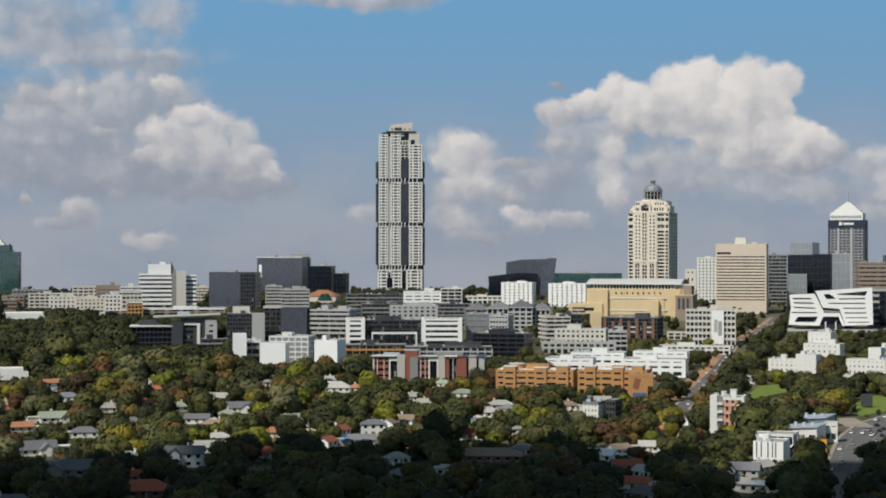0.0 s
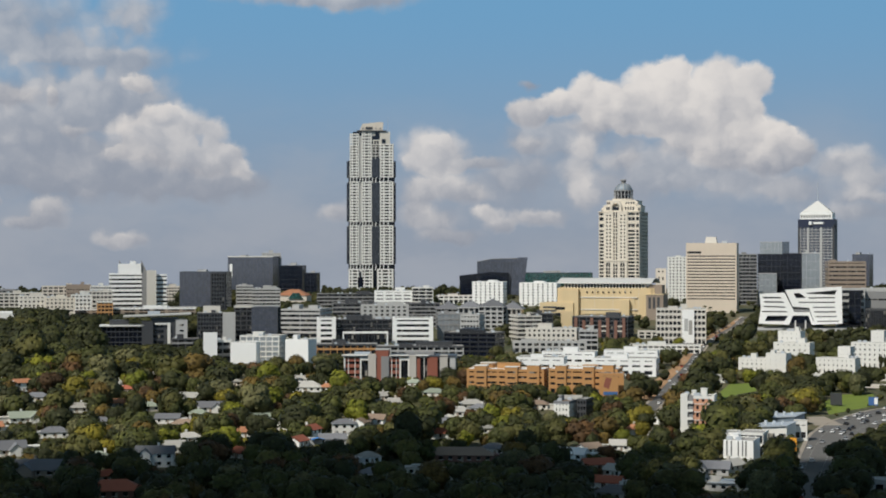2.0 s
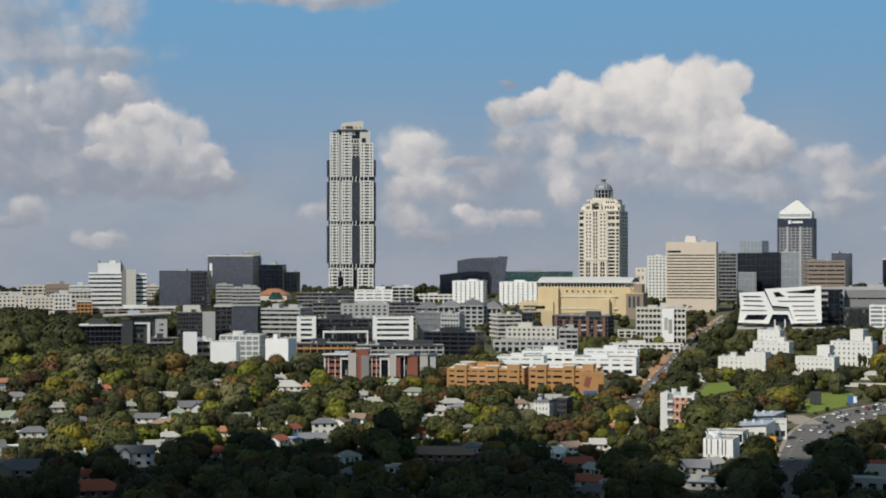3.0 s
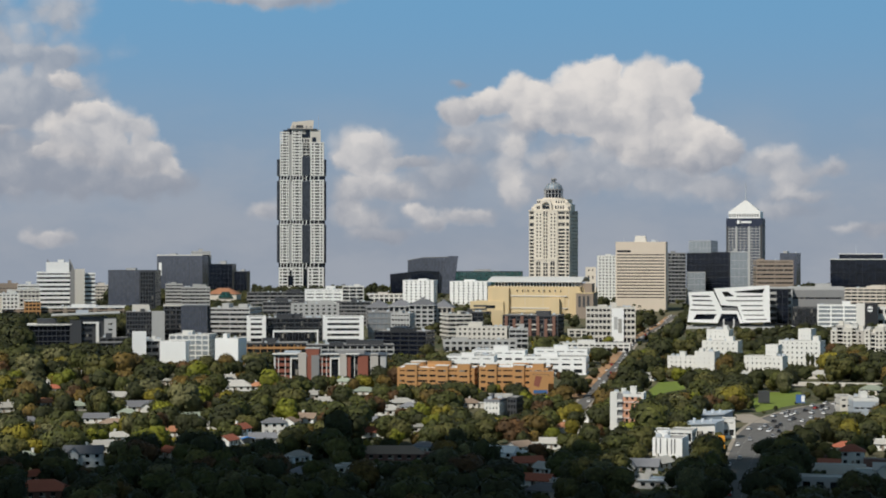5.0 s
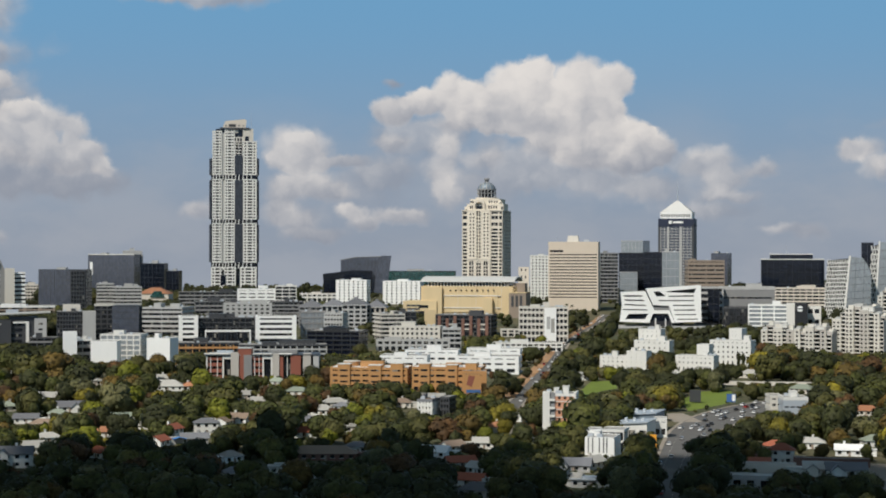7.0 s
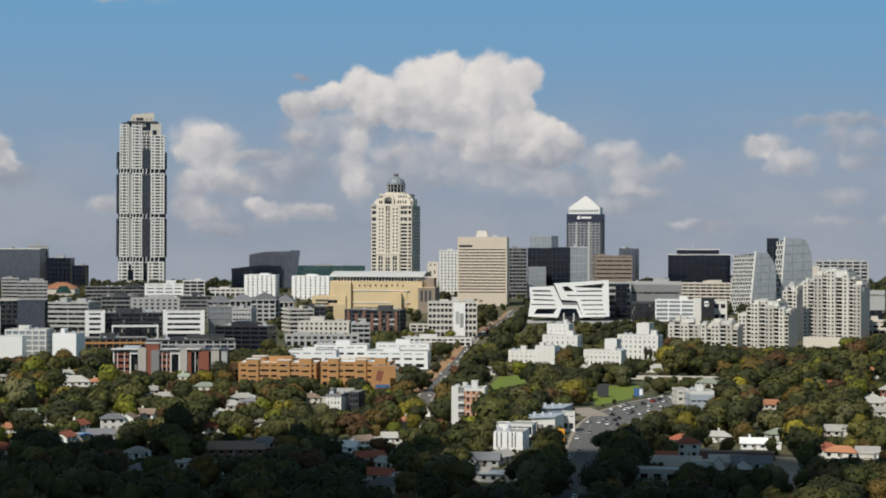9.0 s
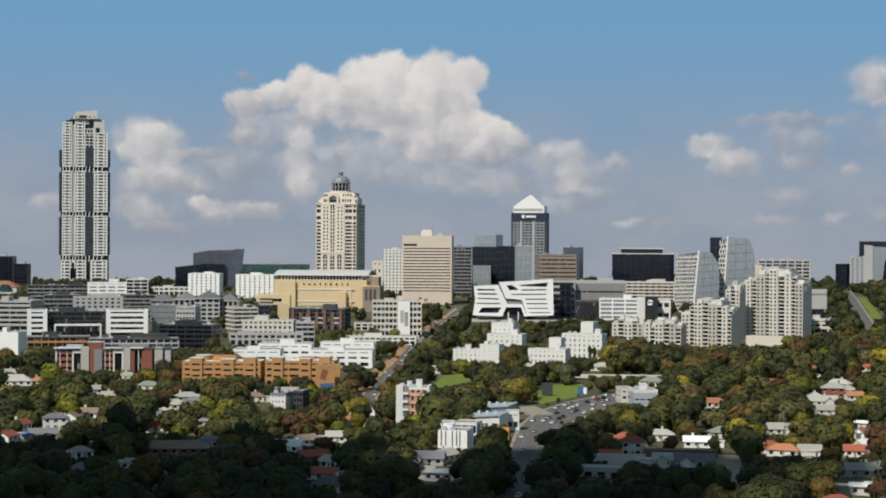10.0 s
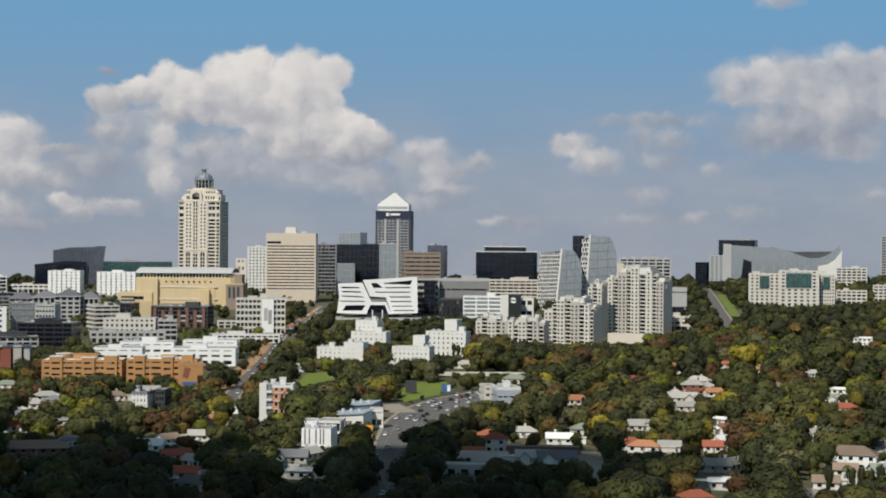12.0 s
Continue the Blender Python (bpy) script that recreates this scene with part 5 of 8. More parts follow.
def slant_office(az, dist, width, top, vis):
    """A cluster of dark offices under thin roof plates: glass wing, lift tower, framed bay, plain gable."""
    b, w, h = stand("dark_office_cluster", az, dist, width, top, vis, "dark office cluster with thin slanting roof plates and grey gable", "building", 30, 0)
    x = lambda f: -w / 2 + w * f
    part("glass_wing", Shape().box(x(0.0), x(0.46), 0.5, 20, -6, h * .60), BLACK_GLASS, b)
    for k in range(4):
        part("wing_floor", Shape().box(x(-.01), x(0.46), 0, 20.5, h * .15 * k, h * .15 * k + 0.7), DARK, b)
    for k in range(9):
        part("wing_mullion", Shape().box(x(.05 * k) - 0.15, x(.05 * k) + 0.15, 0.1, 0.8, -6, h * .6), DARK, b)
    part("wing_roof", Shape().box(x(-.03), x(0.47), -1.5, 22, h * .62, h * .655), WHITE, b)
    part("wing_plant", Shape().box(x(.08), x(.3), 5, 14, h * .655, h * .80), DARK, b)
    part("lift_tower", Shape().box(x(.45), x(.58), -1.5, 14, -6, h * .76), DARK, b)
    part("dark_hall", Shape().box(x(.56), x(.88), 1.0, 28, -6, h * .84), DARK, b)
    for k in range(4):
        part("hall_window", Shape().box(x(.585), x(.70), 0.6, 1.4, h * (.12 + .16 * k), h * (.20 + .16 * k)), GLASS, b)
    part("bay_frame", Shape().box(x(.60), x(.78), -0.6, 2, h * .66, h * .71).box(x(.745), x(.78), -0.6, 2, -6, h * .66), WHITE, b)
    part("gable", Shape().box(x(.84), x(.975), -0.8, 26, -6, h * .80), LIGHT_GREY, b)
    for k in range(3):
        part("gable_window", Shape().box(x(.885), x(.93), -0.95, 0, h * (.3 + .16 * k), h * (.35 + .16 * k)), GLASS, b)
    part("slanting_roof", Shape().slab([(x(.24), h * .88), (x(1.02), h * .95), (x(1.02), h * .98), (x(.24), h * .91)], -2.5, 30), LIGHT_GREY, b)
    part("roof_rim", Shape().slab([(x(.24), h * .91), (x(1.02), h * .98), (x(1.02), h), (x(.24), h * .925)], -2.6, -2.0), WHITE, b)
    part("roof_plant", Shape().box(x(.52), x(.66), 6, 14, h * .93, h * 1.04), STEEL, b)


slant_office(-8.45, 1480, 70.0, 37.7, 11.5)
block(-7.23, 1468, 22.7, 17.4, 9.1, "low grey annexe with white roof plant", floors=1, bays=4, sill=.42, pier=.05, wall=GREY, cap=DARK, depth=16)
block(-6.45, 1480, 21.1, 37.5, 15.8, "black and white patterned glass office", floors=8, bays=9, sill=.3, pier=.3, wall=DARK, depth=24)
block(-6.40, 1500, 14.0, 42.4, 35.4, "cream rooftop block on an office", name="rooftop_tower", floors=1, bays=0, sill=.95, wall=OFFWHITE, depth=14, plant=0)
block(-5.86, 1470, 10.1, 37.7, 16.2, "pale grey plain office wing", name="office_wing", floors=2, bays=0, sill=.96, wall=LIGHT_GREY, depth=20, plant=0)
block(-5.40, 1500, 15.9, 42.4, 14.7, "dark office block with cream top", floors=5, bays=3, sill=.3, pier=.2, wall=DARK, cap=OFFWHITE, depth=20, plant=0)
curtain(-4.69, 1460, 23.7, 42.5, 18.3, "dark blue glass box with scattered square panels", BLUE_GLASS, 26, -6, 7, 9, plant=0)
block(-3.42, 1560, 45.4, 38.1, 11.7, "light grey office building with continuous window bands", floors=6, bays=2, sill=.5, pier=.03, wall=LIGHT_GREY, depth=40, turn=-16, plant=3)
block(-1.87, 1700, 42.7, 39.2, 27.4, "long low grey office with curved roof", floors=2, bays=10, sill=.42, pier=.05, wall=GREY, cap=DARK, depth=30, plant=2)
block(-0.93, 1640, 43.8, 39.2, 26.3, "grey and white office with square windows", floors=3, bays=8, sill=.5, pier=.5, wall=LIGHT_GREY, depth=24, plant=3)
block(0.29, 1680, 31.7, 39.7, 25.4, "grey office with dark flat roof", floors=3, bays=7, sill=.42, pier=.05, wall=GREY, cap=DARK, depth=24)
block(-2.79, 1500, 16.0, 32.3, 11.6, "white end block with dark horizontal window slots", floors=5, bays=1, sill=.55, pier=.1, wall=BRIGHT_WHITE, ends=1.8, depth=30, plant=0)
block(-1.57, 1515, 50.4, 30.8, 11.8, "dark glass office centre between white ends", floors=5, bays=10, sill=.2, pier=.06, wall=DARK, depth=26, plant=4)
block(-0.04, 1490, 33.7, 32.6, 11.1, "white end block with dark horizontal window slots", floors=5, bays=1, sill=.55, pier=.05, wall=BRIGHT_WHITE, ends=2.0, depth=30, plant=0)
block(-1.55, 1470, 36.9, 21.8, 12.1, "white framed glass entrance portal", name="entrance_portal", fixed=True, floors=1, bays=7, sill=.08, pier=.06, wall=DARK, cap=BRIGHT_WHITE, ends=1.0, depth=14, plant=0)
block(1.14, 1520, 21.5, 35.4, 14.4, "grey glass office with framed mullions", floors=5, bays=6, sill=.2, pier=.15, wall=GREY, pane=PALE_GLASS, depth=24)
block(1.87, 1500, 20.7, 35.1, 15.4, "pale panelled office with small slots", floors=6, bays=6, sill=.6, pier=.3, wall=LIGHT_GREY, depth=24, turn=-12)
def pyramid_office(az, dist, width, top, vis, wall):
    b, bw, bh = stand("office_pavilion", az, dist, width, top, vis, "stone office pavilion with dark pyramid roof", "building", 22, -8, "pyramid roofed offices")
    part("glazing", Shape().box(-bw / 2 + 0.6, bw / 2 - 0.6, 0.6, 21.4, -6, bh - 6.5), GLASS, b)
    for k in range(int((bh - 6) / 3.8)):
        part("band", Shape().box(-bw / 2, bw / 2, 0, 22, k * 3.8, k * 3.8 + 1.6), wall, b)
    for k in range(5):
        x = -bw / 2 + bw * k / 4
        part("pier", Shape().box(max(x - 0.8, -bw / 2), min(x + 0.8, bw / 2), 0.05, 1, -6, bh - 6.5), wall, b)
    part("eave", Shape().box(-bw / 2 - 1, bw / 2 + 1, -1, 23, bh - 6.8, bh - 6), wall, b)
    part("pyramid_roof", Shape().prism([(-bw / 2 - 0.8, -0.8), (bw / 2 + 0.8, -0.8), (bw / 2 + 0.8, 22.8), (-bw / 2 - 0.8, 22.8)], bh - 6, bh - 1, 0.25, (0, 11)), TILE_GREY, b)
    part("roof_light", Shape().box(-1.5, 1.5, 9.5, 12.5, bh - 1.2, bh + 0.6), TILE_GREY, b)


pyramid_office(1.10, 1640, 23.7, 41.8, 29.4, GREY)
pyramid_office(1.80, 1620, 22.4, 43.4, 29.1, LIGHT_GREY)
pyramid_office(2.50, 1600, 25.1, 44.9, 27.8, LIGHT_GREY)
pyramid_office(3.16, 1610, 20.2, 42.6, 27.5, WARM_GREY)
block(1.92, 1380, 47.2, 25.3, 3.6, "black office building with stepped horizontal bands", floors=5, bays=6, sill=.35, pier=.08, wall=BLACK, pane=BLACK_GLASS, depth=30, turn=-14, plant=3)
block(3.54, 1520, 27.6, 33.6, 9.8, "rounded grey office building with white bands", floors=6, bays=3, sill=.45, pier=.05, wall=OFFWHITE, depth=26, turn=16)
block(4.06, 1530, 19.1, 35.2, 21.3, "dark glazed upper office wing", floors=3, bays=4, sill=.2, pier=.1, wall=DARK, depth=20)
block(4.42, 1450, 43.5, 26.0, 12.4, "cream office building with rows of square windows", floors=3, bays=10, sill=.5, pier=.5, wall=OFFWHITE, depth=20, turn=-8)
block(4.31, 1408, 58.0, 17.1, 7.4, "light grey office row with gabled bays", floors=2, bays=11, sill=.4, pier=.35, wall=LIGHT_GREY, depth=18)
block(5.54, 1440, 15.2, 24.7, 10.3, "grey office with pale balcony bands", floors=4, bays=3, sill=.4, pier=.08, wall=LIGHT_GREY, depth=18)
b, bw, bh = block(6.02, 1560, 54.3, 31.5, 5.6, "brown brick and dark glass office building", floors=5, bays=8, sill=.3, pier=.1, wall=DARK, cap=DARK, depth=30, turn=-12, plant=2)
for k in range(7):
    x = -bw / 2 + bw * (k + .5) / 7
    part("brick_pier", Shape().box(x - 1.3, x + 1.3, -0.9, 1, -6, bh * (.82 if k % 2 else .94)), BROWN_BRICK, b)
    for share in ((.3, .52) if k % 2 else ()):
        part("pale_band", Shape().box(x + 1.3, x + bw / 7 - 1.3, -0.5, 1, bh * share, bh * (share + .06)), OFFWHITE, b)
block(4.87, 1600, 11.0, 34.5, 18.5, "cream concrete pylon beside the hall", name="pylon", floors=1, bays=0, sill=.96, wall=CREAM, depth=8, plant=0)
block(8.46, 1500, 41.0, 40.3, 17.0, "white and grey office building with advertisement banner", floors=6, bays=12, sill=.44, pier=.24, wall=OFFWHITE, depth=24, plant=2)
BANNER = stand("advertising_banner", 8.68, 1498, 10.1, 39.5, 17.1, "tall white advertising banner on an office front", "banner", 1.0, 0)
part("cloth", Shape().box(-BANNER[1] / 2, BANNER[1] / 2, 0, 0.6, 2, BANNER[2]), BRIGHT_WHITE, BANNER[0])
part("printed_shape", Shape().box(-BANNER[1] * .3, BANNER[1] * .0, -0.08, 0.1, BANNER[2] * .4, BANNER[2] * .75), LIGHT_GREY, BANNER[0])
part("printed_shape", Shape().box(BANNER[1] * .05, BANNER[1] * .35, -0.08, 0.1, BANNER[2] * .3, BANNER[2] * .7), TILE_PALE, BANNER[0])
block(8.17, 1556, 58.4, 19.3, 12.5, "low pale shop terrace", name="shop_building", floors=1, bays=10, sill=.3, wall=OFFWHITE, depth=14)
block(7.96, 1414, 54.9, 14.7, 7.6, "long low white flat-roofed building", name="shop_building", floors=1, bays=12, sill=.45, wall=WHITE, depth=16)
# white terraces and the orange offices
block(4.07, 1190, 33.8, 17.2, 6.8, "white modern flat-roofed terrace", "apartment_building", floors=3, bays=4, sill=.68, pier=.3, wall=BRIGHT_WHITE, depth=24, turn=-6, group="white terraces")
block(4.95, 1230, 38.3, 18.8, 8.8, "white modern flat-roofed terrace", "apartment_building", floors=3, bays=5, sill=.68, pier=.3, wall=BRIGHT_WHITE, depth=20, turn=-6, group="white terraces")
block(6.73, 1200, 44.6, 16.2, 5.7, "white modern flat-roofed terrace", "apartment_building", floors=3, bays=5, sill=.66, pier=.3, wall=BRIGHT_WHITE, depth=24, turn=-6, group="white terraces")
block(6.91, 1260, 39.0, 18.3, 9.2, "white modern flat-roofed terrace", "apartment_building", floors=3, bays=5, sill=.68, pier=.3, wall=BRIGHT_WHITE, depth=16, turn=-6, group="white terraces")
for spec, bays in (((3.00, 1075, 49.8, 16.6, 6.8), 5), ((5.47, 1060, 44.2, 17.8, 7.5), 6)):
    b, bw, bh = block(*spec, "orange face-brick office building with dark window slots", floors=4, bays=bays, sill=.62, pier=.16, wall=ORANGE, depth=26, turn=-8, roof=BRIGHT_WHITE, plant=1, group="orange brick offices")
    for f, rise, deep in ((-.32, 1.8, 9), (.08, 1.2, 7), (.36, 2.4, 10)):
        part("raised_parapet", Shape().box(bw * f - bw * .08, bw * f + bw * .08, -1.0, deep, -6, bh + rise), ORANGE, b)
        part("parapet_coping", Shape().box(bw * f - bw * .085, bw * f + bw * .085, -1.2, deep + .2, bh + rise, bh + rise + 0.3), WHITE, b)
        for k in range(4):
            part("slot_window", Shape().box(bw * f - bw * .05, bw * f + bw * .05, -1.12, 0, bh * (.12 + .24 * k), bh * (.19 + .24 * k)), GLASS, b)
b, bw, bh = stand("roof_turret", 2.37, 1090, 9.6, 19.0, 13.9, "round orange brick roof turret", "turret", 10, 0)
part("drum", Shape().drum(0, 5, bw / 2, bw / 2, -6, bh, 20), ORANGE, b)
part("drum_cap", Shape().drum(0, 5, bw / 2 + 0.4, bw / 2 + 0.4, bh, bh + 0.5, 20), BEIGE, b)
block(6.27, 1050, 14.3, 16.2, 1.8, "orange brick end pavilion with painted mural", name="pavilion", floors=2, bays=2, sill=.7, pier=.4, wall=ORANGE, depth=16, plant=0)
# red brick offices
def brick_office(az, dist, width, top, vis):
    """Red brick offices in bays: banded brick, white frames, dark glass, pale stone fins and a brick tower."""
    b, w, h = stand("brick_office_building", az, dist, width, top, vis, "red brick office building with white framed bays and stone fins", "building", 28, -5)
    low = h * .78
    x = lambda f: -w / 2 + w * f
    part("glazing", Shape().box(x(0), x(1), 0.8, 27, -6, low - 0.6), GLASS, b)
    part("flat_roof", Shape().box(x(-.01), x(.30), -1.2, 28, low, low + 0.5), LIGHT_GREY, b)
    part("flat_roof", Shape().box(x(.40), x(1.0), -1.2, 28, low + 0.3, low + 0.8), DARK, b)
    part("roof_plant", Shape().box(x(.08), x(.22), 8, 18, low + 0.5, low + 2.4), STEEL, b)
    part("roof_plant", Shape().box(x(.55), x(.8), 8, 20, low + 0.8, low + 2.6), GREY, b)
    for f0, f1 in ((.02, .14), (.40, .50)):
        for k in range(4):
            part("brick_band", Shape().box(x(f0), x(f1), -0.2, 2, low * (.06 + .25 * k), low * (.20 + .25 * k)), RED_BRICK, b)
    for f in (0.0, .145, .50, .575):
        part("white_frame", Shape().box(x(f), x(f) + 0.9, -0.7, 2, -6, low + 0.2), WHITE, b)
    for f0, f1 in ((.145, .22), (.50, .585)):
        part("white_lintel", Shape().box(x(f0) + 0.9, x(f1), -0.6, 1.5, low * .86, low * .97), WHITE, b)
    part("stone_fin", Shape().box(x(.22), x(.29), -1.4, 8, -6, h * .86), WARM_GREY, b)
    part("brick_tower", Shape().box(x(.285), x(.40), -0.6, 12, -6, h), RED_BRICK, b)
    part("tower_cap", Shape().box(x(.28), x(.405), -0.9, 12.4, h, h + 0.5), LIGHT_GREY, b)
    part("slate_fin", Shape().box(x(.34), x(.405), -1.6, 4, -6, h * .72), GREY, b)
    part("tower_foot", Shape().box(x(.335), x(.41), -1.0, 3, -6, h * .80), GREY, b)
    for f0, f1 in ((-.02, .21), (.41, .58), (.64, .76)):
        part("roof_plate", Shape().box(x(f0), x(f1), -2.2, 6, low + 0.85, low + 1.2), WHITE, b)
    for f in (.04, .10, .43, .47, .68, .72):
        part("mullion", Shape().box(x(f) - 0.2, x(f) + 0.2, -0.5, 1.2, -6, low), WHITE, b)
    part("stone_fin", Shape().box(x(.59), x(.65), -1.4, 6, -6, low + 0.9), WARM_GREY, b)
    part("brick_pier", Shape().box(x(.655), x(.685), -0.8, 3, -6, low), RED_BRICK, b)
    part("brick_pier", Shape().box(x(.75), x(.84), -0.9, 8, -6, low + 0.2), RED_BRICK, b)
    part("stone_fin", Shape().box(x(.86), x(.93), -1.0, 10, -6, low + 1.2), WARM_GREY, b)
    part("stone_fin", Shape().box(x(.95), x(1.0), -0.6, 10, -6, low + 0.6), LIGHT_GREY, b)


brick_office(-0.40, 1155, 74.0, 23.7, 6.0)
block(-2.23, 1396, 52.5, 15.8, 7.1, "long orange brick parking building with dark roof", name="parking_building", floors=2, bays=10, sill=.4, pier=.1, wall=ORANGE, cap=DARK, depth=24)
block(0.18, 1342, 65.7, 16.8, 5.8, "long low office with dark flat roof", floors=2, bays=12, sill=.35, pier=.15, wall=LIGHT_GREY, cap=DARK, depth=24, plant=3)
# white glass offices by the trees
block(-6.45, 1310, 9.8, 28.6, 11.5, "white slab tower of an office", name="fin_wall", floors=1, bays=0, sill=.97, wall=BRIGHT_WHITE, depth=8, plant=0)
block(-6.06, 1320, 13.1, 22.8, 10.8, "grey banded office wing", floors=3, bays=2, sill=.4, pier=.1, wall=GREY, cap=WHITE, depth=20)
block(-5.35, 1300, 21.0, 22.0, 6.6, "white translucent glass office front", floors=2, bays=0, sill=.97, pier=0, wall=BRIGHT_WHITE, depth=16, turn=-10, plant=0)
block(-4.78, 1330, 34.8, 25.5, 6.8, "white framed grey glass office", floors=3, bays=6, sill=.25, pier=.15, wall=WHITE, pane=PALE_GLASS, depth=24, turn=-14)
block(-3.59, 1310, 22.5, 23.5, 5.8, "white office block with balconies at its end", floors=4, bays=1, sill=.9, pier=0, wall=BRIGHT_WHITE, depth=18, turn=-20)
block(-13.36, 1204, 27.2, 11.5, 4.1, "white roofed low hall among trees", name="hall", floors=1, bays=0, sill=.9, wall=BRIGHT_WHITE, roof=BRIGHT_WHITE, depth=16, plant=0)
# white stepped apartments in the park
block(10.82, 1250, 25.1, 14.3, 4.6, "white stepped apartment building in a park", "apartment_building", floors=3, bays=6, sill=.66, pier=.68, wall=WHITE, depth=12, turn=-18, group="park apartments", plant=1)
block(11.49, 1235, 17.1, 18.4, 5.3, "white end tower of a park apartment building", "apartment_building", floors=4, bays=3, sill=.68, pier=.72, wall=WHITE, depth=12, turn=-18, group="park apartments", plant=1)
block(11.96, 1360, 30.1, 19.7, 10.9, "white stepped apartment building in a park", "apartment_building", floors=3, bays=6, sill=.66, pier=.68, wall=WHITE, depth=12, turn=-18, group="park apartments", plant=1)
block(11.89, 1375, 20.3, 27.6, 17.7, "white end tower of a park apartment building", "apartment_building", floors=5, bays=4, sill=.68, pier=.7, wall=WHITE, depth=12, turn=-18, group="park apartments", plant=1)
block(13.31, 1230, 29.3, 15.9, 3.7, "white stepped apartment building in a park", "apartment_building", floors=4, bays=8, sill=.66, pier=.68, wall=WHITE, depth=12, turn=-18, group="park apartments", plant=1)
block(13.56, 1245, 11.4, 22.8, 11.3, "white end tower of a park apartment building", "apartment_building", floors=5, bays=3, sill=.68, pier=.7, wall=WHITE, depth=10, turn=-18, group="park apartments", plant=0)
block(14.42, 1290, 32.4, 23.6, 5.7, "white stepped apartment building in a park", "apartment_building", floors=5, bays=8, sill=.62, pier=.66, wall=WHITE, depth=12, turn=-18, group="park apartments", plant=1)
block(14.58, 1310, 12.7, 31.1, 19.8, "white end tower of a park apartment building", "apartment_building", floors=7, bays=3, sill=.68, pier=.7, wall=WHITE, depth=12, turn=-18, group="park apartments", plant=0)

# ---------------------------------------------------------------- roads, lawns and verges
def ribbon(points, width, lift, material, step=8.0):
    """A strip along a line in plan, draped on the ground; width may change from end to end."""
    line = [Vector(p) for p in points]
    wide = width if isinstance(width, (list, tuple)) else [width] * len(line)
    dense, breadth = [], []
    for i in range(len(line) - 1):
        a, b = line[i], line[i + 1]
        n = max(1, int((b - a).length / step))
        for k in range(n):
            dense.append(a.lerp(b, k / n)), breadth.append(wide[i] + (wide[i + 1] - wide[i]) * k / n)
    dense.append(line[-1]), breadth.append(wide[-1])
    for _ in range(3):
        dense = [dense[0]] + [(dense[i - 1] + dense[i] * 2 + dense[i + 1]) / 4 for i in range(1, len(dense) - 1)] + [dense[-1]]
    verts, faces = [], []
    for i, p in enumerate(dense):
        way = (dense[min(i + 1, len(dense) - 1)] - dense[max(i - 1, 0)]).normalized()
        side = Vector((way.y, -way.x)) * breadth[i] / 2
        for q in (p - side, p + side):
            verts.append((q.x, q.y, float(lie(q.x, q.y)) + lift))
        for q in (p + side, p - side):
            verts.append((q.x, q.y, float(lie(q.x, q.y)) - 1.0))
        if i:
            k = 4 * i
            faces += [(k - 4, k - 3, k + 1, k), (k - 3, k - 2, k + 2, k + 1), (k, k + 3, k - 1, k - 4)]
    return Shape().add(verts, faces), dense, breadth


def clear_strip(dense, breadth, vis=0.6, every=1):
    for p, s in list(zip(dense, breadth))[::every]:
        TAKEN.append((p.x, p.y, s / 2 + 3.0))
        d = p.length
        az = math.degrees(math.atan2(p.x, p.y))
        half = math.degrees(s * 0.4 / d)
        SIGHT_LINES.append((az - half, az + half, d, float(lie(p.x, p.y)) + vis))


def road(name, points, width, label, material=ASPHALT, lift=0.12, vis=0.6, kerb=True):
    shape, dense, breadth = ribbon(points, width, lift, material)
    ob = tagged(new(name, shape.mesh(material, name)), label, "road", kind="structure")
    clear_strip(dense, breadth, vis)
    if kerb:
        for sign in (-1, 1):
            edge = []
            for i, p in enumerate(dense):
                way = (dense[min(i + 1, len(dense) - 1)] - dense[max(i - 1, 0)]).normalized()
                edge.append(p + Vector((way.y, -way.x)) * sign * (breadth[i] / 2 + 0.9))
            shape, _, _ = ribbon(edge, 1.8, lift + 0.13, PAVING)
            part("kerb", shape, PAVING, ob)
    return ob, dense, breadth


HIGHWAY = [(121.1, 563.1), (133.5, 613.7), (153.4, 693.2), (175.7, 774.3), (198.1, 845.1), (221.0, 897.2), (246.6, 940.2), (269.7, 973.3), (293.8, 995.6)]
highway, hw_line, hw_wide = road("road", HIGHWAY, [11, 11, 13, 15, 21, 27, 27, 22, 18], "wide grey asphalt arterial road with traffic")
dash = Shape()
for i in range(1, len(hw_line) - 1):
    way = (hw_line[i + 1] - hw_line[i - 1]).normalized()
    for off in (-0.25, 0.25):
        p = hw_line[i] + Vector((way.y, -way.x)) * off * hw_wide[i]
        q, s = p + way * 3.0, Vector((way.y, -way.x)) * 0.12
        k = len(dash.v)
        dash.add([(a.x, a.y, float(lie(a.x, a.y)) + 0.15) for a in (p - s, p + s, q + s, q - s)], [(0, 1, 2, 3)])
tagged(part("lane_mark", dash, PAINT, highway), "worn white lane marks", kind="stuff")
CROSS = [(205.9, 888.5), (206.2, 910.9), (205.5, 929.5)]
road("side_road", CROSS, 14, "short sandy side road at a junction", PAVING, 0.14, kerb=False)
STREET = [(126.5, 966.0), (143.4, 1042.2), (163.7, 1138.3), (196.6, 1293.1), (239.4, 1488.9), (274.5, 1600.6), (306.3, 1704.7), (333.4, 1805.5)]
road("street", STREET, 7.5, "asphalt street climbing to the business district")
WORKS = [(130.0, 1019.7), (153.3, 1129.7), (183.9, 1256.6), (221.9, 1432.9), (247.6, 1528.1), (288.3, 1651.0), (321.9, 1779.1)]
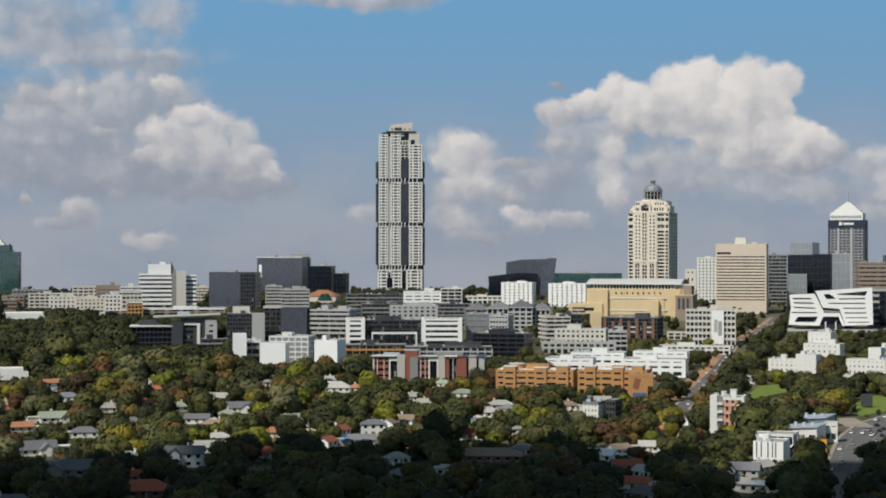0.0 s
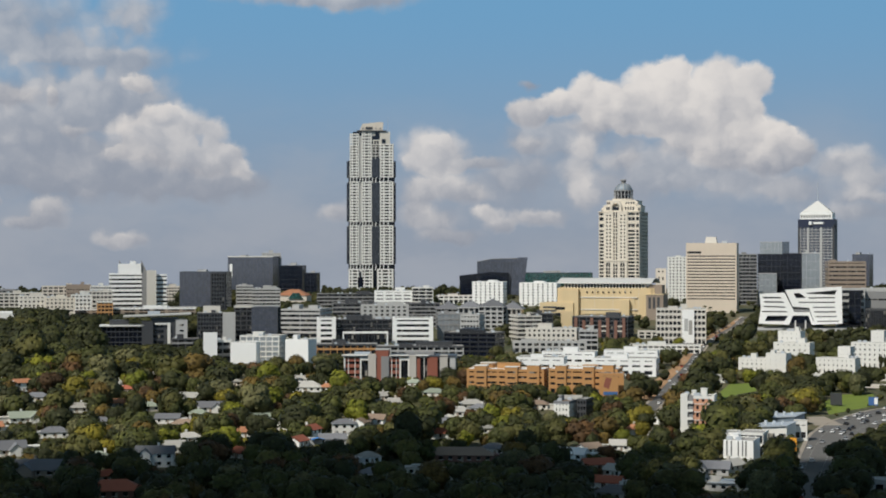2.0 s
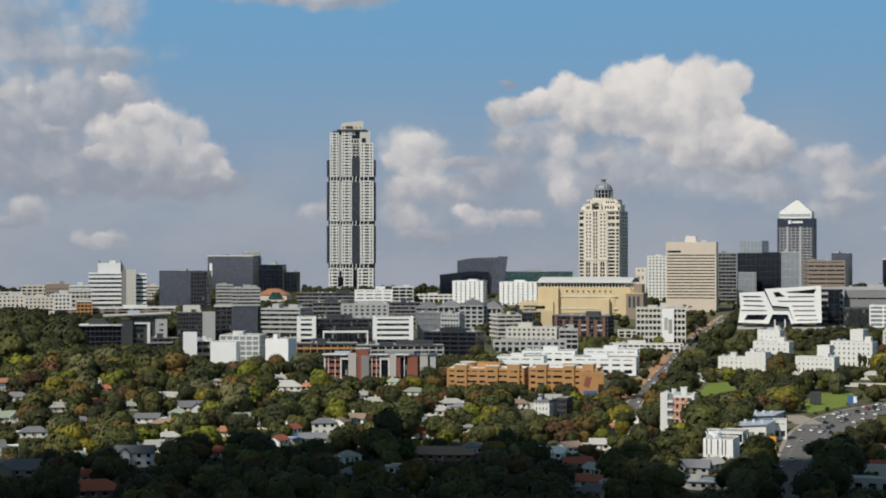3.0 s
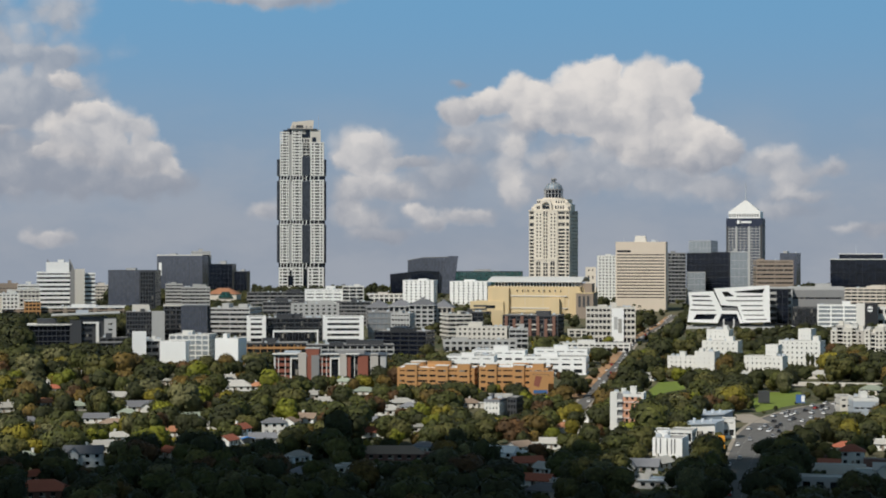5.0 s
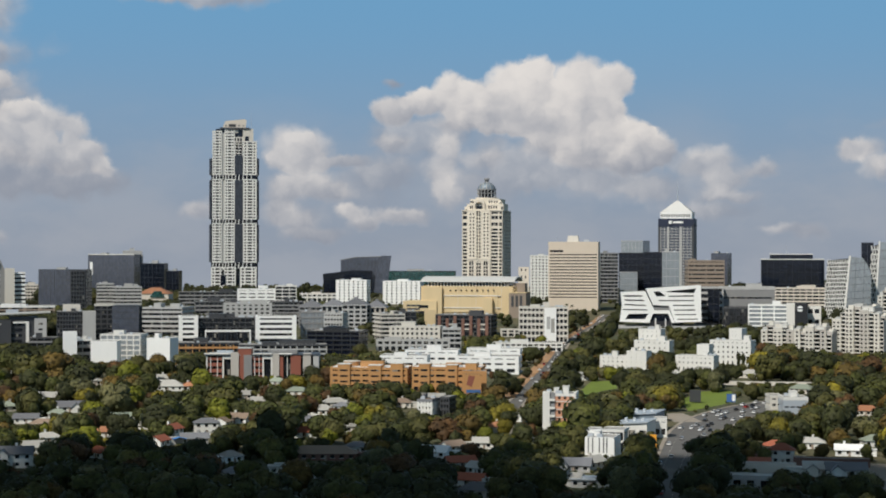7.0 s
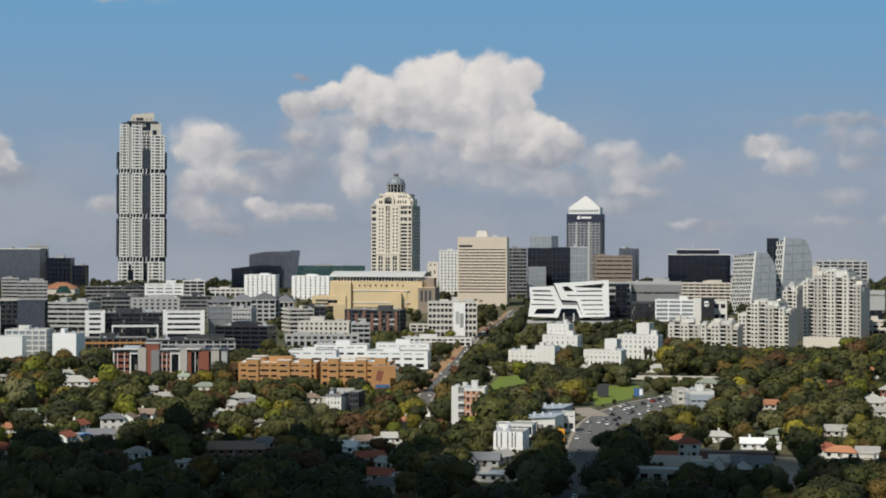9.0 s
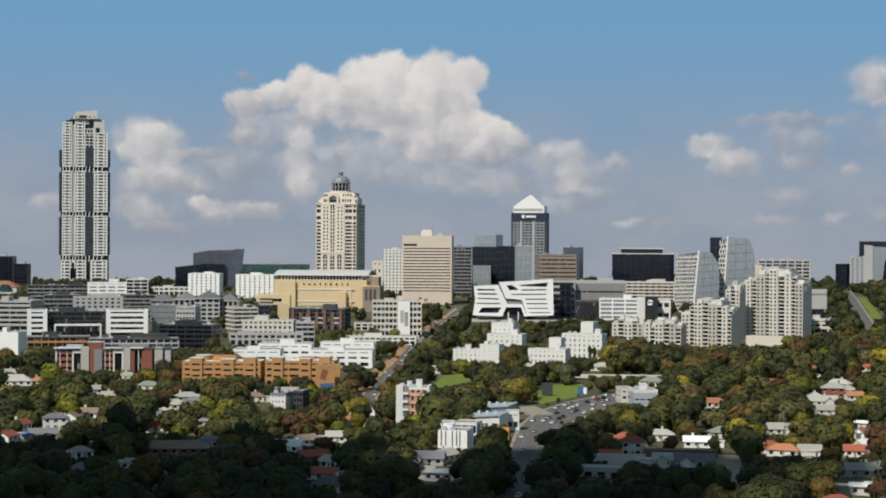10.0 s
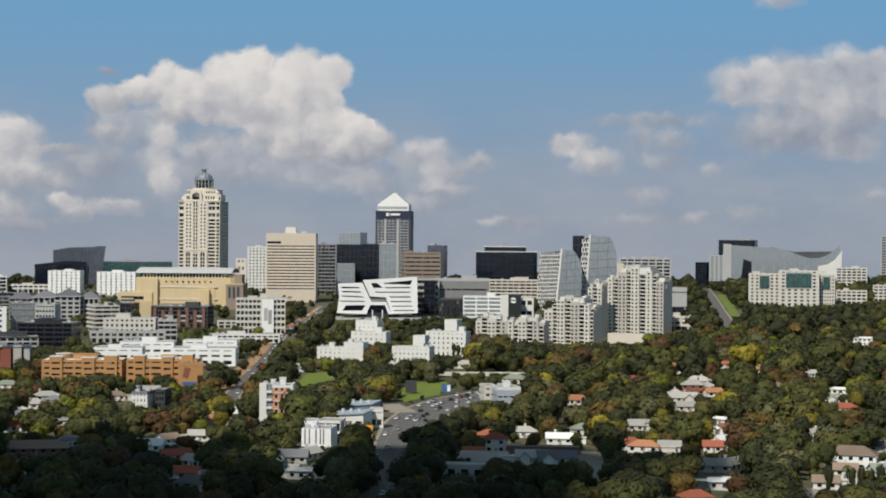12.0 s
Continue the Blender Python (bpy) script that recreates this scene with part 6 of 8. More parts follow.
road("earthworks", WORKS, [10, 10, 7, 6, 5, 5, 4], "orange bare earth of roadworks beside a street", EARTH, 0.25, 1.2, kerb=False)
FAR_ROAD = [(622.1, 1445.8), (666.9, 1559.4), (726.9, 1718.6), (818.5, 1955.6), (894.4, 2155.8)]
road("far_street", FAR_ROAD, 10, "asphalt street climbing between trees", vis=0.6)
VERGE = [(692.7, 1594.0), (758.7, 1763.7), (846.8, 1995.8)]
road("verge", VERGE, 9, "mown green verge beside a street", LAWN, 0.1, kerb=False)
LANE = [(211.6, 606.1), (225.3, 652.2), (242.4, 707.6)]
road("lane", LANE, 6, "narrow suburban lane between gardens", PAVING)
BACK_LANE = [(268.6, 558.8), (279.5, 584.6)]
road("drive", BACK_LANE, 7, "short grey driveway", ASPHALT)


def lawn(points, label):
    flat = [Vector(p) for p in points]
    mid = sum(flat, Vector((0, 0))) / len(flat)
    n, verts, faces = 6, [], []
    k = len(flat)
    for i in range(n + 1):
        for p in flat:
            q = mid.lerp(p, i / n)
            verts.append((q.x, q.y, float(lie(q.x, q.y)) + 0.1))
    for i in range(n):
        for j in range(k):
            a = i * k + j, i * k + (j + 1) % k, (i + 1) * k + (j + 1) % k, (i + 1) * k + j
            faces.append(a[::-1] if i else (a[0], a[2], a[3]))
    ob = tagged(new("lawn", solid(verts, faces, "lawn")), label, "lawn", kind="structure")
    ob.data.materials.append(LAWN)
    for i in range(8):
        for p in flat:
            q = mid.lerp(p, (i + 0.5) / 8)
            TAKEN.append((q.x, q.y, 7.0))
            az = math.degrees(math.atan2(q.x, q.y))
            SIGHT_LINES.append((az - 0.25, az + 0.25, q.length, float(lie(q.x, q.y)) + 0.8))


lawn([(217.3, 939.2), (256.8, 989.2), (270.0, 1054.0), (249.9, 1050.7), (229.4, 1006.2)], "bright green mown lawn by the road")
lawn([(175.1, 1015.0), (190.9, 1056.9), (205.5, 1076.6), (215.0, 1133.8), (198.0, 1126.7), (182.0, 1068.6)], "green park lawn among trees")
block(15.49, 1130, 55.0, 5.8, 3.3, "long low pale garden wall", name="garden_wall", category="wall", floors=1, bays=0, sill=.97, wall=OFFWHITE, depth=0.8, plant=0)


# ---------------------------------------------------------------- near buildings
b, w, h = block(9.01, 850, 16.1, 18.9, 5.4, "salmon brick and white apartment block with balconies", "apartment_building", floors=5, bays=5, sill=.5, pier=.5, wall=PINK_BRICK, cap=WHITE, depth=12, turn=-6, plant=2)
part("white_stair_wall", Shape().box(-w / 2 - 0.3, -w / 2 + w * .2, -1.2, 6, -4, h + 0.6), WHITE, b)
part("balcony_shaft", Shape().box(-w / 2 + w * .2, -w / 2 + w * .37, -0.25, 0.3, -4, h + 0.3), GREY, b)
part("white_end_wall", Shape().box(w / 2 - 0.5, w / 2 + 0.5, -0.6, 12.3, -4, h + 0.5), WHITE, b)
for i in range(5):
    part("balcony", Shape().box(-w / 2 + w * .2, -w / 2 + w * .37, -1.3, 0.4, i * h / 5 + 0.1, i * h / 5 + 1.2), WHITE, b)
    part("floor_band", Shape().box(-w / 2 + w * .38, w / 2 - 0.5, -0.2, 0.3, i * h / 5 - 0.15, i * h / 5 + 0.15), WHITE, b)
b, w, h = block(10.35, 745, 14.7, 9.1, -0.1, "white rendered studio building with tall black fins", name="studio_building", floors=2, bays=0, sill=.9, wall=BRIGHT_WHITE, depth=16, turn=-10, plant=1)
for i, s in enumerate((0.1, 0.25, 0.48, 0.63, 0.74)):
    part("fin", Shape().box(-w / 2 + w * s, -w / 2 + w * s + 0.35, -0.35, 0.2, h * 0.3, h * 0.97), BLACK, b)
block(10.06, 762, 7.4, 10.6, 5.4, "white rear block of a studio building", name="studio_wing", floors=2, bays=0, sill=.95, wall=BRIGHT_WHITE, depth=12, turn=-10, plant=0)
block(10.74, 766, 12.1, 10.3, -0.0, "open white concrete frame behind a studio", name="open_frame_building", floors=2, bays=3, sill=.22, pier=.1, wall=WHITE, depth=14, turn=-10, plant=0)


def shed(az, dist, width, top, vis, label, depth, turn, wall, roof, rise=2.0):
    """A long hall with a single-pitch metal roof."""
    b, w, h = stand("warehouse", az, dist, width, top, vis, label, "warehouse", depth, turn)
    part("house_wall", Shape().slab([(-w / 2, -3), (w / 2, -3), (w / 2, h - rise * 0.4), (-w / 2, h - rise)], 0, depth), wall, b)
    part("roof", Shape().slab([(-w / 2 - 0.6, h - rise - 0.1), (w / 2 + 0.6, h - rise * 0.4 - 0.1), (w / 2 + 0.6, h - rise * 0.4 + 0.3), (-w / 2 - 0.6, h - rise + 0.3)], -0.8, depth + 0.8), roof, b)
    for i in range(int(w // 5)):
        part("window", Shape().box(-w / 2 + 2 + i * 5, -w / 2 + 5 + i * 5, -0.08, 0.3, h * 0.3, h * 0.55), GLASS, b)
    for i in range(3):
        part("roof_vent", Shape().box(-w / 4 + i * w / 4 - 0.6, -w / 4 + i * w / 4 + 0.6, depth * .5 - .6, depth * .5 + .6, h - rise, h + 0.4), STEEL, b)
    return b, w, h


shed(11.35, 815, 19.2, 9.7, 4.7, "white warehouse with pale metal roof", 20, -12, WHITE, STEEL)
shed(11.66, 860, 19.2, 9.9, 2.2, "grey-blue warehouse with metal roof", 22, -12, BLUE_SHEET, STEEL)
block(12.16, 835, 6.0, 9.2, 3.5, "white annexe at the end of a warehouse", name="annexe", floors=2, bays=2, sill=.7, wall=WHITE, depth=8, plant=0)
b, w, h = block(4.82, 925, 12.4, 9.8, 1.1, "white villa with square windows and flat eaves", name="villa", category="house", floors=3, bays=4, sill=.55, pier=.6, wall=WHITE, cap=TILE_GREY, roof=TILE_BROWN, depth=16, turn=-16, plant=1)
block(5.44, 930, 8.7, 10.6, 1.9, "dark grey villa wing", name="villa", category="house", floors=3, bays=3, sill=.4, pier=.3, wall=DARK, depth=14, turn=-16, plant=0)
block(15.70, 945, 9.5, 11.7, 4.9, "cream office with dark banded side", floors=3, bays=2, sill=.6, pier=.3, wall=OFFWHITE, depth=16, turn=10, plant=0)
block(16.28, 925, 15.1, 12.5, 3.4, "blue-grey office with white upper storey", floors=3, bays=4, sill=.8, pier=.2, wall=STEEL, cap=WHITE, depth=16, turn=10, plant=1)
block(15.00, 652, 17.2, 5.7, -0.1, "grey and white flat-roofed workshop", name="workshop", floors=2, bays=3, sill=.6, pier=.4, wall=LIGHT_GREY, depth=9, turn=-4, plant=0, roof=TILE_PALE)
block(17.46, 732, 29.8, 3.6, -0.0, "long brown brick yard wall and outbuilding", name="outbuilding", floors=1, bays=0, sill=.97, wall=BROWN_BRICK, depth=5, plant=0)
block(15.38, 708, 24.5, 3.8, -0.2, "low beige outbuilding with flat roof", name="outbuilding", floors=1, bays=0, sill=.97, wall=BEIGE, depth=5, plant=0)


def board(az, dist, width, top, vis, label, face, low, posts=(0.2, 0.8)):
    """A billboard on posts."""
    b, w, h = stand("billboard", az, dist, width, top, vis, label, "billboard", 0.5, 0)
    part("panel", Shape().box(-w / 2, w / 2, 0, 0.4, h * low, h), face, b)
    part("frame", Shape().box(-w / 2 - 0.15, w / 2 + 0.15, 0.1, 0.5, h * low - 0.2, h * low).box(-w / 2 - 0.15, w / 2 + 0.15, 0.1, 0.5, h, h + 0.15), DARK, b)
    for s in posts:
        part("post", Shape().box(-w / 2 + w * s - 0.15, -w / 2 + w * s + 0.15, 0.4, 0.7, -1, h * low + 0.3), DARK, b)
    return b, w, h


b, w, h = board(11.94, 775, 2.7, 7.5, 1.9, "orange advertising pylon beside the road", SIGN_ORANGE, 0.25)
part("printed_bar", Shape().box(-w * .3, w * .3, -0.06, 0.1, h * .62, h * .72), DARK, b)
part("printed_bar", Shape().box(-w * .3, w * .3, -0.06, 0.1, h * .42, h * .5), OFFWHITE, b)
board(13.25, 1010, 6.3, 8.8, 0.6, "dark back of a large billboard on the lawn", DARK, 0.12)
b, w, h = board(14.37, 1000, 5.0, 7.8, 4.4, "blue and white billboard by the road", SIGN_BLUE, 0.3)
part("printed_shape", Shape().box(w * .1, w * .45, -0.06, 0.1, h * .4, h * .95), BRIGHT_WHITE, b)
b, w, h = board(6.24, 1045, 9.1, 14.6, 7.4, "painted mural in red, orange and blue on a wall", ORANGE, 0.1)
part("printed_shape", Shape().slab([(-w * .45, h * .5), (-w * .1, h * .4), (w * .1, h * .9), (-w * .3, h * .95)], -0.06, 0.1), RED_BRICK, b)
part("printed_shape", Shape().box(-w * .45, w * .45, -0.06, 0.1, h * .12, h * .28), SIGN_BLUE, b)


# ---------------------------------------------------------------- houses
house_seed = random.Random(5)


def house(x, y, w, d, turn, wall, roof, storeys=1, style="gable", label="", rise=0.32, vis=1.0, sills=True):
    """A suburban house: walls, a pitched tiled roof with eaves, windows, a door, a chimney."""
    z = float(lie(x, y))
    az = math.degrees(math.atan2(x, y))
    dist = math.hypot(x, y)
    b = thing("house", x, y, z, turn - az, label, "house", "suburban houses")
    h = 2.9 * storeys
    run, peak = d / 2 + 0.6, h + d * rise
    ov = 0.6
    if style == "hip":
        part("house_wall", Shape().box(-w / 2, w / 2, -d / 2, d / 2, -1, h), wall, b)
        inset = min(run, w / 2 - 0.3)
        shape = Shape().add([(-w / 2 - ov, -run, h - .15), (w / 2 + ov, -run, h - .15), (w / 2 + ov, run, h - .15), (-w / 2 - ov, run, h - .15), (-w / 2 - ov + inset, 0, peak), (w / 2 + ov - inset, 0, peak)],
                            [(0, 1, 5, 4), (1, 2, 5), (2, 3, 4, 5), (3, 0, 4), (3, 2, 1, 0)])
        part("roof", shape, roof, b)
    elif style == "flat":
        part("house_wall", Shape().box(-w / 2, w / 2, -d / 2, d / 2, -1, h), wall, b)
        part("roof", Shape().box(-w / 2 - 0.5, w / 2 + 0.5, -d / 2 - 0.7, d / 2 + 0.5, h, h + 0.3).box(-w / 4, w / 3, -d / 4, d / 4, h + 0.3, h + 1.1), roof, b)
    else:
        ends = Shape().box(-w / 2, w / 2, -d / 2, d / 2, -1, h)
        for sx in (-1, 1):
            ends.add([(sx * w / 2, -d / 2, h), (sx * w / 2, d / 2, h), (sx * w / 2, 0, peak - 0.2), (sx * (w / 2 - .3), -d / 2, h), (sx * (w / 2 - .3), d / 2, h), (sx * (w / 2 - .3), 0, peak - 0.2)],
                     [(0, 1, 2), (5, 4, 3), (0, 2, 5, 3), (1, 4, 5, 2)])
        part("house_wall", ends, wall, b)
        roof_shape = Shape()
        for s in (-1, 1):
            roof_shape.add([(-w / 2 - ov, s * run, h - 0.2), (w / 2 + ov, s * run, h - 0.2), (w / 2 + ov, 0, peak), (-w / 2 - ov, 0, peak),
                            (-w / 2 - ov, s * run, h - 0.45), (w / 2 + ov, s * run, h - 0.45), (w / 2 + ov, 0, peak - 0.25), (-w / 2 - ov, 0, peak - 0.25)],
                           [(0, 1, 2, 3), (7, 6, 5, 4), (0, 4, 5, 1), (1, 5, 6, 2), (0, 3, 7, 4)])
        part("roof", roof_shape, roof, b)
        if w > 13:
            # a cross gable towards the street
            gx, gw = w * house_seed.choice((-0.25, 0.25)), d * 0.55
            wing = Shape().box(gx - gw / 2, gx + gw / 2, -d / 2 - 3.0, 0, -1, h)
            wing.add([(gx - gw / 2, -d / 2 - 3.0, h), (gx + gw / 2, -d / 2 - 3.0, h), (gx, -d / 2 - 3.0, h + gw * .42), (gx, -d / 2 - 2.7, h + gw * .42)], [(0, 1, 2), (0, 2, 3), (1, 3, 2)])
            part("gable_wing", wing, wall, b)
            wr = Shape()
            for s in (-1, 1):
                wr.add([(gx + s * (gw / 2 + .5), -d / 2 - 3.5, h - .25), (gx, -d / 2 - 3.5, h + gw * .45), (gx, 0, h + gw * .45), (gx + s * (gw / 2 + .5), 0, h - .25),
                        (gx + s * (gw / 2 + .5), -d / 2 - 3.5, h - .5), (gx, -d / 2 - 3.5, h + gw * .45 - .25)], [(0, 1, 2, 3), (0, 4, 5, 1)])
            part("wing_roof", wr, roof, b)
    pane = Shape().box(-0.75, 0.75, -0.06, 0.1, 0, 1.3).mesh(GLASS, "window")
    frame_mesh = Shape().box(-0.9, 0.9, -0.12, 0.05, -0.15, 0).mesh(WHITE, "sill")
    n = max(2, int(w // 3.4))
    for s in range(storeys):
        for i in range(n):
            p = part("window", pane, GLASS, b, at=(-w / 2 + w * (i + .5) / n, -d / 2, 2.9 * s + 1.0))
            if sills:
                part("sill", frame_mesh, WHITE, p)
    part("door", Shape().box(w * .04 - .5, w * .04 + .5, -d / 2 - 0.09, -d / 2 + 0.1, 0, 2.1), BROWN, b)
    if sills:
        side = house_seed.choice((-1, 1))
        aw, ah, ad = w * house_seed.uniform(.3, .55), house_seed.uniform(2.4, 3.0), d * house_seed.uniform(.4, .7)
        ax = side * (w / 2 + aw / 2 - 0.05)
        ay = house_seed.uniform(-.5, .1) * d
        part("annexe", Shape().box(ax - aw / 2, ax + aw / 2, ay, ay + ad, -1, ah).box(ax - aw / 2 - .3, ax + aw / 2 + .3, ay - .4, ay + ad + .2, ah, ah + .25), house_seed.choice((wall, WHITE, OFFWHITE)), b)
    if style != "flat" and house_seed.random() < 0.4:
        cx = w * house_seed.uniform(-.3, .3)
        part("chimney", Shape().box(cx - .45, cx + .45, d * .1, d * .1 + .8, h, peak + 0.9).box(cx - .55, cx + .55, d * .1 - .1, d * .1 + .9, peak + .7, peak + 1.0), wall, b)
    TAKEN.append((x, y, max(w, d) * 0.5 + 2.0))
    if w > 14:
        for s in (-.3, .3):
            TAKEN.append((x + s * w * math.cos(radians(turn - az)), y + s * w * math.sin(radians(turn - az)), d * 0.5 + 3))
    sight_line(az, dist - d * .5, w * (0.9 if sills else 0.7), z + (vis + 0.1 if sills else vis + 0.6))
    return b


NAMES = {TILE_RED: "red tiled", TILE_ORANGE: "orange tiled", TILE_GREY: "dark slate", TILE_BROWN: "brown tiled", TILE_PALE: "pale grey", TILE_GREEN: "green-grey sheet", BRIGHT_WHITE: "white", STEEL: "pale metal"}
WALLS = {WHITE: "white", OFFWHITE: "cream", BEIGE: "beige", BROWN_BRICK: "brown brick", BROWN: "brown", LIGHT_GREY: "grey", BRIGHT_WHITE: "bright white", RED_BRICK: "red brick"}


def home(x, y, w, turn, roof, wall=WHITE, storeys=1, style="gable", d=None, vis=1.0, sills=True):
    kind = {"gable": "pitched", "hip": "hipped", "flat": "flat"}[style]
    house(x, y, w, d or max(6.5, w * .55), turn, wall, roof, storeys, style, f"{WALLS[wall]} {'two-storey ' if storeys > 1 else ''}house with {kind} {NAMES[roof]} roof", vis=vis, sills=sills)


home(-174.7, 766.3, 19, 10, TILE_GREY)
home(-143.2, 695.4, 20, -14, TILE_GREY, BROWN)
home(-103.8, 724.6, 15, -6, TILE_GREY, WHITE, 2)
home(-105.6, 774.8, 14, 6, TILE_PALE)
home(-105.2, 633.3, 19, 0, TILE_RED, BROWN_BRICK, 1, "hip")
home(-167.1, 839.5, 13, 0, TILE_GREY, WHITE, 1, "hip")
home(-196.3, 911.1, 16, 10, TILE_GREEN)
home(-180.5, 961.2, 13, 8, TILE_PALE)
home(-163.0, 986.6, 10, 0, TILE_ORANGE)
home(-123.7, 907.6, 12, -10, TILE_GREY)
home(-234.9, 1080.8, 10, 20, TILE_ORANGE, BRIGHT_WHITE, 2)
home(-203.8, 866.4, 12, 14, TILE_ORANGE, BEIGE)
home(-51.6, 798.3, 9, 62, TILE_RED, BRIGHT_WHITE)
home(-46.9, 820.7, 8, 62, TILE_RED, BRIGHT_WHITE, 2)
home(-33.0, 847.4, 11, 4, TILE_GREY, WHITE, 2, "hip")
home(-36.5, 807.2, 12, 0, TILE_GREY, LIGHT_GREY, 1)
home(-20.4, 903.8, 13, -20, TILE_BROWN, BRIGHT_WHITE)
home(-26.1, 885.6, 10, 70, TILE_BROWN, BRIGHT_WHITE)
home(-76.3, 902.8, 16, 8, TILE_GREEN, BRIGHT_WHITE)
home(-62.8, 873.7, 11, 70, TILE_PALE, OFFWHITE)
home(-78.9, 840.3, 10, 0, TILE_ORANGE, WHITE)
home(-65.4, 1084.0, 20, -4, TILE_PALE, WHITE, 1, "hip")
home(-51.7, 1082.8, 10, 0, TILE_ORANGE, WHITE, 1, "hip")
home(-71.8, 752.6, 9, -60, TILE_RED, BRIGHT_WHITE)
home(-109.6, 963.8, 16, 0, TILE_GREY, WHITE)
home(-111.7, 1122.5, 9, 0, TILE_PALE, BEIGE, 1, "flat")
home(-51.8, 958.6, 10, 20, TILE_PALE, BRIGHT_WHITE)
home(-18.1, 1027.8, 9, 0, TILE_PALE, OFFWHITE)
home(-18.9, 733.8, 9, 30, TILE_PALE, BRIGHT_WHITE, 1, "hip")
home(12.5, 831.9, 12, 0, TILE_RED, WHITE)
home(19.1, 741.8, 27, -4, TILE_BROWN, BROWN_BRICK, 1, "hip", 9)
home(33.9, 765.3, 10, 0, TILE_GREY, OFFWHITE, 1, "hip")
home(67.1, 975.7, 12, -10, TILE_BROWN, OFFWHITE, 1, "hip")
home(35.9, 853.2, 8, 0, TILE_PALE, OFFWHITE, 1, "flat")
home(65.0, 745.2, 13, -20, BRIGHT_WHITE, BRIGHT_WHITE)
home(74.8, 766.4, 9, 40, TILE_BROWN, WHITE)
home(0.9, 696.0, 8, 0, TILE_PALE, BEIGE, 1, "flat")
home(69.8, 652.3, 12, -20, TILE_RED, BRIGHT_WHITE)
home(77.9, 687.6, 9, -40, TILE_PALE, WHITE)
home(122.9, 901.7, 8, 50, TILE_PALE, BRIGHT_WHITE)
home(105.4, 847.5, 12, -6, TILE_ORANGE, OFFWHITE, 1, "hip")
home(131.2, 874.2, 9, 0, TILE_PALE, WHITE, 1, "flat")
home(115.1, 694.5, 14, -8, TILE_GREY, LIGHT_GREY)
home(123.9, 703.2, 12, 60, TILE_PALE, OFFWHITE)
home(105.6, 651.5, 12, -20, TILE_PALE, LIGHT_GREY)
home(114.0, 646.0, 14, -14, STEEL, LIGHT_GREY, 1, "flat")
home(89.5, 778.9, 9, 0, TILE_PALE, WHITE)
home(203.7, 713.5, 10, 0, TILE_RED, OFFWHITE, 2, "hip", 8)
home(239.5, 738.1, 11, 0, BRIGHT_WHITE, BRIGHT_WHITE)
home(208.5, 674.5, 14, 0, TILE_PALE, BEIGE)
home(216.3, 669.9, 15, 6, TILE_GREY, WHITE)
home(188.9, 692.7, 8, 0, TILE_RED, BROWN_BRICK)
home(304.7, 910.3, 14, -8, TILE_ORANGE, OFFWHITE, 1, "hip")
home(261.5, 713.6, 13, 10, TILE_RED, WHITE, 1, "hip")
home(264.6, 701.8, 13, -10, TILE_ORANGE, WHITE, 1, "hip")
home(288.8, 786.7, 14, 0, TILE_PALE, OFFWHITE)
home(302.3, 794.4, 10, 0, TILE_PALE, WHITE, 1, "flat")
home(387.2, 950.1, 13, 0, TILE_PALE, RED_BRICK, 2, "hip", 9)
home(393.8, 936.6, 9, 20, TILE_ORANGE, WHITE)
home(365.5, 911.4, 15, 0, TILE_PALE, OFFWHITE)
home(351.1, 867.6, 12, 10, TILE_PALE, OFFWHITE)
home(340.6, 802.8, 12, -8, BRIGHT_WHITE, BRIGHT_WHITE, 1, "flat")
home(325.6, 763.5, 10, 60, TILE_ORANGE, BRIGHT_WHITE)
home(306.9, 717.1, 11, 50, BRIGHT_WHITE, BRIGHT_WHITE)
home(293.2, 696.8, 8, 0, TILE_RED, WHITE)
home(267.6, 636.0, 13, 4, TILE_PALE, LIGHT_GREY)
home(276.3, 638.8, 11, 60, TILE_PALE, BRIGHT_WHITE)
home(256.3, 588.6, 19, 0, BRIGHT_WHITE, WHITE, 1, "flat")
home(324.3, 633.9, 19, -6, TILE_BROWN, BRIGHT_WHITE, 2, "hip", 10)
home(300.4, 592.2, 8, 0, TILE_BROWN, WHITE, 2)
home(288.1, 582.7, 9, 0, TILE_BROWN, WHITE)
home(469.7, 934.6, 14, -10, BRIGHT_WHITE, BRIGHT_WHITE, 1, "flat")
home(669.2, 1288.6, 17, 0, BRIGHT_WHITE, BRIGHT_WHITE, 2, "flat")
home(363.1, 683.5, 12, 10, TILE_GREY, LIGHT_GREY)
home(502.5, 1041.1, 8, 10, TILE_PALE, BRIGHT_WHITE)
home(441.6, 1109.3, 8, 0, TILE_ORANGE, WHITE)
home(479.1, 1117.6, 10, 0, TILE_RED, OFFWHITE, 1, "hip")
home(482.3, 1070.4, 8, 0, TILE_ORANGE, WHITE)
home(275.1, 699.9, 9, 0, TILE_PALE, BRIGHT_WHITE)
def shade_sail(x, y, turn):
    b = thing("shade_sail", x, y, float(lie(x, y)), turn, "bright blue shade cloth stretched on posts by a house", "shade sail")
    part("cloth", Shape().slab([(-3, 2.6), (0, 3.4), (3, 2.7), (3, 2.8), (0, 3.5), (-3, 2.7)], -2, 2), SAIL_BLUE, b)
    for px in (-2.9, 2.9):
        for py in (-1.9, 1.9):
            part("post", Shape().box(px - .06, px + .06, py - .06, py + .06, -0.3, 2.75), STEEL, b)
    TAKEN.append((x, y, 6.0))
    sight_line(math.degrees(math.atan2(x, y)), math.hypot(x, y), 7, 1.5)


shade_sail(-42.9, 802.9, 10)
shade_sail(-18.6, 741.8, 40)
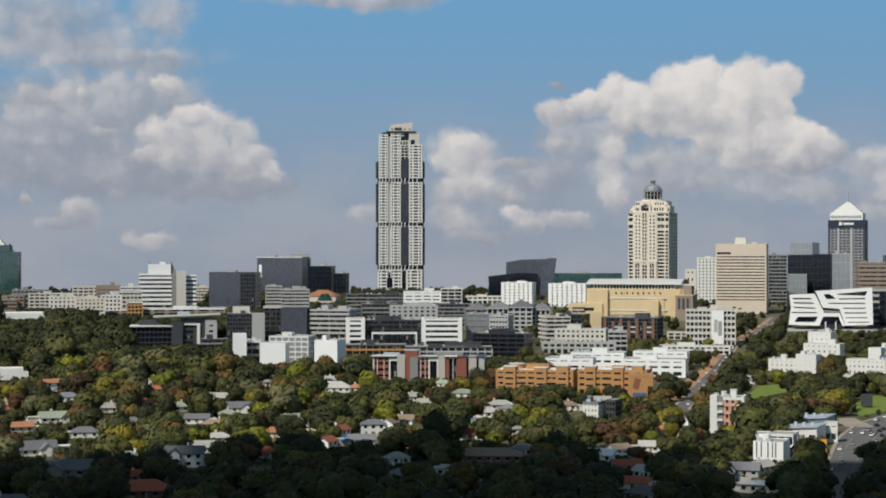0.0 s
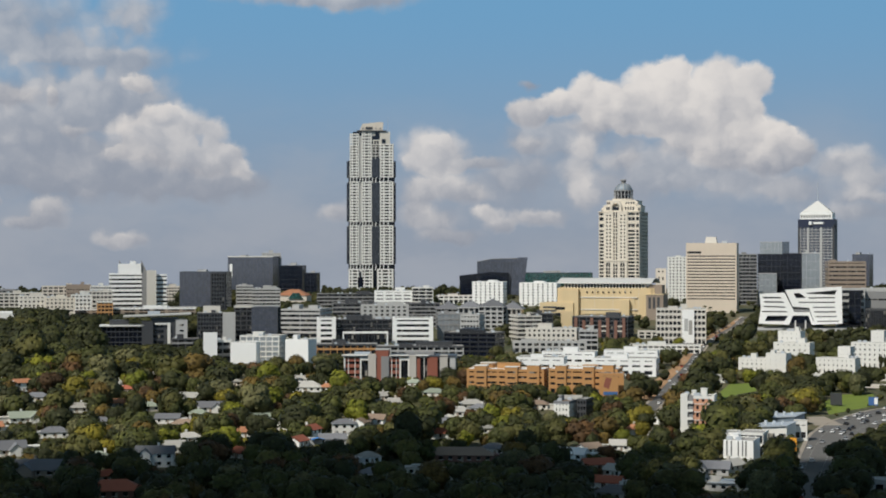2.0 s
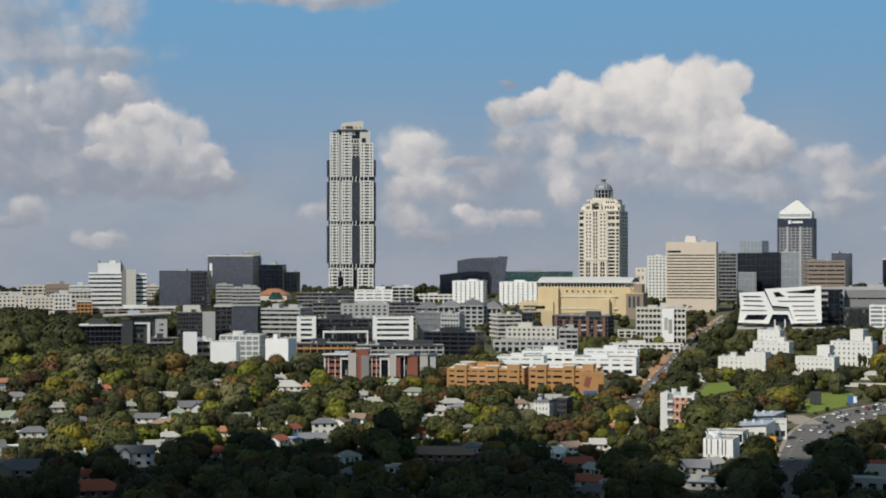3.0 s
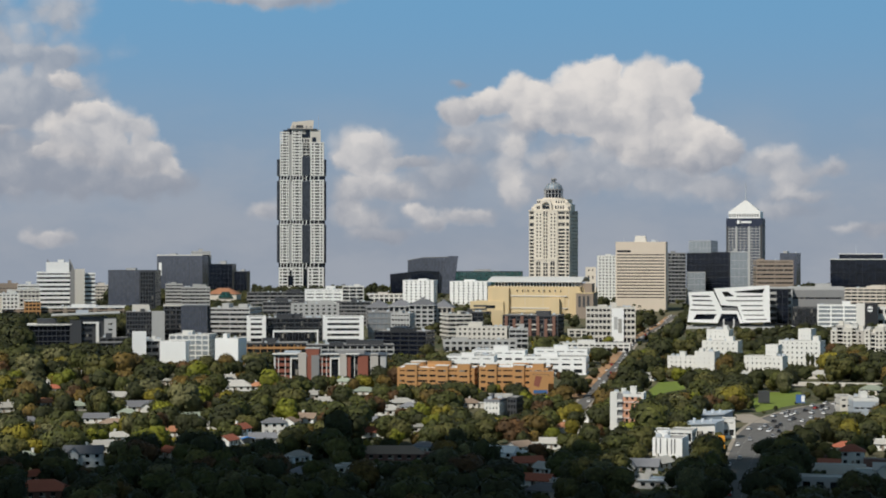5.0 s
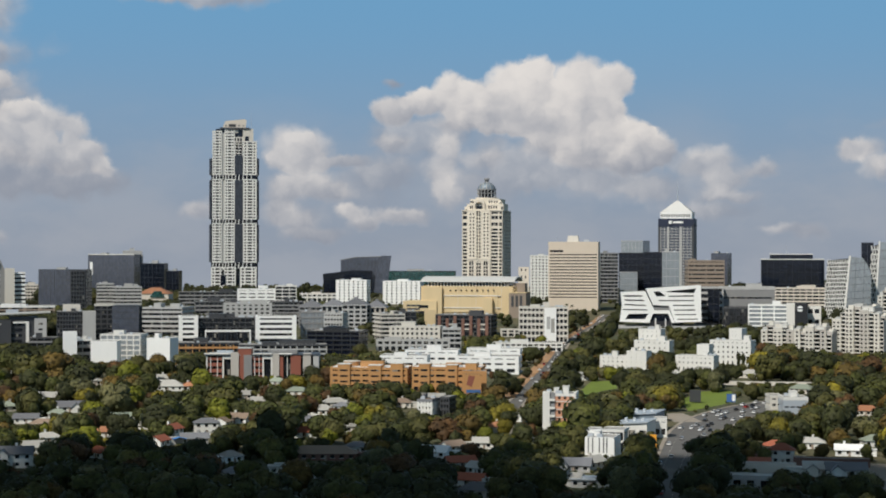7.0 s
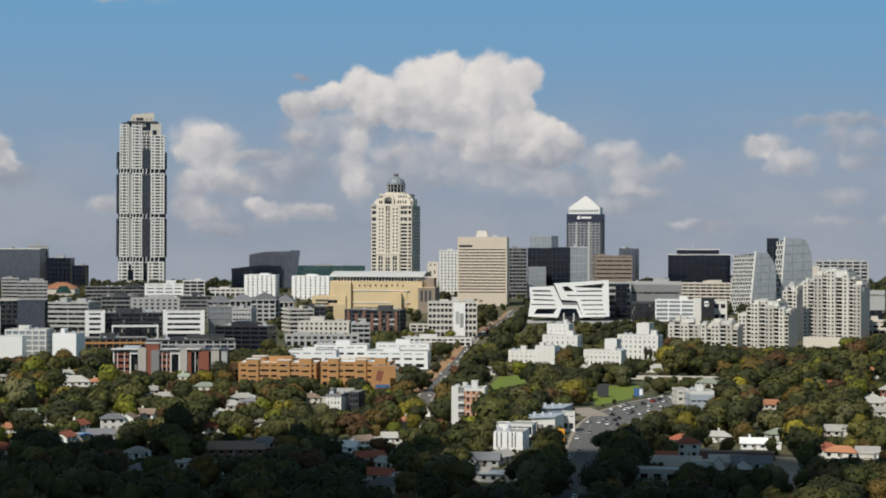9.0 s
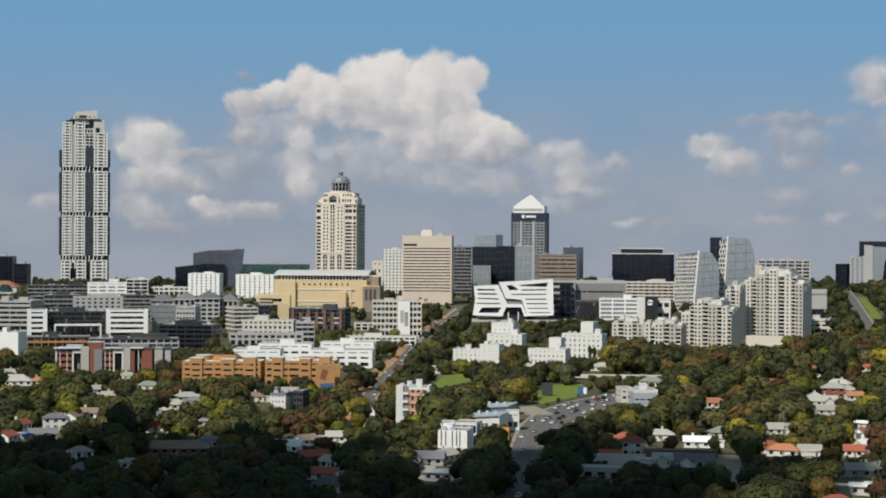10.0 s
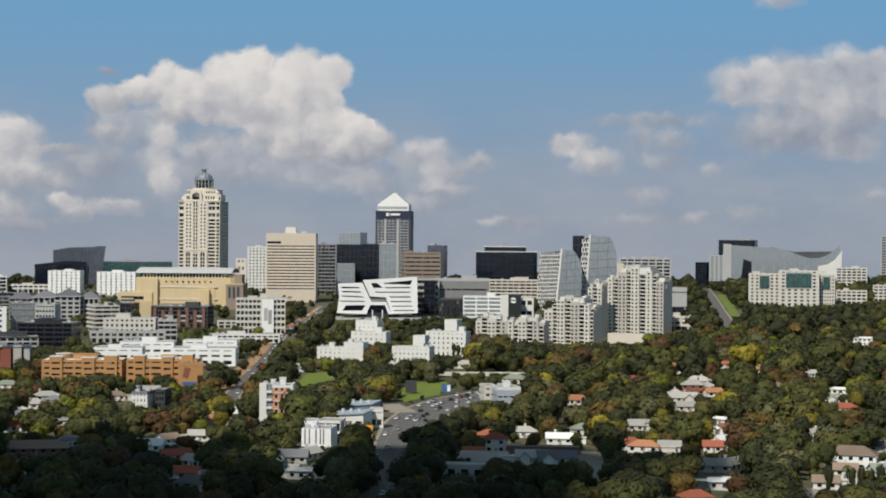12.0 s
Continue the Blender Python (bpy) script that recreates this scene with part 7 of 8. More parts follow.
# others half hidden in their gardens
tucked = random.Random(11)
for _ in range(120):
    az, dist = tucked.uniform(-15, 29), math.sqrt(tucked.uniform(600 ** 2, 1230 ** 2))
    x, y = dist * math.sin(radians(az)), dist * math.cos(radians(az))
    if any((x - a) ** 2 + (y - c) ** 2 < (r + 12) ** 2 for a, c, r in TAKEN):
        continue
    home(x, y, tucked.uniform(9, 15), tucked.uniform(-30, 30), tucked.choice((TILE_GREY, TILE_PALE, TILE_BROWN, TILE_RED, TILE_PALE, TILE_GREEN)), tucked.choice((WHITE, WHITE, OFFWHITE, BEIGE)), 1, tucked.choice(("gable", "hip", "hip")), vis=tucked.uniform(1.2, 3.2), sills=False)


# ---------------------------------------------------------------- cars
def car_thing(x, y, turn, paint, label, lift=0.12):
    b = thing("car", x, y, float(lie(x, y)) + lift, turn, label, "car", "traffic on the roads")
    part("body", Shape().slab([(-2.15, .35), (2.15, .35), (2.2, .75), (1.2, .9), (-2.0, .95), (-2.2, .7)], -0.88, 0.88), paint, b)
    part("cabin", Shape().slab([(-1.8, .9), (1.1, .9), (.45, 1.42), (-1.3, 1.45)], -0.78, 0.78), BLACK_GLASS, b)
    part("roof_panel", Shape().box(-1.25, .4, -.7, .7, 1.42, 1.5), paint, b)
    for sx in (-1.35, 1.35):
        for sy in (-.8, .8):
            ring = [(sx + .33 * math.cos(a), .33 + .33 * math.sin(a)) for a in np.linspace(0, 2 * math.pi, 11)[:-1]]
            part("wheel", Shape().slab(ring, sy - .12, sy + .12), RUBBER, b)
    return b


PAINTS = [(plain("white_car_paint", (.8, .8, .8), .3, vary=.03, bump=0), "white"), (plain("silver_car_paint", (.45, .46, .48), .3, .5, vary=.03, bump=0), "silver"),
          (plain("black_car_paint", (.02, .02, .022), .3, vary=.03, bump=0), "black"), (plain("red_car_paint", (.4, .03, .02), .3, vary=.03, bump=0), "red")]
traffic = random.Random(3)
stock = {}


def park(x, y, turn):
    paint, word = traffic.choice(PAINTS[:1] * 9 + PAINTS[1:2] * 5 + PAINTS[2:3] * 4 + PAINTS[3:])
    if word in stock:
        copy_thing(stock[word], pose(x, y, float(lie(x, y)) + 0.13, 0, 0, turn))
    else:
        stock[word] = car_thing(x, y, turn, paint, f"small {word} car on the road")


for i in range(3, len(hw_line) - 1):
    way = (hw_line[i + 1] - hw_line[i - 1]).normalized()
    near_junction = len(hw_line) * 0.6 < i
    for lane in (-0.36, -0.12, 0.12, 0.36):
        if traffic.random() < (0.38 if near_junction else 0.04):
            p = hw_line[i] + Vector((way.y, -way.x)) * lane * hw_wide[i] + way * traffic.uniform(-1.5, 1.5)
            park(p.x, p.y, math.degrees(math.atan2(way.y, way.x)) + traffic.uniform(-4, 4))
_, st_line, _ = ribbon(STREET, 9, 0, ASPHALT)
for i in range(4, len(st_line) - 1, 3):
    way = (st_line[i + 1] - st_line[i - 1]).normalized()
    p = st_line[i] + Vector((way.y, -way.x)) * traffic.choice((-2.2, 2.2))
    park(p.x, p.y, math.degrees(math.atan2(way.y, way.x)))

# ---------------------------------------------------------------- trees
def unit_crown(seed, lobes, cards, card, tall=1.0, core=0.97, loose=0.24, hearts=5):
    """A crown of height about 1: leaf clumps spread over a heap of lobes, round a dark heart."""
    g = np.random.default_rng(seed)
    centres, radii = [], []
    for i in range(lobes):
        a, r = g.uniform(0, 2 * math.pi), 0.28 * math.sqrt(g.uniform(0.02, 1))
        centres.append((r * math.cos(a), r * math.sin(a), g.uniform(0.32, 0.78) * tall - 0.35 * r))
        radii.append(g.uniform(0.19, 0.32))
    centres, radii = np.array(centres), np.array(radii)
    stretch = np.array([1.0, 1.0, 0.95 * tall])
    # heart: squat icosahedra
    p = (1 + 5 ** 0.5) / 2
    ico = np.array([(-1, p, 0), (1, p, 0), (-1, -p, 0), (1, -p, 0), (0, -1, p), (0, 1, p), (0, -1, -p), (0, 1, -p), (p, 0, -1), (p, 0, 1), (-p, 0, -1), (-p, 0, 1)]) / math.hypot(1, p)
    tri = np.array([(0, 11, 5), (0, 5, 1), (0, 1, 7), (0, 7, 10), (0, 10, 11), (1, 5, 9), (5, 11, 4), (11, 10, 2), (10, 7, 6), (7, 1, 8), (3, 9, 4), (3, 4, 2), (3, 2, 6), (3, 6, 8), (3, 8, 9), (4, 9, 5), (2, 4, 11), (6, 2, 10), (8, 6, 7), (9, 8, 1)])
    middle = np.array([0, 0, 0.5 * tall])
    m = len(ico)
    large = np.argsort(-radii)[:hearts]
    verts = [(ico * g.uniform(0.9, 1.0, (m, 1))) * radii[i] * core * stretch + centres[i] for i in large]
    heart_normals = [ico + (v - middle) * 1.5 for v in verts]
    tris = [tri + m * i for i in range(len(large))]
    # clumps on the outside
    which = g.choice(lobes, cards * 3, p=radii ** 2 / (radii ** 2).sum())
    n = g.normal(size=(cards * 3, 3))
    n[:, 2] = np.abs(n[:, 2]) * 1.0 - 0.35
    n /= np.linalg.norm(n, axis=1, keepdims=True)
    sprig = g.random((cards * 3, 1)) < 0.06  # a few clumps stand out and break the outline
    spot = centres[which] + n * radii[which][:, None] * stretch * np.where(sprig, g.uniform(1.0, 1.10, (cards * 3, 1)), g.uniform(0.975, 1.02, (cards * 3, 1)))
    inside = (np.linalg.norm((spot[:, None, :] - centres[None]) / stretch, axis=2) < radii[None] * 0.80).any(axis=1)
    keep = np.flatnonzero(~inside)[:cards]
    spot, n = spot[keep], n[keep]
    lean = n + g.normal(size=n.shape) * np.where(sprig[keep], loose * 1.6, loose * 0.3)
    lean /= np.linalg.norm(lean, axis=1, keepdims=True)
    u = np.cross(lean, g.normal(size=n.shape))
    u /= np.linalg.norm(u, axis=1, keepdims=True)
    v = np.cross(lean, u)
    size = card * g.uniform(0.45, 1.35, (len(keep), 1))
    corners = np.stack([spot - u * size - v * size * .7, spot + u * size * .8 - v * size, spot + u * size + v * size * .8, spot - u * size * .7 + v * size], axis=1).reshape(-1, 3)
    quads = np.arange(len(corners)).reshape(-1, 4)
    # light falls on each clump as on the billow that it belongs to
    soft = n * 0.6 + (spot - middle) * 1.6 + g.normal(size=n.shape) * 0.30
    normals = np.concatenate([np.concatenate(heart_normals), np.repeat(soft, 4, axis=0)])
    normals /= np.linalg.norm(normals, axis=1, keepdims=True)
    return np.concatenate(verts), np.concatenate(tris), corners, quads, normals


FINE = [unit_crown(20 + i, 9, 560, 0.029, loose=0.3, hearts=9) for i in range(5)]
MID = [unit_crown(40 + i, 7, 230, 0.040, loose=0.28, hearts=7) for i in range(8)]
COARSE = [unit_crown(60 + i, 7, 80, 0.062, loose=0.3, hearts=6) for i in range(6)]
SPIRE = unit_crown(80, 7, 160, 0.045, 1.0)


def crown_mesh(proto, leaf, name="crown"):
    heart, tris, cards, quads, normals = proto
    me = solid([tuple(v) for v in np.concatenate([heart, cards])], [tuple(f) for f in tris] + [tuple(f) for f in quads + len(heart)], name)
    me.materials.append(leaf)
    me.normals_split_custom_set_from_vertices([tuple(v) for v in normals])
    return me


def trunk_mesh():
    """A tapered trunk that forks into three limbs."""
    s = Shape().drum(0, 0, 0.034, 0.022, -0.03, 0.32, 7)
    for a in (0.3, 2.4, 4.5):
        ring = [(math.cos(2 * math.pi * i / 5), math.sin(2 * math.pi * i / 5)) for i in range(5)]
        ex, ey = 0.17 * math.cos(a), 0.17 * math.sin(a)
        s.add([(c * .016, q * .016, 0.27) for c, q in ring] + [(ex + c * .007, ey + q * .007, 0.56) for c, q in ring], [(i, (i + 1) % 5, 5 + (i + 1) % 5, 5 + i) for i in range(5)])
    return s.mesh(BARK, "trunk")


grove = np.random.default_rng(7)
spots = []
step = 12.6
for gx in np.arange(-720, 1500, step):
    for gy in np.arange(480, 2480, step):
        x, y = gx + grove.uniform(-.45, .45) * step, gy + grove.uniform(-.45, .45) * step
        az, dist = math.degrees(math.atan2(x, y)), math.hypot(x, y)
        if not (-15.2 < az < 29.6 and 540 < dist):
            continue
        dense = dist < 1330
        hill = (az < -6.5 and dist < 2250 and grove.random() < (1.0 if dist < 1880 else 0.6)) or (az > 20.5 and dist < 2350 and grove.random() < (1.0 if dist < 1600 else 0.5))
        town = (dist < 2300 and grove.random() < 0.22) or (2300 < dist < 2460 and grove.random() < 0.6)
        if dense or hill or town:
            spots.append((x, y, az, dist))
spots = np.array(spots)
taken = np.array(TAKEN)
free = np.ones(len(spots), bool)
for k in range(0, len(spots), 500):
    s = spots[k:k + 500]
    free[k:k + 500] = ~((s[:, None, 0] - taken[None, :, 0]) ** 2 + (s[:, None, 1] - taken[None, :, 1]) ** 2 < taken[None, :, 2] ** 2).any(axis=1)
spots = spots[free]
height = grove.uniform(6.5, 15.0, len(spots)) * np.where(grove.random(len(spots)) < 0.22, 1.45, 1.0)
height *= np.where((spots[:, 3] > 1250) & (spots[:, 3] < 1900) & (spots[:, 2] < -5), 1.45, 1.08)
height *= np.where((spots[:, 3] > 2150) & (np.abs(spots[:, 2]) < 14), 0.65, 1.0)
height = np.where(spots[:, 3] < 760, np.minimum(height, 15.0), height)
base = lie(spots[:, 0], spots[:, 1])
# trees stay below the camera's sight lines to houses, roads and offices
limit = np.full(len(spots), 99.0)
for a0, a1, dist, vis in SIGHT_LINES:
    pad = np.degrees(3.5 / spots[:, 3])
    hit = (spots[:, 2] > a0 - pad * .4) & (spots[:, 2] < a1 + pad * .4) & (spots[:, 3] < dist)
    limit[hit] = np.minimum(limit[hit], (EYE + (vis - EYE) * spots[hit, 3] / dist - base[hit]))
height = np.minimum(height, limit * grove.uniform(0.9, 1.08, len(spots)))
good = height > 1.6
spots, height, base = spots[good], height[good], base[good]
kinds = grove.choice(len(LEAF), len(spots), p=np.array(LEAF_MIX) / sum(LEAF_MIX))
hillside = (spots[:, 2] < -5) & (spots[:, 3] > 1250)
kinds[(hillside | (spots[:, 3] > 1500)) & (kinds > 2)] = 0  # evergreens on the far slope and in town
kinds[hillside & (spots[:, 2] < -7) & (kinds > 0) & (grove.random(len(spots)) < 0.7)] = 0
kinds[(spots[:, 3] < 760) & ((kinds == 7) | (kinds == 4))] = 1
spin, wide = grove.uniform(0, 2 * math.pi, len(spots)), grove.uniform(0.85, 1.25, len(spots))
near = np.flatnonzero(spots[:, 3] < 690)
near = near[np.argsort(spots[near, 3])][:300]
stuff = np.setdiff1d(np.arange(len(spots)), near)

WORDS = ["deep green", "green", "olive green", "brown autumn", "yellow autumn", "russet", "grey-green", "lime green"]
trunk = trunk_mesh()
shared = {}
for i in near:
    k = int(kinds[i])
    key = (k, i % 5)
    if key not in shared:
        shared[key] = crown_mesh(FINE[i % 5], LEAF[k])
    x, y = spots[i, 0], spots[i, 1]
    t = thing("tree", x, y, base[i], math.degrees(spin[i]), f"{WORDS[k]} broadleaf garden tree in the suburb", "tree", "garden trees")
    t.scale = (height[i] * wide[i], height[i] * wide[i], height[i] * 1.03)
    part("trunk", trunk, BARK, t)
    part("crown", shared[key], LEAF[k], t)


def lone_tree(x, y, h, spread, k, label=""):
    """A tree that can be told apart: a park, street or garden tree of its own kind."""
    key = (k, int(h * 7) % 5)
    if key not in shared:
        shared[key] = crown_mesh(FINE[key[1]], LEAF[k])
    t = thing("tree", x, y, float(lie(x, y)), h * 50 % 360, label or f"{WORDS[k]} broadleaf tree with rounded crown", "tree", "park and street trees")
    t.scale = (h * spread, h * spread, h * 1.03)
    part("trunk", trunk, BARK, t)
    part("crown", shared[key], LEAF[k], t)


def cypress(x, y, h):
    """A narrow dark column of foliage."""
    t = thing("cypress_tree", x, y, float(lie(x, y)), h * 77 % 360, "narrow dark green cypress tree by a house", "tree", "cypress row")
    t.scale = (h * 0.34, h * 0.34, h * 1.12)
    part("trunk", trunk, BARK, t)
    part("crown", crown_mesh(SPIRE, LEAF[0]), LEAF[0], t)


def palm(x, y, h):
    """A palm: slim ringed trunk and a head of drooping fronds."""
    t = thing("palm_tree", x, y, float(lie(x, y)), h * 61 % 360, "tall slim palm tree with drooping fronds", "tree", "palms")
    trunk_shape = Shape()
    for k in range(6):
        trunk_shape.drum(0.06 * k * k / 6, 0, 0.26 - 0.02 * k, 0.24 - 0.02 * k, h * 0.82 * k / 6, h * 0.82 * (k + 1) / 6, 8)
    part("trunk", trunk_shape, BARK, t)
    head, g = Shape(), random.Random(int(h * 100))
    for k in range(22):
        a, up, reach = g.uniform(0, 2 * math.pi), g.uniform(-0.5, 1.0), g.uniform(1.8, 2.6)
        row = [(0.36 + reach * s * math.cos(a), reach * s * math.sin(a), h * 0.82 + up * s * 1.6 - 1.9 * s * s) for s in (0, .35, .7, 1.0)]
        side = (-math.sin(a), math.cos(a))
        half = (0.08, 0.36, 0.30, 0.04)
        head.add([(p[0] + side[0] * q * e, p[1] + side[1] * q * e, p[2] - (0.12 if e else 0)) for p, q in zip(row, half) for e in (-1, 0, 1)],
                 [f for j in range(3) for f in ((3 * j, 3 * j + 1, 3 * j + 4, 3 * j + 3), (3 * j + 1, 3 * j + 2, 3 * j + 5, 3 * j + 4))])
    part("fronds", head, LEAF[1], t)


palm(-175.6, 839.8, 12)
palm(-175.0, 852.2, 10)
palm(-130.5, 775.1, 11)
palm(-207.4, 853.2, 11)
palm(-138.6, 779.8, 11)
palm(-142.4, 787.2, 12)
palm(85.8, 801.4, 9)
palm(290.2, 1790.6, 15)
palm(294.4, 1781.8, 14)
palm(-51.4, 866.5, 9)
palm(298.3, 586.5, 9)
palm(-133.1, 894.1, 9)
# dark park trees, the autumn row before them, and trees by the arterial road
lone_tree(204.5, 1060.5, 13, 1.1, 0)
lone_tree(216.7, 1074.4, 14, 1.2, 0)
lone_tree(222.2, 1050.8, 15, 1.1, 0)
lone_tree(230.5, 1042.8, 14, 1.2, 0)
lone_tree(246.4, 1070.0, 13, 1.2, 0)
lone_tree(259.3, 1075.2, 14, 1.2, 0)
lone_tree(270.2, 1082.8, 12, 1.1, 0)
lone_tree(170.6, 965.0, 9, 1.15, 1)
lone_tree(177.8, 963.7, 8, 1.15, 3)
lone_tree(182.7, 956.7, 9, 1.15, 4)
lone_tree(187.6, 949.7, 10, 1.15, 3)
lone_tree(194.7, 948.2, 11, 1.15, 2)
lone_tree(201.3, 946.8, 10, 1.15, 4)
lone_tree(206.5, 939.6, 11, 1.15, 3)
lone_tree(216.3, 964.0, 9, 1.15, 0)
lone_tree(127.7, 610.8, 13, 1.2, 0)
lone_tree(121.0, 595.8, 11, 1.2, 0)
lone_tree(169.1, 710.1, 12, 1.2, 0)
lone_tree(178.2, 718.2, 13, 1.3, 0)
lone_tree(190.5, 737.8, 13, 1.2, 0)
lone_tree(208.1, 780.8, 12, 1.2, 0)
lone_tree(160.6, 664.9, 10, 1.2, 0)
lone_tree(255.9, 837.8, 14, 1.2, 0)
lone_tree(250.5, 797.6, 14, 1.1, 0)
lone_tree(240.9, 840.1, 11, .8, 0)
lone_tree(270.4, 582.3, 9.5, 1.15, 7)
lone_tree(246.0, 564.8, 9, 1.0, 5)
lone_tree(381.8, 748.2, 13, 1.5, 3)
lone_tree(369.5, 738.7, 12, 1.3, 2)
lone_tree(317.4, 910.3, 13, 1.1, 3)
lone_tree(352.5, 944.4, 13, 1.2, 5)
lone_tree(364.1, 948.5, 11, 1.0, 2)
lone_tree(389.5, 826.9, 12, 1.4, 7)
lone_tree(358.6, 779.5, 13, 1.3, 1)
lone_tree(252.3, 568.5, 8, .7, 1)
lone_tree(290.1, 708.9, 10, 1.0, 4)
lone_tree(260.9, 747.8, 13, 1.2, 0)
lone_tree(276.0, 767.9, 13, 1.2, 0)
lone_tree(-145.8, 766.3, 9, .9, 7)
lone_tree(-127.5, 753.3, 10, 1.1, 4)
lone_tree(-63.9, 929.8, 9, 1.0, 7)
lone_tree(-150.5, 1130.0, 12, 1.1, 6)
lone_tree(-209.7, 1045.2, 16, 1.15, 5)
lone_tree(-69.4, 821.1, 14, 1.1, 0)
lone_tree(-145.4, 880.1, 12, 1.1, 0)
lone_tree(-166.8, 1097.4, 12, 1.2, 2)
lone_tree(-144.7, 1231.5, 13, 1.2, 3)
lone_tree(-90.7, 1208.6, 15, 1.2, 2)
lone_tree(-78.3, 1221.5, 15, 1.2, 3)
lone_tree(-198.0, 1191.7, 12, 1.1, 4)
lone_tree(34.9, 1099.4, 14, 1.2, 5)
lone_tree(23.0, 1107.8, 15, 1.2, 0)
lone_tree(61.2, 994.1, 14, 1.2, 0)
lone_tree(-6.4, 852.0, 13, 1.2, 5)
lone_tree(105.0, 827.4, 10, 1.0, 4)
lone_tree(126.9, 1020.1, 13, 1.1, 0)
lone_tree(135.0, 1033.2, 12, 1.1, 0)
lone_tree(183.7, 1282.9, 14, 1.1, 0)
lone_tree(90.9, 790.8, 9, 1.0, 7)
lone_tree(-123.8, 1340.3, 12, .7, 6)
lone_tree(37.6, 681.0, 12, 1.2, 6)
lone_tree(52.8, 778.2, 12, 1.3, 1)
lone_tree(-20.6, 779.7, 12, 1.2, 1)
lone_tree(41.8, 826.9, 12, 1.2, 7)
lone_tree(-32.4, 717.3, 12, 1.2, 0)
lone_tree(114.1, 747.3, 13, 1.2, 0)
lone_tree(61.5, 1340.6, 12, 1.1, 2)
lone_tree(-121.6, 1555.3, 12, 1.2, 5)
verge_dice = random.Random(21)
for k in range(26):
    i = 2 + 3 * k
    if i < len(st_line) - 8:
        away = Vector((st_line[i + 1].y - st_line[i - 1].y, st_line[i - 1].x - st_line[i + 1].x)).normalized()
        p = st_line[i] + away * verge_dice.choice((-6.6, -7.0, 7.2, 9.0))
        lone_tree(p.x, p.y, verge_dice.uniform(3.2, 6.5), verge_dice.uniform(1.0, 1.4), verge_dice.choice((0, 1, 1, 2, 3)), "small green verge tree beside a street")
cypress(280.8, 566.2, 11)
cypress(293.7, 573.1, 9)
cypress(294.5, 568.2, 10)
cypress(298.4, 568.4, 9)
cypress(300.0, 565.3, 11)
cypress(321.6, 1234.8, 11)
cypress(322.1, 1224.3, 11)
cypress(-41.2, 712.8, 8)


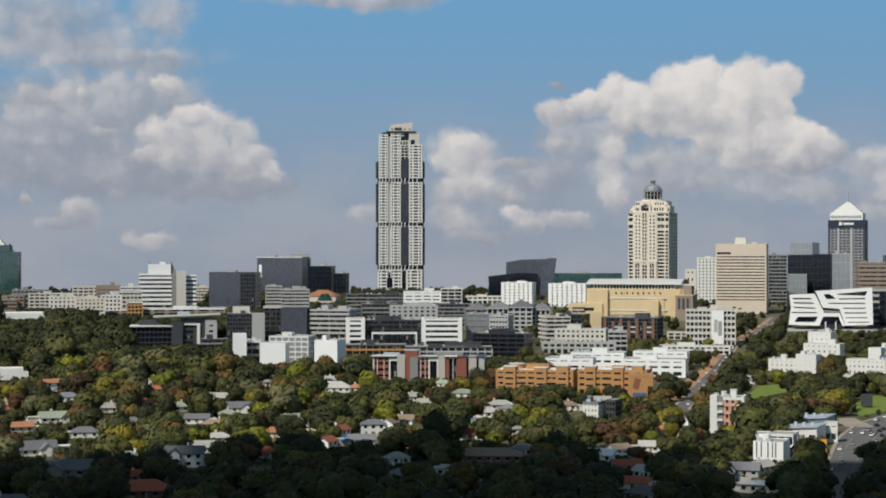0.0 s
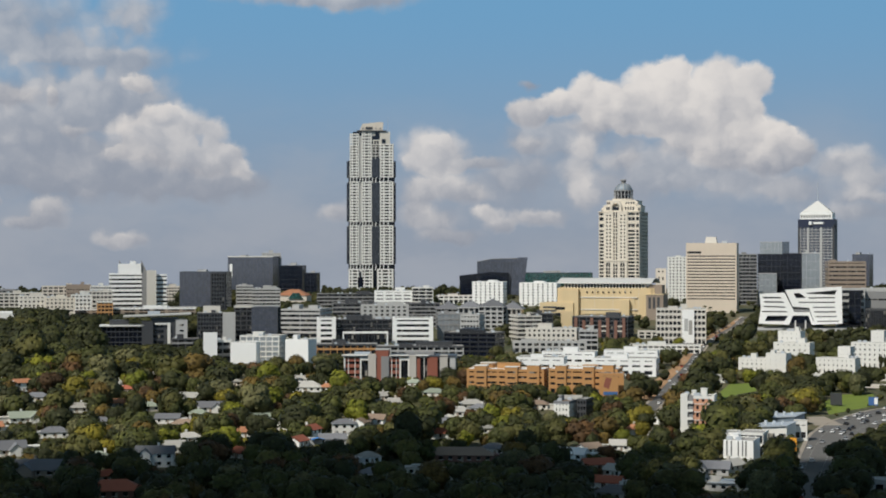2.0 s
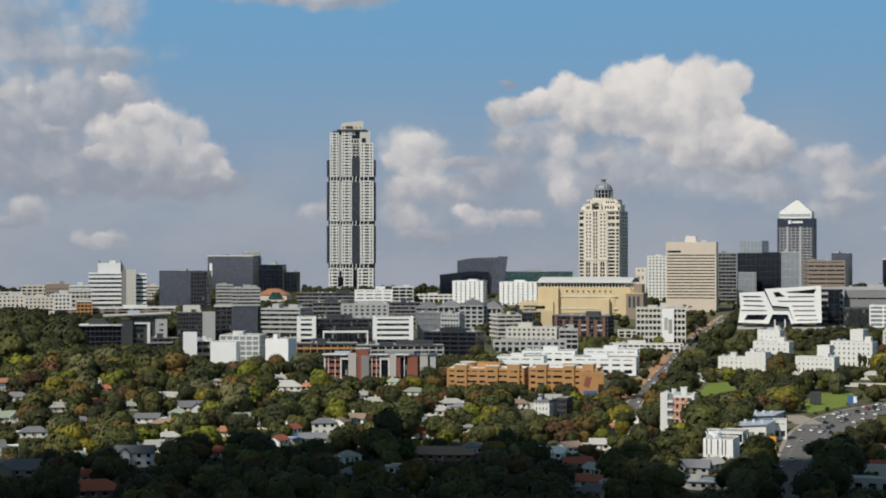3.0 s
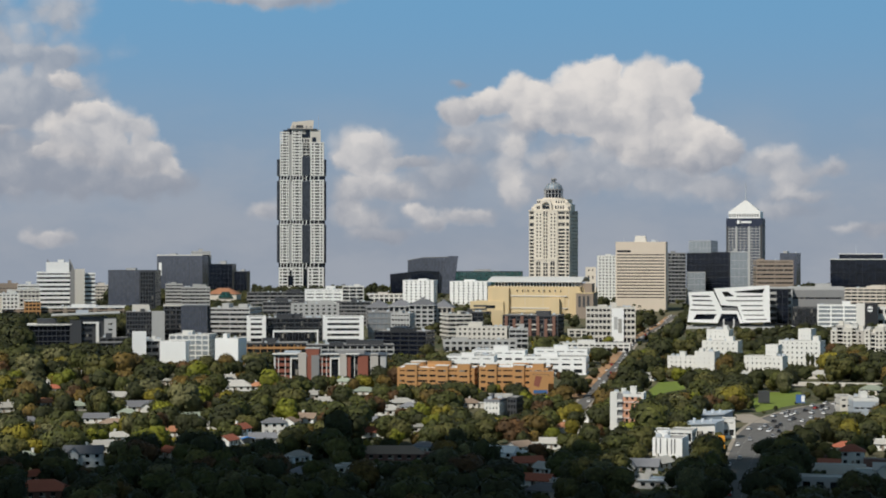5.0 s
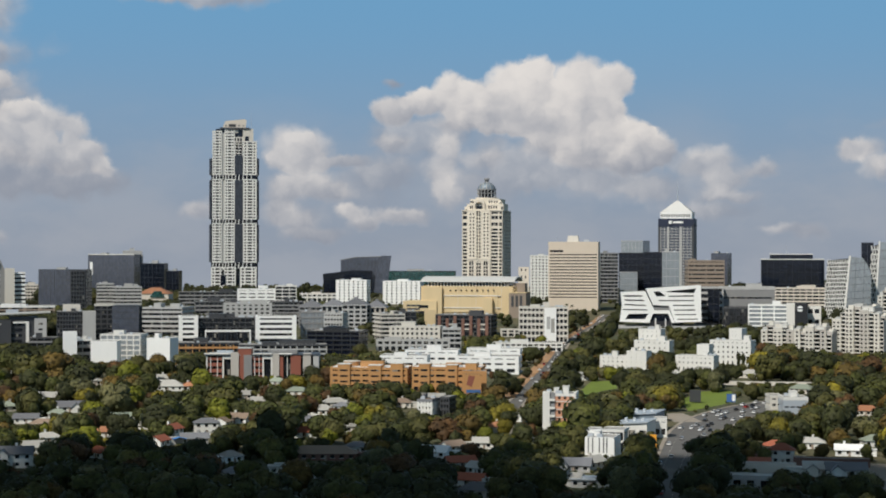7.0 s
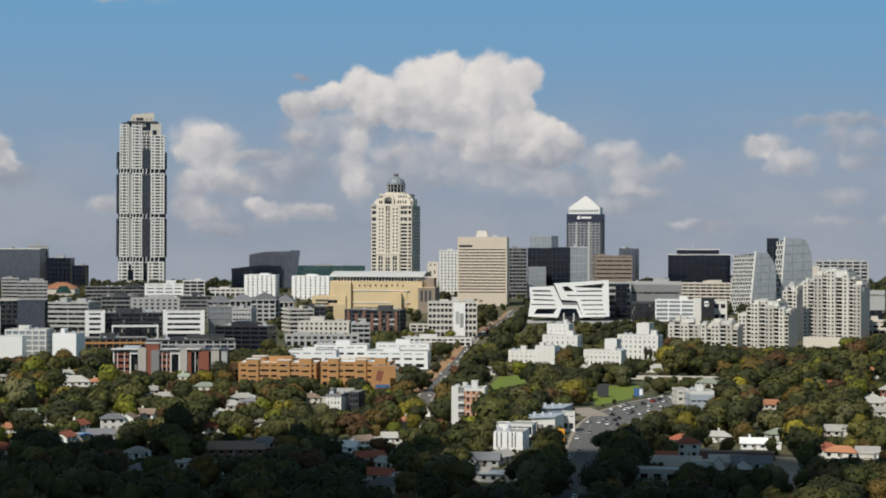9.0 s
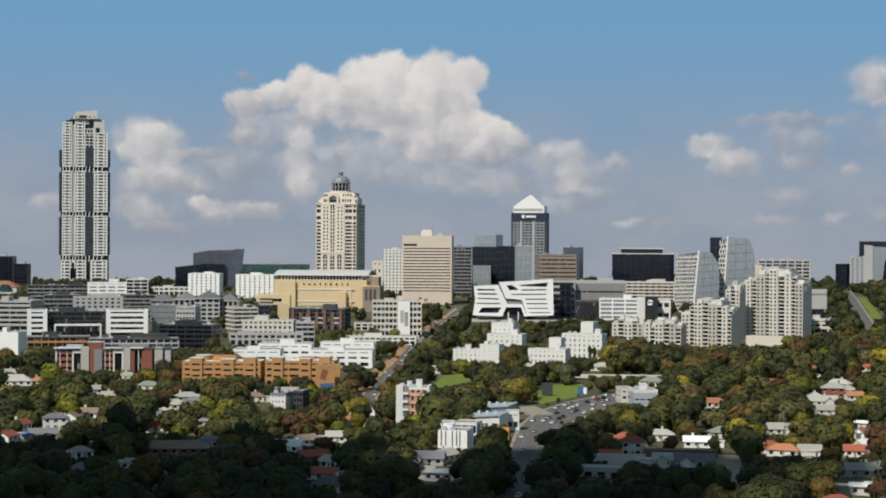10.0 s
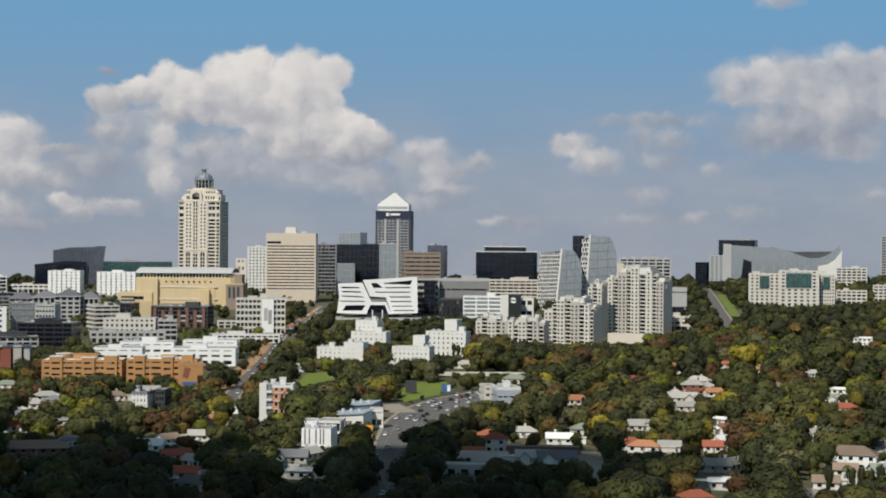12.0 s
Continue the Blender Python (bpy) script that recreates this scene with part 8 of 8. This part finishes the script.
def plant_mass(chosen, protos, name, label):
    """Many trees in one mesh, each with its own foliage."""
    verts, loops, counts, mats, bent = [], [], [], [], []
    k = 0
    for i in chosen:
        heart, tris, cards, quads, normals = protos[i % len(protos)]
        pts = np.concatenate([heart, cards])
        c, s = math.cos(spin[i]), math.sin(spin[i])
        h, wd = height[i], height[i] * wide[i]
        out = np.empty_like(pts)
        out[:, 0] = spots[i, 0] + wd * (pts[:, 0] * c - pts[:, 1] * s)
        out[:, 1] = spots[i, 1] + wd * (pts[:, 0] * s + pts[:, 1] * c)
        out[:, 2] = base[i] + h * 1.03 * pts[:, 2] - 0.08 * h
        verts.append(out)
        bent.append(np.stack([normals[:, 0] * c - normals[:, 1] * s, normals[:, 0] * s + normals[:, 1] * c, normals[:, 2]], axis=1))
        loops.append((tris + k).ravel()), loops.append((quads + k + len(heart)).ravel())
        counts += [3] * len(tris) + [4] * len(quads)
        mats += [kinds[i]] * (len(tris) + len(quads))
        k += len(pts)
    me = bpy.data.meshes.new(name)
    verts, loops = np.concatenate(verts), np.concatenate(loops)
    me.vertices.add(len(verts)), me.loops.add(len(loops)), me.polygons.add(len(counts))
    me.vertices.foreach_set("co", verts.ravel())
    me.loops.foreach_set("vertex_index", loops.astype(np.int32))
    me.polygons.foreach_set("loop_start", np.concatenate([[0], np.cumsum(counts)[:-1]]).astype(np.int32))
    for leaf in LEAF:
        me.materials.append(leaf)
    me.polygons.foreach_set("material_index", np.array(mats, np.int32))
    me.update()
    me.normals_split_custom_set_from_vertices(np.concatenate(bent).astype(np.float32))
    return tagged(new(name, me), label, "trees", kind="stuff")


d = spots[stuff, 3]
plant_mass(stuff[d < 1000], MID, "garden_trees", "dense mixed green, olive and autumn garden trees")
slope = hillside[stuff] & (d < 1600)
plant_mass(stuff[(d >= 1000) & ((d < 1400) | slope)], MID, "suburb_trees", "dense mixed green and autumn trees before the offices")
plant_mass(stuff[(d >= 1400) & ~slope], COARSE, "town_trees", "green trees between far office buildings")

# ---------------------------------------------------------------- an unseen cloud added overhead, its billows laid out to shade the nearest gardens
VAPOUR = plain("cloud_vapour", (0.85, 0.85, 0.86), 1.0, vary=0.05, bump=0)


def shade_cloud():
    """An unseen heap of rounded billows 1.2 km up, towards the sun, laid out to shade chosen ground."""
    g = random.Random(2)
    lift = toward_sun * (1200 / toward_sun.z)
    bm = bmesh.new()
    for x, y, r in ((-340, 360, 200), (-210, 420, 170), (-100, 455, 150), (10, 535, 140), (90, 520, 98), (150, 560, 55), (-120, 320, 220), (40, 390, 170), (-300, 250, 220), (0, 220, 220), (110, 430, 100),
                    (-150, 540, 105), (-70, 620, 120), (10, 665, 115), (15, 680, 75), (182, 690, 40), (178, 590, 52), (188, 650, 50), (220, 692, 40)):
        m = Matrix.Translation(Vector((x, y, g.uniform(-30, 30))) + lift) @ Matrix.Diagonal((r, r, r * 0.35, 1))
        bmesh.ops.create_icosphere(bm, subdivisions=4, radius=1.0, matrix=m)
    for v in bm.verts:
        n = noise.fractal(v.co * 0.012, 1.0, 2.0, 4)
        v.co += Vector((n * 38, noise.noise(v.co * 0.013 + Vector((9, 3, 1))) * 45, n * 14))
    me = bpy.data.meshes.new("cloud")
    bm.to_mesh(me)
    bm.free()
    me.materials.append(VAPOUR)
    return tagged(new("cloud", me), "unseen white cumulus cloud added to shade the gardens below", "cloud", kind="structure")


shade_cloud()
